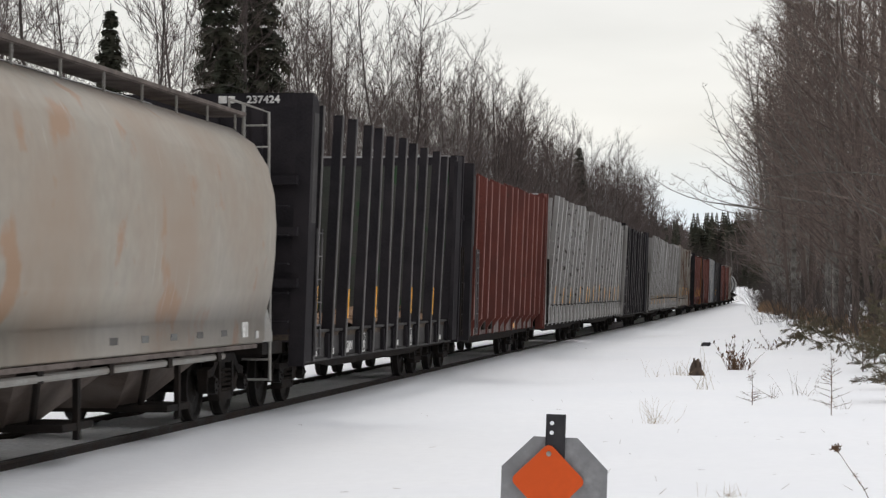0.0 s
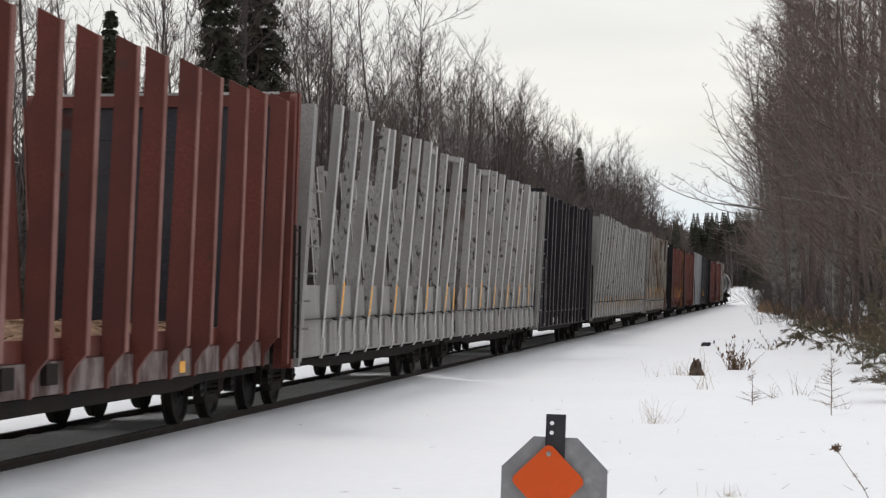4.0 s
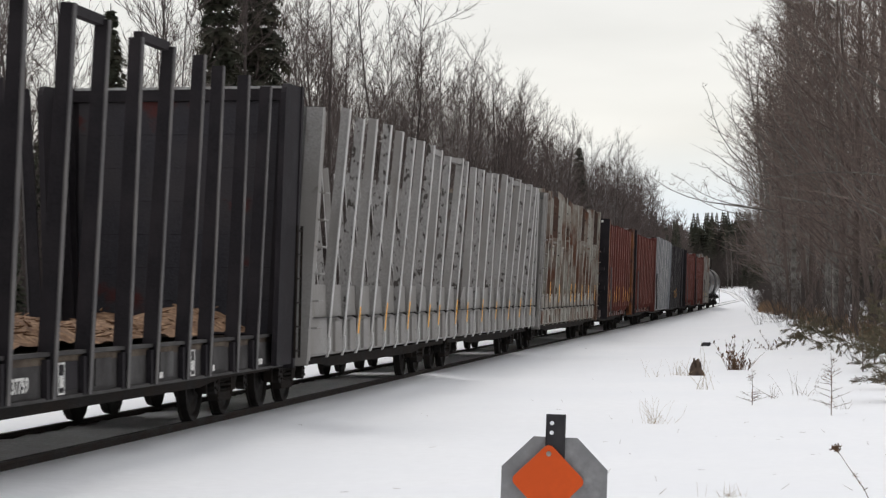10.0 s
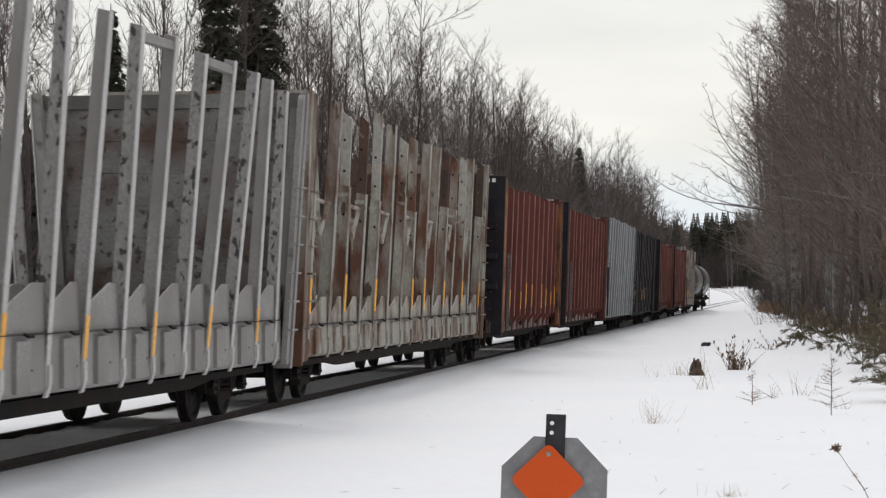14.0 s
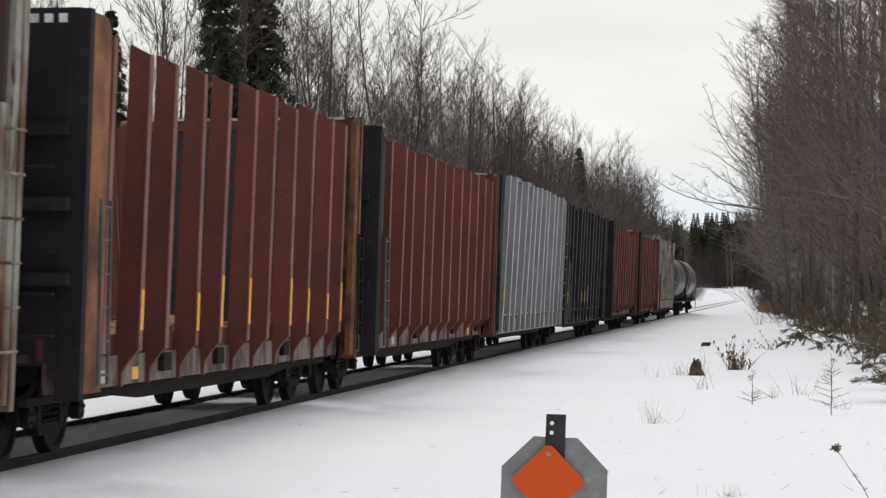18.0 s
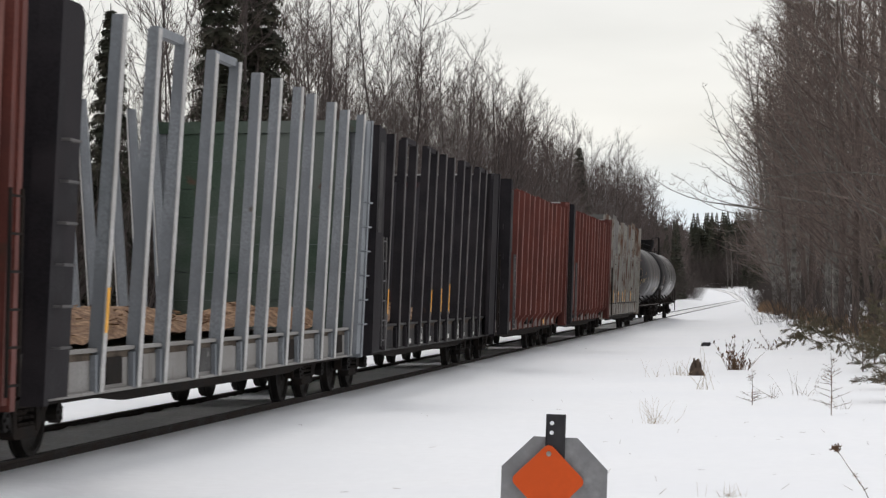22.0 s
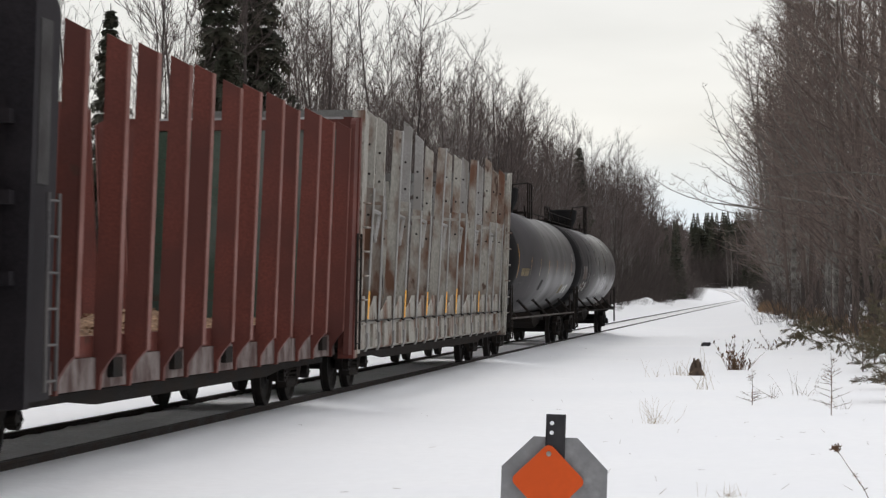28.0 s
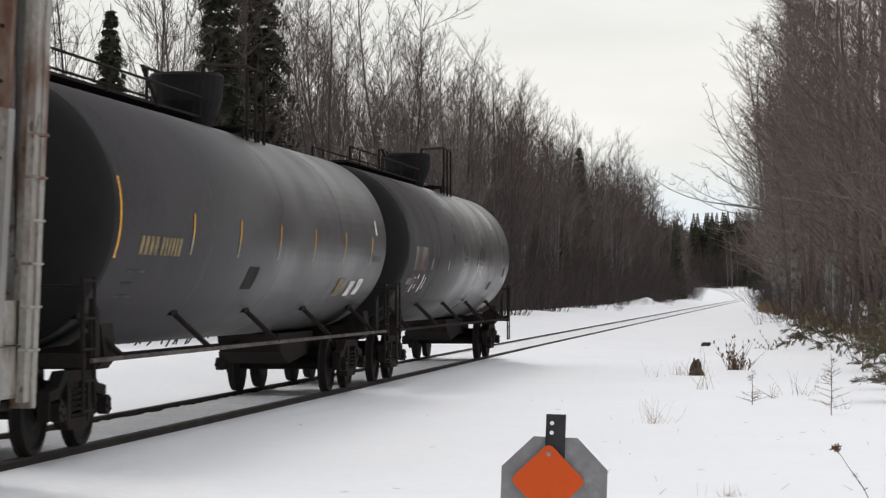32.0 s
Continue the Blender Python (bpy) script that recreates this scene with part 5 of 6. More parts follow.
    if front_wall:
        bulkhead(car, -L / 2, -1, L, kind, wp, panel, top - (0.02 if extension else 0.12), 0.52 if extension else 0.36, lean=lean * 0.8, beam=wall_paint or WALL_GREY, face=wall_paint or WALL_GREY)
    if number:
        letters("road_number", number, 0.24, LETTER_DARK, car, Matrix.Translation((0.35, -L / 2 - 0.02, top - 0.78)) @ Euler((math.pi / 2, 0, 0)).to_matrix().to_4x4(), "dark painted road number")
        part("number_board", boxes((0.02, 1.12, -L / 2 - 0.016, -L / 2 - 0.002, top - 1.0, top - 0.42)), GREY_PAINT, car, "pale board under the road number")
    if rear_wall:
        bulkhead(car, L / 2, 1, L, kind, wp, panel, top - 0.02, 0.30, lean=lean * 0.8, beam=wall_paint or WALL_GREY, face=wall_paint or WALL_GREY)
    widen(car, wide)
    finish(car, y0, y1, m0, m1, inset)
    return car


def tank_car(m0, m1, s0, s1, label, shell_mat, stripes, seed, lettering, housing_at):
    """A tank car; s0 and s1 are the seams where the heads join the shell."""
    rng = random.Random(seed)
    c = (m0 + m1) / 2
    a, b = s0 - c, s1 - c
    R, H = 1.53, 2.55
    car = car_root("tank_car", label, "tank car", m0, m1)
    shell = bmesh.new()
    k = 4
    lathe(shell, [(a, R), (b, R)], lambda y, u, v: (u, y, H + v), 72)
    part("shell", shell, shell_mat, car, smooth=True)
    for i in range(1, k):                    # weld seams between the rings of plate
        y = a + (b - a) * i / k
        seam = bmesh.new()
        lathe(seam, [(y - 0.008, R - 0.002), (y - 0.004, R + 0.0015), (y + 0.004, R + 0.0015), (y + 0.008, R - 0.002)], lambda q, u, v: (u, q, H + v), 72, cap=False)
        part("weld_seam", seam, shell_mat, car)
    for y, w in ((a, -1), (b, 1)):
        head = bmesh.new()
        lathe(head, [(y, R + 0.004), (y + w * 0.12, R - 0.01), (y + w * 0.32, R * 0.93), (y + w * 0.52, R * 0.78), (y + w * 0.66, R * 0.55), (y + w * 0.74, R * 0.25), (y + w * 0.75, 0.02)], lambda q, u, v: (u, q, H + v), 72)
        part("tank_head", head, TANK_HEAD, car, "black dished end", smooth=True)
    # stub sills, bolsters and draft gear
    for y, w in ((a, -1), (b, 1)):
        bm = boxes((-0.34, 0.34, min(y - w * 1.2, y + w * 1.05), max(y - w * 1.2, y + w * 1.05), 0.62, 1.02))
        prism(bm, [(-1.30, 0.98), (-1.2, 0.86), (1.2, 0.86), (1.30, 0.98), (1.25, 1.35), (0.9, 1.12), (0, 1.02), (-0.9, 1.12), (-1.25, 1.35)], 1, y - w * 0.75, y - w * 0.30)
        part("bolster", bm, SOOT_STEEL, car)
        bm = boxes((-1.42, 1.42, min(y + w * 0.80, y + w * 0.92), max(y + w * 0.80, y + w * 0.92), 0.92, 1.06))
        tube(bm, [(-1.4, y + w * 0.88, 1.06), (-1.4, y + w * 0.88, 1.75), (1.4, y + w * 0.88, 1.75), (1.4, y + w * 0.88, 1.06)], 0.022, 6)
        part("end_platform", bm, SOOT_STEEL, car, "black end platform with handrail")
        for s in (1, -1):
            bm = bmesh.new()
            for x in (1.42, ):
                tube(bm, [(s * x, y + w * 0.50, 0.45), (s * x, y + w * 0.50, 1.85)], 0.02, 6)
                tube(bm, [(s * x, y + w * 0.90, 0.45), (s * x, y + w * 0.90, 1.85)], 0.02, 6)
                for z in (0.47, 0.78, 1.10, 1.42, 1.80):
                    tube(bm, [(s * x, y + w * 0.50, z), (s * x, y + w * 0.90, z)], 0.016, 5)
            part("step_ladder", bm, SOOT_STEEL, car)
            plate = bmesh.new()
            prism(plate, [(y + w * 0.02, 1.0), (y + w * 0.34, 1.02), (y + w * 0.30, 1.62), (y + w * 0.06, 1.50)], 0, s * 1.30, s * 1.34)
            part("end_plate", plate, SOOT_STEEL, car)
    # side rails low on the tank
    for s in (1, -1):
        part("side_rail", tube(bmesh.new(), [(s * 1.42, a - 0.6, 0.98), (s * 1.42, b + 0.6, 0.98)], 0.026, 6), RUSTY_RAIL if seed % 2 else SOOT_STEEL, car, "long rusty safety rail")
        for i in range(5):
            y = a + 0.6 + (b - a - 1.2) * i / 4
            br = bmesh.new()
            tube(br, [(s * 1.42, y, 0.98), (s * 1.04, y - 0.45, 1.44)], 0.036, 6)
            box(br, min(s * 1.0, s * 1.08), max(s * 1.0, s * 1.08), y - 0.62, y - 0.34, 1.40, 1.52)
            part("rail_bracket", br, SOOT_STEEL, car)
    # outlet and pipes under the belly
    bm = bmesh.new()
    tube(bm, [(-0.2, a + 1.4, 0.84), (-0.2, b - 1.4, 0.84)], 0.05, 6)
    prism(bm, [(b - 4.2, 1.02), (b - 1.4, 1.02), (b - 1.7, 0.66), (b - 3.4, 0.52), (b - 4.0, 0.72)], 0, -0.5, 0.5)
    part("belly_gear", bm, SOOT_STEEL, car)
    # manway housing, platforms and top rails
    y = housing_at
    bm = bmesh.new()
    lathe(bm, [(3.98, 0.34), (4.14, 0.38), (4.40, 0.50), (4.76, 0.54), (4.80, 0.51), (4.81, 0.1)], lambda z, u, v: (u, y + v, z), 28)
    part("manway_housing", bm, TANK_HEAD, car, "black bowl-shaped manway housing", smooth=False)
    bm = boxes((-0.34, 0.34, a + 0.1, y - 0.55, 4.13, 4.165))
    for s in (1, -1):                        # a low rail along the walk
        tube(bm, [(s * 0.36, a + 0.15, 4.16), (s * 0.36, a + 0.15, 4.42), (s * 0.36, y - 0.6, 4.42)], 0.018, 5)
        for i in range(4):
            yy = a + 1.2 + (y - 1.8 - a) * i / 3
            tube(bm, [(s * 0.36, yy, 4.10), (s * 0.36, yy, 4.42)], 0.014, 5)
    for i in range(7):
        yy = a + 0.4 + (y - 1.1 - a) * i / 6
        box(bm, -0.20, 0.20, yy - 0.02, yy + 0.02, 4.04, 4.10)
    part("running_board", bm, SOOT_STEEL, car)
    part("platform", boxes((-0.72, 0.72, y + 0.55, y + 1.75, 4.075, 4.10), (-0.70, -0.66, y + 0.6, y + 0.66, 3.85, 4.08), (0.66, 0.70, y + 0.6, y + 0.66, 3.85, 4.08), (0.66, 0.70, y + 1.6, y + 1.66, 3.85, 4.08)), SOOT_STEEL, car, "black steel grating platform")
    for s in (1, -1):
        bm = bmesh.new()
        tube(bm, [(s * 0.2, y - 0.5, 4.10), (s * 0.45, y - 0.75, 4.86), (s * 0.75, y + 0.5, 4.96), (s * 0.75, y + 1.70, 4.96), (s * 0.75, y + 1.72, 3.88)], 0.025, 6)
        tube(bm, [(s * 0.75, y + 0.6, 4.96), (s * 0.75, y + 0.6, 3.88)], 0.025, 6)
        tube(bm, [(s * 0.75, y + 1.15, 4.96), (s * 0.75, y + 1.15, 3.88)], 0.022, 6)
        tube(bm, [(s * 0.75, y + 0.6, 4.46), (s * 0.75, y + 1.72, 4.46)], 0.018, 6)
        part("platform_rail", bm, SOOT_STEEL, car)
    bm = bmesh.new()
    tube(bm, [(0.4, y + 2.9, 4.0), (0.4, y + 2.9, 4.36)], 0.03, 6)
    tube(bm, [(0.0, y + 3.6, 4.05), (0.0, y + 3.6, 4.26)], 0.09, 8)
    part("top_fittings", bm, SOOT_STEEL, car)

    def on_shell(z0, z1, ya, yb, material, name, label=""):
        """A patch that hugs the shell's near side."""
        bm = bmesh.new()
        n = 6
        rows = []
        for i in range(n + 1):
            z = z0 + (z1 - z0) * i / n
            x = math.sqrt(max(0.01, R * R - (z - H) ** 2)) + 0.010
            rows.append((bm.verts.new((x, ya, z)), bm.verts.new((x, yb, z))))
        for p, q in zip(rows, rows[1:]):
            bm.faces.new((p[0], p[1], q[1], q[0]))
        return part(name, bm, material, car, label)

    if lettering:
        on_shell(2.05, 2.92, a + 0.05, a + 0.11, REFLECTOR, "reflector", "tall yellow reflective strip")
    for i in range(stripes):
        y2 = a + (b - a) * (0.19 + 0.145 * i)
        on_shell(2.33, 2.62, y2, y2 + 0.05, REFLECTOR if seed % 2 else SCUFF_PANEL, "reflector", "reflective strip")
        on_shell(2.13, 2.33, y2, y2 + 0.05, FADED_STRIP if seed % 2 else LETTER_WHITE, "reflector", "bleached reflective strip")
    if lettering:
        for i in range(4):                   # owner's initials, as bars
            on_shell(2.10, 2.31, a + 0.98 + i * 0.20, a + 0.98 + i * 0.20 + 0.14, LETTER_YELLOW, "lettering_bar")
        for i in range(6):
            on_shell(2.10, 2.31, a + 1.86 + i * 0.155, a + 1.86 + i * 0.155 + 0.11, LETTER_YELLOW, "lettering_bar")
        for i in range(3):
            on_shell(1.62 + i * 0.14, 1.65 + i * 0.14, a + 0.8, a + 1.5 - 0.2 * (i % 2), SILL_GREY, "small_lettering")
        on_shell(1.72, 2.02, a + 6.6, a + 7.2, TANK_HEAD, "patch", "dark repainted square")
        on_shell(1.62, 1.90, b - 3.6, b - 3.1, LETTER_YELLOW, "placard", "yellow placard")
        on_shell(1.62, 1.86, b - 2.6, b - 2.2, LETTER_WHITE, "placard", "white data panel")
        on_shell(1.64, 1.90, b - 1.9, b - 1.5, LETTER_WHITE, "placard", "white data panel")
        on_shell(2.65, 2.9, b - 1.1, b - 0.95, LETTER_WHITE, "small_lettering")
        on_shell(2.2, 2.3, b - 1.2, b - 0.5, LETTER_DARK, "small_lettering")
    else:
        on_shell(2.10, 2.55, a + 0.8, a + 2.3, SCUFF_PANEL, "placard", "scuffed grey-white panel")
        for i in range(7):
            on_shell(1.62 + 0.06 * (i % 3), 2.02 - 0.05 * (i % 2), a + 1.0 + i * 0.33, a + 1.12 + i * 0.33, LETTER_WHITE if i % 3 else SCUFF_PANEL, "lettering_bar")
        on_shell(1.82, 1.94, a + 0.5, a + 1.9, SCUFF_PANEL, "small_lettering")
        on_shell(1.72, 1.92, b - 3.1, b - 2.7, SCUFF_PANEL, "placard", "scuffed grey-white placard")
        on_shell(2.04, 2.26, b - 1.1, b - 0.8, SCUFF_PANEL, "placard", "scuffed grey-white placard")
    finish_tank = (a - 1.05, b + 1.05)
    truck(car, m0 + 2.35 - c)
    truck(car, m1 - 2.15 - c)
    coupler(car, finish_tank[0], -1)
    coupler(car, finish_tank[1], 1)
    TRAIN.append((car, c))
    return car


def hopper_car(m0, m1, y0, y1):
    """A covered hopper with bulging sides."""
    c = (y0 + y1) / 2
    L = y1 - y0
    car = car_root("covered_hopper", "dusty light grey covered hopper with rust stains and bulging sides", "hopper car", y0, y1)
    half = [(1.40, 0.99), (1.435, 1.02), (1.435, 1.33), (1.535, 1.72), (1.585, 2.2), (1.60, 2.6), (1.575, 3.0), (1.48, 3.40), (1.29, 3.71), (0.98, 3.93), (0.5, 4.03), (0.0, 4.06)]
    ring = half + [(-x, z) for x, z in half[-2::-1]]
    bm = bmesh.new()
    rows = []
    ends = [(-L / 2 + 0.1, 0.80), (-L / 2 + 0.25, 0.96), (-L / 2 + 0.5, 1.0), (L / 2 - 0.5, 1.0), (L / 2 - 0.25, 0.96), (L / 2 - 0.1, 0.80)]
    for y, q in ends:
        rows.append([bm.verts.new((x * q, y, 2.3 + (z - 2.3) * (0.5 + 0.5 * q))) for x, z in ring])
    for row, w in ((rows[0], 1), (rows[1], 1), (rows[-2], -1), (rows[-1], -1)):
        for v in row:                        # the end sheet bellies out and falls back above and below
            v.co.y += w * (0.75 * (1 - smoothstep(1.0, 2.5, v.co.z)) + 0.75 * smoothstep(3.2, 3.95, v.co.z))
    for p, q in zip(rows, rows[1:]):
        for i in range(len(ring) - 1):
            bm.faces.new((p[i], p[i + 1], q[i + 1], q[i]))
        bm.faces.new((p[-1], p[0], q[0], q[-1]))
    bm.faces.new(rows[0])
    bm.faces.new(rows[-1][::-1])
    part("body", bm, HOPPER_PAINT, car, smooth=True)
    for s in (1, -1):
        part("side_sill", boxes((min(s * 1.34, s * 1.42), max(s * 1.34, s * 1.42), -L / 2 + 0.9, L / 2 - 0.9, 0.93, 0.985)), HOPPER_WALK, car, "rust-brown lower edge of the side")
        part("sill_pipe", tube(bmesh.new(), [(s * 1.36, -L / 2 + 1.6, 0.84), (s * 1.30, L / 2 - 2.4, 0.86)], 0.045, 8), HOPPER_LOWER, car)
        for i in range(6):
            y = -L / 2 + 2.0 + (L - 4.8) * i / 5
            part("sill_bracket", boxes((min(s * 1.15, s * 1.37), max(s * 1.15, s * 1.37), y - 0.09, y + 0.09, 0.80, 1.0)), SOOT_STEEL, car)
        bm = bmesh.new()
        prism(bm, [(L / 2 - 0.62, 1.0), (L / 2 + 0.02, 1.0), (L / 2 + 0.02, 1.12), (L / 2 - 0.30, 1.45), (L / 2 - 0.62, 1.50)], 0, s * 1.36, s * 1.43)
        part("corner_plate", bm, HOPPER_LOWER, car)
        bm = bmesh.new()
        for y in (L / 2 - 0.02, L / 2 + 0.0):
            tube(bm, [(s * 1.40, y, 0.45), (s * 1.40, y, 2.0)], 0.022, 6)
        for z in (0.47, 0.75, 1.2, 1.6, 1.95):
            tube(bm, [(s * 1.40, L / 2 - 0.02, z), (s * 1.0, L / 2 + 0.02, z)], 0.018, 5)
        part("ladder", bm, HOPPER_LOWER, car)
        # roof walk rail posts and the board
        part("running_board", boxes((min(s * 0.55, s * 1.02), max(s * 0.55, s * 1.02), -L / 2 + 0.2, L / 2 + 0.05, 4.12, 4.17)), HOPPER_WALK, car, "weathered brown roof walkway")
        part("walk_edge", boxes((min(s * 1.02, s * 1.05), max(s * 1.02, s * 1.05), -L / 2 + 0.2, L / 2 + 0.05, 4.13, 4.18)), HOPPER_WALK, car)
        for i in range(11):
            y = L / 2 - 0.47 - 1.585 * i
            part("walk_post", boxes((min(s * 1.0, s * 1.025), max(s * 1.0, s * 1.025), y - 0.012, y + 0.012, 3.82, 4.13)), HOPPER_LOWER, car)
    part("hatch_row", boxes((-0.35, 0.35, -L / 2 + 0.8, L / 2 - 1.2, 4.02, 4.12)), HOPPER_PAINT, car)
    # A strip paler than the roof paint on each slope.
    for s in (1, -1):
        bm = bmesh.new()
        prism(bm, [(s * 0.97, 3.938), (s * 0.5, 4.034), (s * 0.5, 4.05), (s * 0.95, 3.955)], 1, -L / 2 + 0.9, L / 2 - 4.6)
        part("roof_frost", bm, FROST, car, "thin pale strip along the roof")
    bm = bmesh.new()
    for s in (1, -1):
        tube(bm, [(s * 1.38, L / 2 + 0.02, 2.0), (s * 1.38, L / 2 + 0.02, 4.18), (s * 1.04, L / 2 - 0.1, 4.30), (s * 1.03, L / 2 - 0.9, 4.30), (s * 1.03, L / 2 - 0.9, 4.14)], 0.02, 6)
        tube(bm, [(s * 1.02, L / 2 + 0.02, 2.0), (s * 1.02, L / 2 + 0.02, 4.30)], 0.028, 6)
        for i in range(7):
            tube(bm, [(s * 1.02, L / 2 + 0.02, 2.2 + i * 0.3), (s * 1.38, L / 2 + 0.02, 2.2 + i * 0.3)], 0.015, 5)
    part("end_ladder", bm, HOPPER_LOWER, car)
    for i in range(3):                       # outlet hoppers
        y = -L / 2 + 4.4 + (L - 8.8) * i / 2
        bm = bmesh.new()
        lo = [bm.verts.new(p) for p in ((-0.6, y - 0.5, 0.28), (0.6, y - 0.5, 0.28), (0.6, y + 0.5, 0.28), (-0.6, y + 0.5, 0.28))]
        hi = [bm.verts.new(p) for p in ((-1.3, y - 2.0, 1.05), (1.3, y - 2.0, 1.05), (1.3, y + 2.0, 1.05), (-1.3, y + 2.0, 1.05))]
        bm.faces.new(lo)
        bm.faces.new(hi[::-1])
        for k in range(4):
            bm.faces.new((lo[k], lo[(k + 1) % 4], hi[(k + 1) % 4], hi[k]))
        h = part("outlet_hopper", bm, OUTLET_RUST, car, "rust-brown sloping outlet")
        part("gate_frame", boxes((-1.25, 1.25, y - 0.55, y + 0.55, 0.26, 0.34)), SOOT_STEEL, h)
        for s in (1, -1):
            part("hanger", boxes((min(s * 1.20, s * 1.26), max(s * 1.20, s * 1.26), y - 0.05, y + 0.05, 0.16, 1.0)), SOOT_STEEL, h)
            part("strut", tube(bmesh.new(), [(s * 1.22, y - 1.2, 0.98), (s * 0.9, y - 0.45, 0.36)], 0.04, 6), SOOT_STEEL, h)
    part("end_sill", boxes((-1.38, 1.38, L / 2 - 0.4, L / 2 + 0.9, 0.82, 0.99), (-1.38, 1.38, -L / 2 - 0.9, -L / 2 + 0.4, 0.82, 0.99), (-0.33, 0.33, -L / 2, L / 2, 0.62, 0.94)), SOOT_STEEL, car)
    slope = bmesh.new()
    prism(slope, [(L / 2 - 0.2, 1.9), (L / 2 - 0.2, 1.75), (L / 2 - 2.4, 0.9), (L / 2 - 2.6, 1.0)], 0, -1.25, 1.25)
    part("slope_sheet", slope, SOOT_STEEL, car)
    for y2, z2, w, h in ((L / 2 - 1.72, 1.09, 0.16, 0.20), (L / 2 - 1.0, 1.06, 0.08, 0.1)):
        part("card_holder", boxes((1.436, 1.450, y2 - w, y2 + w, z2, z2 + h)), LETTER_WHITE, car, "white routing card frame")
    for i in range(5):
        part("stencil_bar", boxes((1.436, 1.439, L / 2 - 3.0 - i * 1.25, L / 2 - 2.7 - i * 1.25, 1.12, 1.2)), WALL_GREY, car)
    truck(car, m0 + 2.0 - c)
    truck(car, m1 - 1.98 - c)
    coupler(car, -L / 2 - 0.9, -1)
    coupler(car, L / 2 + 0.9, 1)
    TRAIN.append((car, c))
    return car


def S(v):
    return 1.06 * v + 0.1


# the couplings, counted from the head of the train
M = [14.09, 33.1, 49.8, 66.45, 83.75, 99.9, 117.5, 134.55, 150.95, 173.2, 189.3, 206.95, 224.8, 242.85, 259.5, 277.5, 299.97, 320.43, 340.25]
hopper_car(M[0], M[1], S(14.3), S(30.35))
BLACK = "black bulkhead log car with steel stakes and bark on its deck"
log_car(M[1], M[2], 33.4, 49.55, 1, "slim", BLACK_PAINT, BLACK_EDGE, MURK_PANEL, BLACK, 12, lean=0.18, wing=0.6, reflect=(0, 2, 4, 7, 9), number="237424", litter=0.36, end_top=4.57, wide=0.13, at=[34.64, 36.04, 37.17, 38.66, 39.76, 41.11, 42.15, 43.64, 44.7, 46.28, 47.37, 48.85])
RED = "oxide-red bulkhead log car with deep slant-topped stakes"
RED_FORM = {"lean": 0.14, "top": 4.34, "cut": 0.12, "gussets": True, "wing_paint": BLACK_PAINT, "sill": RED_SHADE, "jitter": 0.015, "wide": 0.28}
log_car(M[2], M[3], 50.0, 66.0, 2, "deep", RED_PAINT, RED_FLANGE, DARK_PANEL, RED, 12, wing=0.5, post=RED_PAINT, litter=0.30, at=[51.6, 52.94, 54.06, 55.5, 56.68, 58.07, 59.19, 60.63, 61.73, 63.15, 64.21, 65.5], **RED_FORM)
WHITE = "dirty white log car with plated sides and leaning stakes"
SLOPED = (0.28, 0.02, 0.72)      # the dip in the plating of the cars at the rear of a couple
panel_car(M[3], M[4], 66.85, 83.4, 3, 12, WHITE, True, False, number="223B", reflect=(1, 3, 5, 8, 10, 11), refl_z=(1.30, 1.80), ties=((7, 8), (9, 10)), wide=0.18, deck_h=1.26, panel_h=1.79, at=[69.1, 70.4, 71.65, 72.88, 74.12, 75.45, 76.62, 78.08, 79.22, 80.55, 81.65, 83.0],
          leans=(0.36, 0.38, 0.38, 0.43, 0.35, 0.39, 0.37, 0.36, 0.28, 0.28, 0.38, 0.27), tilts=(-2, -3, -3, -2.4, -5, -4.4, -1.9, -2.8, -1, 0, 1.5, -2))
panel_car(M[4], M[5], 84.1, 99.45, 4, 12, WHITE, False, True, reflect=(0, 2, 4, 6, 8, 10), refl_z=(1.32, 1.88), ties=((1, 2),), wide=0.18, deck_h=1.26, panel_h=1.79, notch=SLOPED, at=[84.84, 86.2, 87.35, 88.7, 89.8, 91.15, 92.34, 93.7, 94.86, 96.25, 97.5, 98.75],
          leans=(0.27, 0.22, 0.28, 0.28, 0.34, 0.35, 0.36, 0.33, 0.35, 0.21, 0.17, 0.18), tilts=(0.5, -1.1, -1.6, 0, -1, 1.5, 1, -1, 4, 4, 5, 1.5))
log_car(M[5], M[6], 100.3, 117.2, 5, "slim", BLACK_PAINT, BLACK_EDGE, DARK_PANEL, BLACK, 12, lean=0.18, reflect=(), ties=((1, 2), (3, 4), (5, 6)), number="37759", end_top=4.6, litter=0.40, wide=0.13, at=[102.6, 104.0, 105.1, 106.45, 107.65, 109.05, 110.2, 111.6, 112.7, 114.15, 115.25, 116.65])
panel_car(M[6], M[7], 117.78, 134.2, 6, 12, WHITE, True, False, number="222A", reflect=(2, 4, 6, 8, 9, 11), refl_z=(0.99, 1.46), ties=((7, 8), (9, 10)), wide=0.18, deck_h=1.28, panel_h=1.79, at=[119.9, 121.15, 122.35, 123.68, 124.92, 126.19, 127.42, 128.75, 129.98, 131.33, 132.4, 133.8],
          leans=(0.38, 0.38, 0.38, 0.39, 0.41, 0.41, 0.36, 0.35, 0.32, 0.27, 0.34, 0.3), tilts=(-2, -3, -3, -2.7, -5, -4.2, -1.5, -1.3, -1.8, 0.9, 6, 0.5))
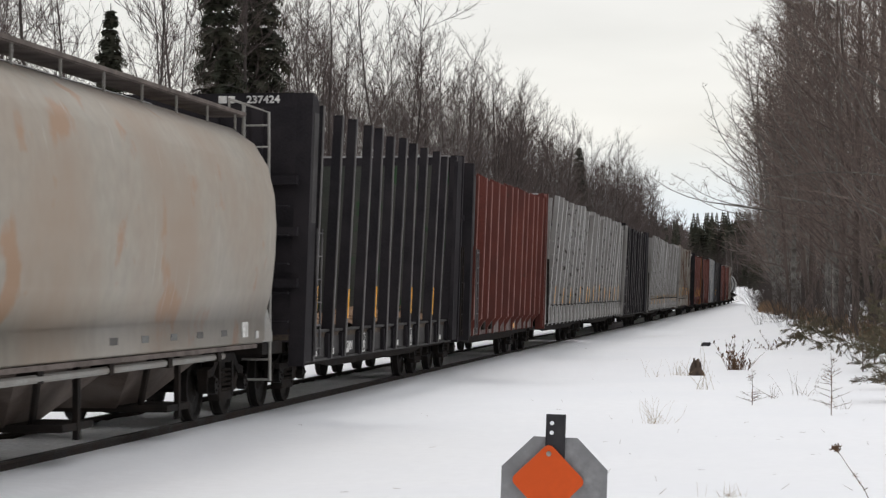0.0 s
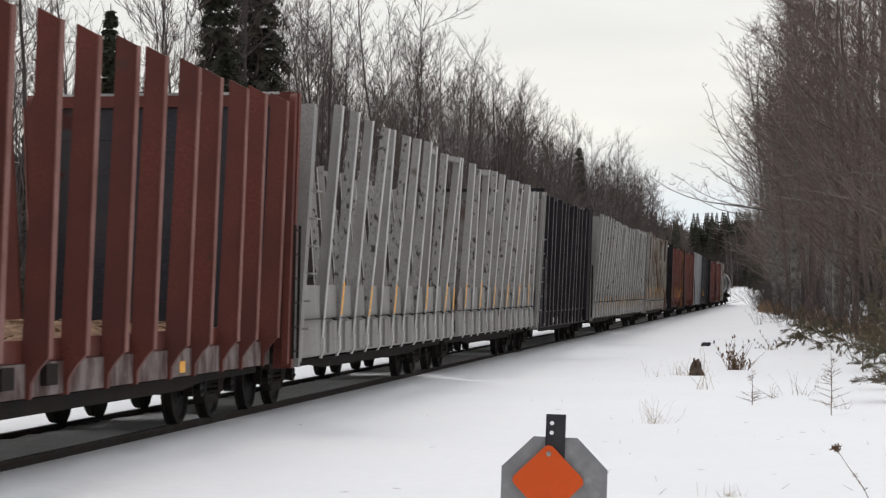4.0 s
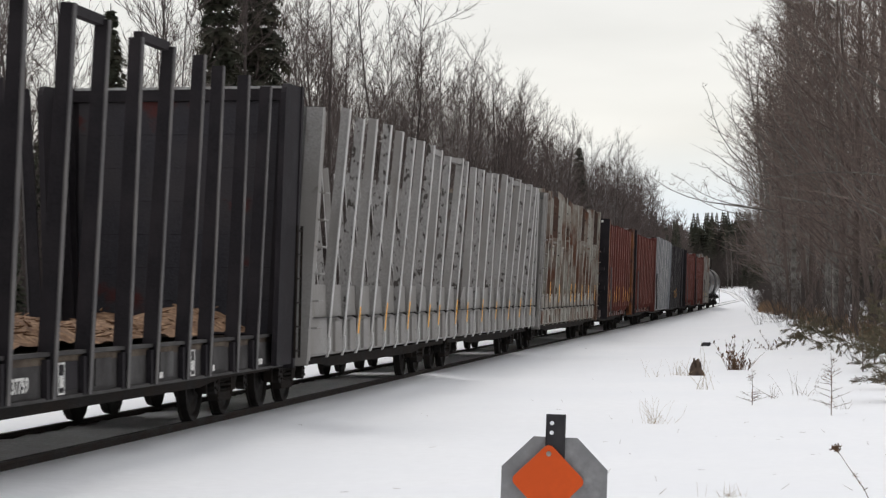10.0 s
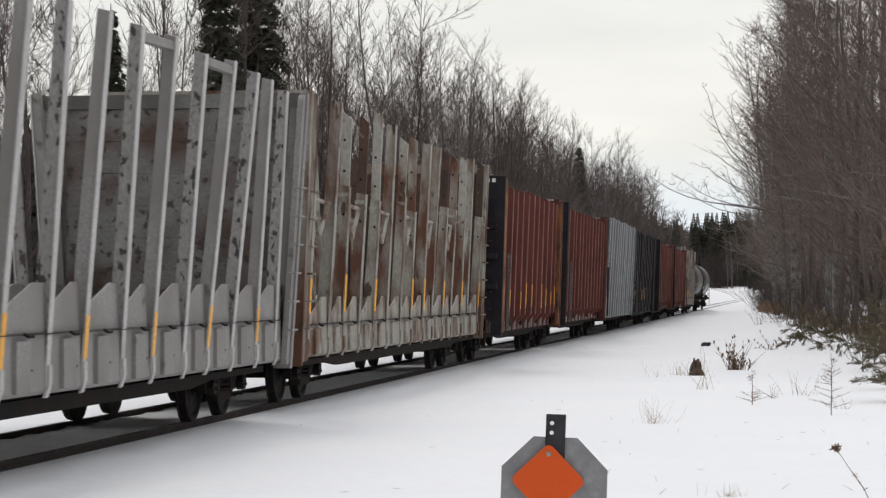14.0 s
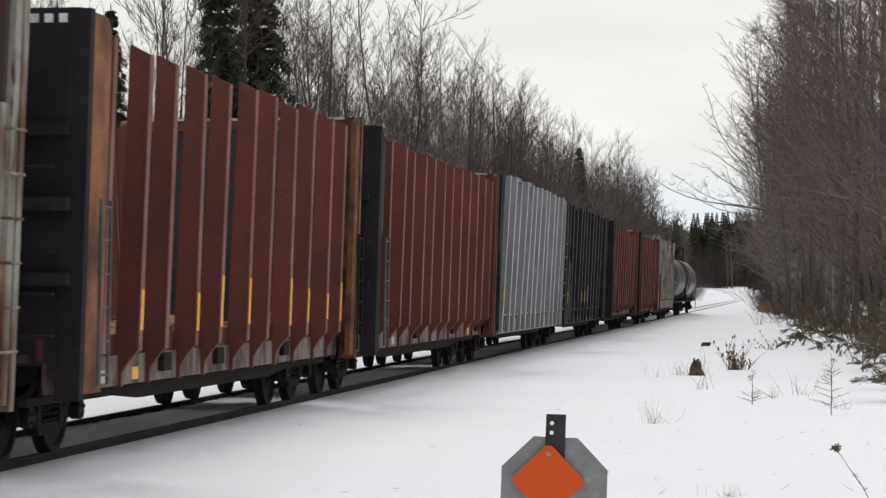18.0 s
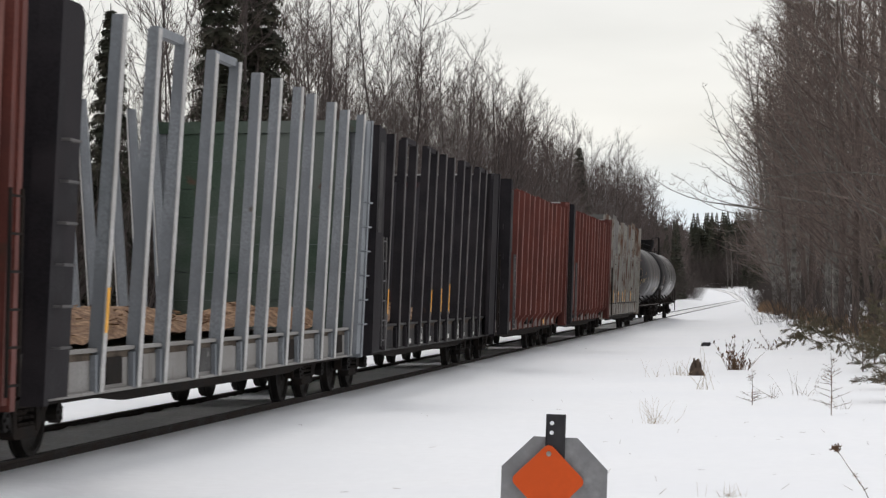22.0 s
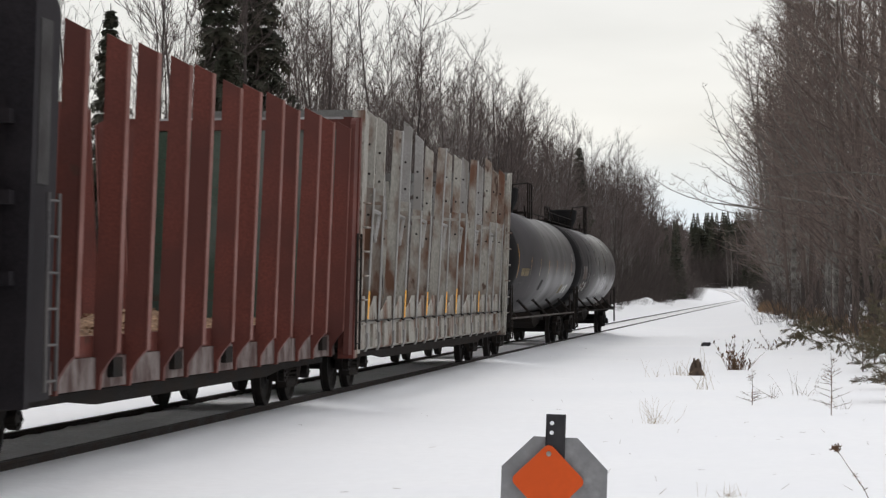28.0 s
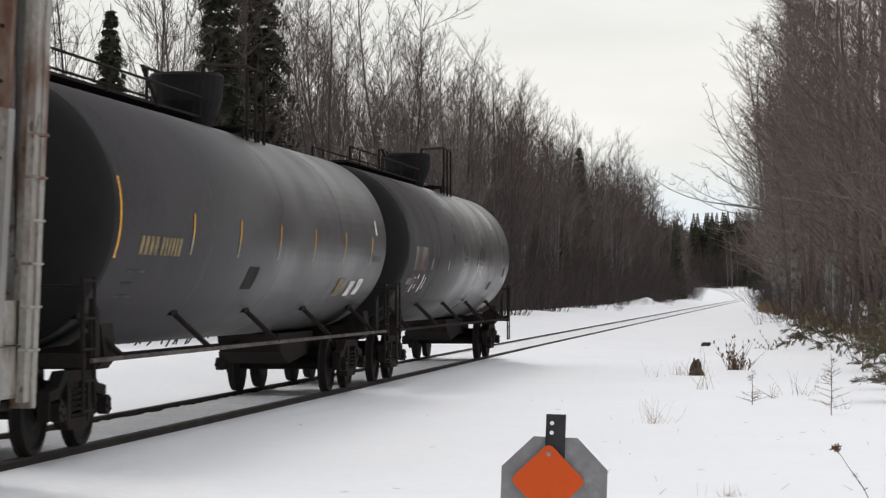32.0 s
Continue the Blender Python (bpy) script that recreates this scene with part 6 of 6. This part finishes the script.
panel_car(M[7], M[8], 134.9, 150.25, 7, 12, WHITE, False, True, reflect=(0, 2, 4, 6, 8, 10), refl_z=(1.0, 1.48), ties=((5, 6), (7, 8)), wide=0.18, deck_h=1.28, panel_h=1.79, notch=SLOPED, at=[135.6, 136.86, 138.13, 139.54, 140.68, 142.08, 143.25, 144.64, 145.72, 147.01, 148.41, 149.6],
          leans=(0.2, 0.22, 0.26, 0.25, 0.35, 0.34, 0.41, 0.36, 0.38, 0.36, 0.27, 0.13), tilts=(5, 4, 2, -1, -3, -6, -7, -5, -0.5, 0.2, -2.7, 4))
RUSTY = "rust-streaked white log car with jointed stakes and stepped plating"
panel_car(M[8], M[9], 151.8, 172.64, 8, 15, RUSTY, True, True, "rust", RUSTY_WHITE, RUSTIER_WHITE, RUSTY_WHITE, RUST, peaks=True, lean=0.20, top=4.62, jitter=0.03, reflect=(0, 2, 4, 7, 8, 10, 12, 14), refl_z=(1.36, 1.92), extension=True, deck_h=1.18, wall_paint=RUSTIER_WHITE, inset=(3.35, 3.1), at=[152.7, 154.3, 155.55, 156.95, 158.35, 159.75, 161.26, 162.48, 163.98, 165.12, 166.66, 167.83, 169.45, 170.51, 172.3])
log_car(M[9], M[10], 173.7, 188.45, 9, "deep", RED_PAINT, RED_FLANGE, DARK_PANEL, "oxide-red log car with slant-topped stakes and faded orange posts", 11, wing=0.8, post=ORANGE_POST, litter=0.30, reflect=(1, 3, 4, 5, 7, 8, 9, 10), front_wing=ORANGE_WING, at=[174.85, 176.2, 177.3, 178.65, 179.8, 181.3, 182.45, 183.85, 185.06, 186.5, 187.56], **RED_FORM)
log_car(M[10], M[11], 190.15, 206.3, 10, "deep", RED_PAINT, RED_FLANGE, DARK_PANEL, RED, 12, wing=0.5, post=RED_PAINT, litter=0.30, at=[191.9, 193.28, 194.4, 195.78, 196.9, 198.33, 199.44, 200.84, 202.01, 203.4, 204.57, 205.9], **RED_FORM)
log_car(M[11], M[12], 207.6, 224.35, 12, "pale", GREY_PAINT, WHITE_EDGE, GREEN_PANEL, "blue-grey log car with green end boards and bark on deck", 12, lean=0.24, top=4.6, ties=((1, 2), (3, 4)), litter=0.62, sill=WHITE_PAINT, wing=0.8, wing_paint=BLACK_PAINT, post=GREY_PAINT, reflect=(0,), wide=0.14, at=[209.83, 211.25, 212.35, 213.8, 214.95, 216.33, 217.44, 218.9, 219.93, 221.45, 222.5, 223.9])
log_car(M[12], M[13], 225.3, 242.2, 13, "slim", BLACK_PAINT, BLACK_EDGE, DARK_PANEL, BLACK, 12, lean=0.18, reflect=(0, 4, 5, 6), ties=((1, 2), (3, 4), (7, 8), (9, 10)), litter=0.42, wide=0.13, at=[227.25, 228.7, 229.8, 231.22, 232.35, 233.75, 234.86, 236.33, 237.38, 238.89, 240.01, 241.5])
log_car(M[13], M[14], 243.3, 258.8, 14, "deep", RED_PAINT, RED_FLANGE, DARK_PANEL, RED, 12, wing=0.6, post=RED_PAINT, litter=0.30, at=[244.39, 245.82, 246.93, 248.39, 249.5, 250.82, 252.1, 253.35, 254.42, 255.72, 257.0, 258.3], **RED_FORM)
log_car(M[14], M[15], 260.4, 276.7, 15, "deep", RED_PAINT, RED_FLANGE, GREEN_PANEL, RED, 12, wing=0.8, post=RED_PAINT, litter=0.36, at=[262.29, 263.76, 264.9, 266.29, 267.35, 268.84, 269.85, 271.27, 272.34, 273.76, 274.87, 276.3], **RED_FORM)
panel_car(M[15], M[16], 278.4, S(282.0) + 0.4, 16, 15, "grimy white log car with jointed stakes and stepped plating", True, True, "rust", RUSTY_WHITE, RUSTY_WHITE, WHITE_PAINT, SCUFF_PANEL, peaks=True, lean=0.20, top=4.66, jitter=0.03, reflect=(0, 3, 5, 7, 8, 11), refl_z=(1.22, 1.72), extension=True, deck_h=1.18, inset=(3.2, 3.0), at=[279.9, 281.08, 282.64, 283.82, 285.36, 286.55, 288.05, 289.24, 290.78, 291.85, 293.45, 294.53, 296.03, 297.2, 298.6])
tank_car(M[16], M[17], S(284.95), S(300.9), "black tank car with yellow reflective strips and faded lettering", TANK_BLACK, 6, 1, True, 0.75)
tank_car(M[17], M[18], S(303.4), S(318.6), "black tank car with pale streaks, last of the train", TANK_STREAK, 6, 2, False, 0.6)


# ---- the sign at the camera ----
def in_view(px, py, dist):
    """A place so many metres ahead of the camera, px and py metres off its axis."""
    return STAND @ Vector((px, py, -dist))


K = 8.9 / 4200
SIGN = tagged(new("trackside_sign"), "grey octagonal metal sign back with an orange diamond plate bolted on", "sign")
SIGN.matrix_basis = Matrix.Translation(in_view(196 * K, -427 * K, 8.9)) @ Matrix.Rotation(YAW, 4, "Z") @ pose(0, 0, 0, 0, 2, -6)


def flat(pts, y0, y1):
    bm = bmesh.new()
    prism(bm, pts, 1, y0, y1)
    return bm


octo = [(0.199 / math.cos(math.pi / 8) * math.cos(math.pi / 8 + k * math.pi / 4), 0.199 / math.cos(math.pi / 8) * math.sin(math.pi / 8 + k * math.pi / 4)) for k in range(8)]
bm = flat(octo, 0.0, 0.004)
part("octagon_plate", bm, GALVANISED, SIGN, "dull grey galvanised octagon")
strap = bmesh.new()
base_z = ground_z(SIGN.location.x, SIGN.location.y) - SIGN.location.z - 0.25
prism(strap, [(-0.037, 0.0), (-0.037, -0.010), (-0.030, -0.014), (0.030, -0.014), (0.037, -0.010), (0.037, 0.0)], 2, base_z, 0.285)
st_ob = part("post", strap, STRAP_STEEL, SIGN, "dark punched steel post")
for z in (0.252, 0.216):
    bm = lathe(bmesh.new(), [(-0.0145, 0.008), (-0.0165, 0.008)], lambda q, u, v: (-0.014 + u, q, z + v), 14)
    part("punched_hole", bm, SNOW, st_ob, "hole through which the snow shows")
dm = []
cz, half_d = 0.036, 0.143
for k in range(4):
    a = k * math.pi / 2
    cx, cz2 = (half_d - 0.034) * math.cos(a), (half_d - 0.034) * math.sin(a)
    for j in range(-2, 3):
        w = a + j * math.pi / 8
        dm.append((-0.022 + cx + 0.024 * math.cos(w), cz + cz2 + 0.024 * math.sin(w)))
diamond = flat(dm, -0.022, -0.0175)
bmesh.ops.bevel(diamond, geom=[e for e in diamond.edges if abs(e.verts[0].co.y - e.verts[1].co.y) < 1e-5], offset=0.001, segments=1, affect="EDGES")
d_ob = part("diamond_plate", diamond, ORANGE_PLATE, SIGN, "bright orange diamond plate with rounded corners")
bm = lathe(bmesh.new(), [(-0.020, 0.010), (-0.027, 0.010), (-0.030, 0.006), (-0.031, 0.001)], lambda q, u, v: (-0.022 + u, q, 0.036 + 0.101 + v), 12)
part("bolt", bm, BOLT_STEEL, d_ob)


# ---- weeds, stump and litter on the snow ----
def on_snow(px, py):
    """The place on the snow that lies in the line from the camera through a point of its field, given in hundredths of the half width."""
    way = (STAND.to_3x3() @ Vector((px, py, -1))).normalized()
    d = 8.0
    for _ in range(4000):
        p = EYE + way * d
        if p.z < ground_z(p.x, p.y):
            break
        d += 0.1
    return p


def at(x, y):
    p = on_snow((x - 784) / 4200, (441 - y) / 4200)
    return p


def tuft(name, x, y, count, height, spread, material, label, category, seed, r=0.006, heads=0.0):
    rng = random.Random(seed)
    st = Strokes()
    p = at(x, y)
    for _ in range(count):
        a, q = rng.uniform(0, 6.283), abs(rng.gauss(0, spread * 0.55))
        b = Vector((math.cos(a) * q, math.sin(a) * q, -0.04))
        e = rng.uniform(0, 6.283)
        w = Vector((math.cos(e) * rng.uniform(0, 1.1), math.sin(e) * rng.uniform(0, 1.1), 1))
        pts = wander(rng, b, w, height * rng.choice((rng.uniform(0.2, 0.6), rng.uniform(0.5, 1.15))), 4, 0.30)
        st.bar(pts, r * 0.75, r * 0.3)
        if heads and rng.random() < heads:
            for k in (2, 3, 4):
                for _ in range(5):
                    e2 = Vector((rng.uniform(-0.6, 0.6), rng.uniform(-0.6, 0.6), rng.uniform(-0.4, 1.4))) * 0.05
                    st.bar([pts[k], pts[k] + e2], r * 1.6, r * 0.8)
    ob = new(name, st.mesh(name, material))
    ob.location = (p.x, p.y, ground_z(p.x, p.y))
    return tagged(ob, label, category, "dry plants on the snow")


def dead_flower():
    """A dry flower stalk with a drooping seed head, close by."""
    rng = random.Random(8)
    st = Strokes()
    p = at(1552, 905)
    top = Vector((-0.34, 0.05, 0.52))
    pts = [Vector((0, 0, -0.05)), top * 0.35 + Vector((0.01, 0, 0)), top * 0.7, top]
    st.bar(pts, 0.004, 0.0025, 5)
    for _ in range(60):
        q = top + Vector((rng.gauss(0, 0.015), rng.gauss(0, 0.015), rng.gauss(0, 0.016)))
        st.bar([top, q], 0.0015, 0.0012)
        st.bar([q, q + Vector((rng.uniform(-1, 1), rng.uniform(-1, 1), rng.uniform(-1, 1))) * 0.016], 0.007, 0.004, 4)
    for f in (0.32, 0.42, 0.55):
        q = top * f
        for _ in range(5):
            st.bar([q, q + Vector((rng.uniform(-0.5, 1), rng.uniform(-1, 1), rng.uniform(-0.3, 1))) * 0.045], 0.004, 0.002)
    ob = new("dry_flower", st.mesh("dry_flower", DRY_WEED))
    ob.location = (p.x, p.y, ground_z(p.x, p.y))
    return tagged(ob, "dry brown flower stalk with a seed head", "dry weed", "dry plants on the snow")


dead_flower()


def sapling(x, y, height, seed, label="bare little conifer sapling standing in the snow"):
    rng = random.Random(seed)
    st = Strokes()
    st.bar([Vector((0, 0, -0.1)), Vector((0.01, 0, height * 0.5)), Vector((0, 0.01, height))], 0.009, 0.003, 5)
    for k in range(int(height * 34)):
        z = height * rng.uniform(0.08, 0.92)
        a = rng.uniform(0, 6.283)
        ln = (height - z) * 0.42 * rng.uniform(0.5, 1.1) + 0.03
        d = Vector((math.cos(a), math.sin(a), rng.uniform(0.15, 0.6)))
        tip = Vector((0, 0, z)) + d * ln
        st.bar([Vector((0, 0, z)), tip], 0.0045, 0.002)
        for _ in range(4):
            q = Vector((0, 0, z)).lerp(tip, rng.uniform(0.4, 1))
            st.bar([q, q + Vector((rng.uniform(-1, 1), rng.uniform(-1, 1), rng.uniform(-0.1, 0.8))) * 0.05], 0.003, 0.0015)
    p = at(x, y)
    ob = new("sapling", st.mesh("sapling", DRY_WEED))
    ob.location = (p.x, p.y, ground_z(p.x, p.y))
    return tagged(ob, label, "sapling", "dry plants on the snow")


bm = bmesh.new()
rs = random.Random(3)
lathe(bm, [(-0.1, 0.21), (0.04, 0.17), (0.13, 0.14), (0.22, 0.11), (0.29, 0.08)], lambda z, u, v: (u, v, z), 18)
for v in bm.verts:
    v.co += Vector((rs.uniform(-0.03, 0.03), rs.uniform(-0.03, 0.03), rs.uniform(-0.15, 0.12) if v.co.z > 0.2 else 0))
    v.co.x += 0.05 * v.co.z
stump = part("stump", bm, STUMP_WOOD, None)
p = at(1232, 665)
stump.location = (p.x, p.y, ground_z(p.x, p.y))
tagged(stump, "broken reddish-brown tree stump sticking out of the snow", "stump")
p = at(1247, 613)
bm = boxes((-0.16, 0.16, -0.12, 0.12, -0.05, 0.13))
for v in bm.verts:
    if v.co.z > 0:
        v.co.x += 0.08
        v.co.y *= 0.8
bmesh.ops.bevel(bm, geom=list(bm.edges), offset=0.03, segments=2, affect="EDGES")
lump = part("dark_block", bm, STRAP_STEEL, None)
lump.location = (p.x, p.y, ground_z(p.x, p.y))
tagged(lump, "dark block half buried in the snow", "block")
tuft("dry_weed", 1302, 655, 58, 0.85, 0.32, DRY_WEED, "clump of dark brown dry weeds with seed heads", "dry weed", 1, 0.012, 0.35)
tuft("dry_weed", 1365, 620, 12, 0.7, 0.28, DRY_WEED, "clump of dark brown dry weeds with seed heads", "dry weed", 2, 0.010, 0.7)
tuft("grass_tuft", 1155, 750, 34, 0.45, 0.38, DRY_GRASS, "tuft of straw-coloured dry grass", "grass", 3, 0.0035)
tuft("grass_tuft", 1205, 665, 22, 0.5, 0.25, DRY_GRASS, "tuft of straw-coloured dry grass", "grass", 4, 0.006)
tuft("grass_tuft", 1160, 668, 10, 0.5, 0.35, DRY_GRASS, "tuft of straw-coloured dry grass", "grass", 5, 0.004)
tuft("grass_tuft", 1250, 690, 12, 0.9, 0.35, DRY_GRASS, "tall thin straw-coloured grass stems", "grass", 6, 0.005)
tuft("grass_tuft", 1290, 880, 60, 0.17, 0.20, DRY_GRASS, "tuft of straw-coloured dry grass", "grass", 7, 0.0022)
tuft("grass_tuft", 1410, 700, 16, 0.6, 0.4, DRY_WEED, "thin dry weed stems in the snow", "grass", 8, 0.004)
tuft("grass_tuft", 1370, 705, 8, 0.55, 0.2, DRY_WEED, "thin dry weed stems in the snow", "grass", 9, 0.006)
tuft("grass_tuft", 1500, 725, 10, 0.35, 0.2, DRY_WEED, "thin dry weed stems in the snow", "grass", 10, 0.004)
sapling(1331, 718, 0.6, 1)
sapling(1471, 735, 0.95, 2)


def bough(x, y, length, turn, seed):
    """An evergreen bough bent down on the snow: a curved stem with sprays of needles."""
    rng = random.Random(seed)
    st = Strokes()
    stem = [Vector((0, length * f, length * (0.10 + 0.9 * f * (1 - f) + 0.1 * f))) for f in (0, 0.25, 0.5, 0.75, 1.0)]
    st.bar(stem, 0.016, 0.006, 5)
    for k in range(24):
        q = rng.uniform(0.3, 3.99)
        i = int(q)
        p = stem[i].lerp(stem[i + 1], q - i)
        d = Vector((rng.uniform(-1, 1), rng.uniform(-0.2, 0.9), rng.uniform(-0.45, 0.5))).normalized() * length * rng.uniform(0.14, 0.32)
        st.bar([p, p + d], 0.007, 0.004)
        for _ in range(70):
            g = p + d * rng.uniform(0.2, 1.05)
            e2 = (d.normalized() + Vector((rng.uniform(-1, 1), rng.uniform(-1, 1), rng.uniform(-1, 1)))) * 0.085
            n = e2.cross(Vector((rng.uniform(-1, 1), rng.uniform(-1, 1), 1))).normalized() * 0.008
            st.blade(g - n, g + n, g + e2)
    p = at(x, y)
    ob = new("evergreen_bough", st.mesh("evergreen_bough", BOUGH))
    ob.matrix_basis = pose(p.x, p.y, ground_z(p.x, p.y) - 0.05 * length, 0, 0, turn)
    return tagged(ob, "olive-green evergreen bough bent down on the snow", "bough", "boughs on the snow")


for k, (x, y, ln, turn) in enumerate(((1462, 622, 1.0, 80), (1470, 606, 1.1, 50), (1490, 612, 1.1, 60), (1450, 596, 1.0, 95), (1500, 594, 1.2, 100), (1430, 580, 0.9, 250), (1535, 632, 1.0, 70), (1480, 584, 1.2, 75), (1440, 570, 1.0, 110), (1520, 600, 1.2, 40))):
    bough(x, y, ln * 1.35, turn, k)
for i, (x, y, h) in enumerate(((1345, 575, 0.9), (1372, 572, 1.2), (1395, 580, 1.0), (1430, 590, 1.2), (1470, 600, 1.1), (1500, 605, 1.4), (1530, 640, 1.2), (1452, 560, 1.6))):
    ob = new("shrub", BUSH[i % 3])
    p = at(x, y)
    ob.matrix_basis = pose(p.x, p.y, ground_z(p.x, p.y), 0, 0, i * 70) @ Matrix.Scale(h / 3.2, 4)
    tagged(ob, "low brown brush poking through the snow", "shrub", "brush of the near wood")


litter = Strokes()                           # twigs and needles blown over the snow
rl = random.Random(21)
for _ in range(80):
    p = at(rl.uniform(980, 1568) if rl.random() < 0.8 else rl.uniform(500, 1000), rl.uniform(590, 882))
    g = ground_z(p.x, p.y)
    a, ln = rl.uniform(0, 6.283), rl.uniform(0.02, 0.11)
    q = Vector((p.x, p.y, g + 0.004))
    litter.bar([q, q + Vector((math.cos(a) * ln, math.sin(a) * ln, rl.choice((0.0, 0.01, 0.05))))], 0.0022, 0.001)
tagged(new("twig_litter", litter.mesh("twig_litter", DRY_WEED)), "tiny brown twigs and straws scattered over the snow", "twigs", kind="stuff")


# ---- the train rolls ----
def rolled(t):
    return 8.625 * t - 0.0271 * t * t + 0.0009043 * t ** 3


def motions():
    for ob, place in TRAIN:
        walk(ob, [(t, pose(TRACK_X, place - rolled(t), 0)) for t in range(33)])
    spin = []
    for k in range(0, 961, 2):
        t = k / 30
        spin.append((t, Matrix.Rotation(rolled(t) / 0.455, 4, "X")))
    for w, place in SPINNING:
        walk(w, [(t, Matrix.Translation(place) @ m) for t, m in spin])


motions()
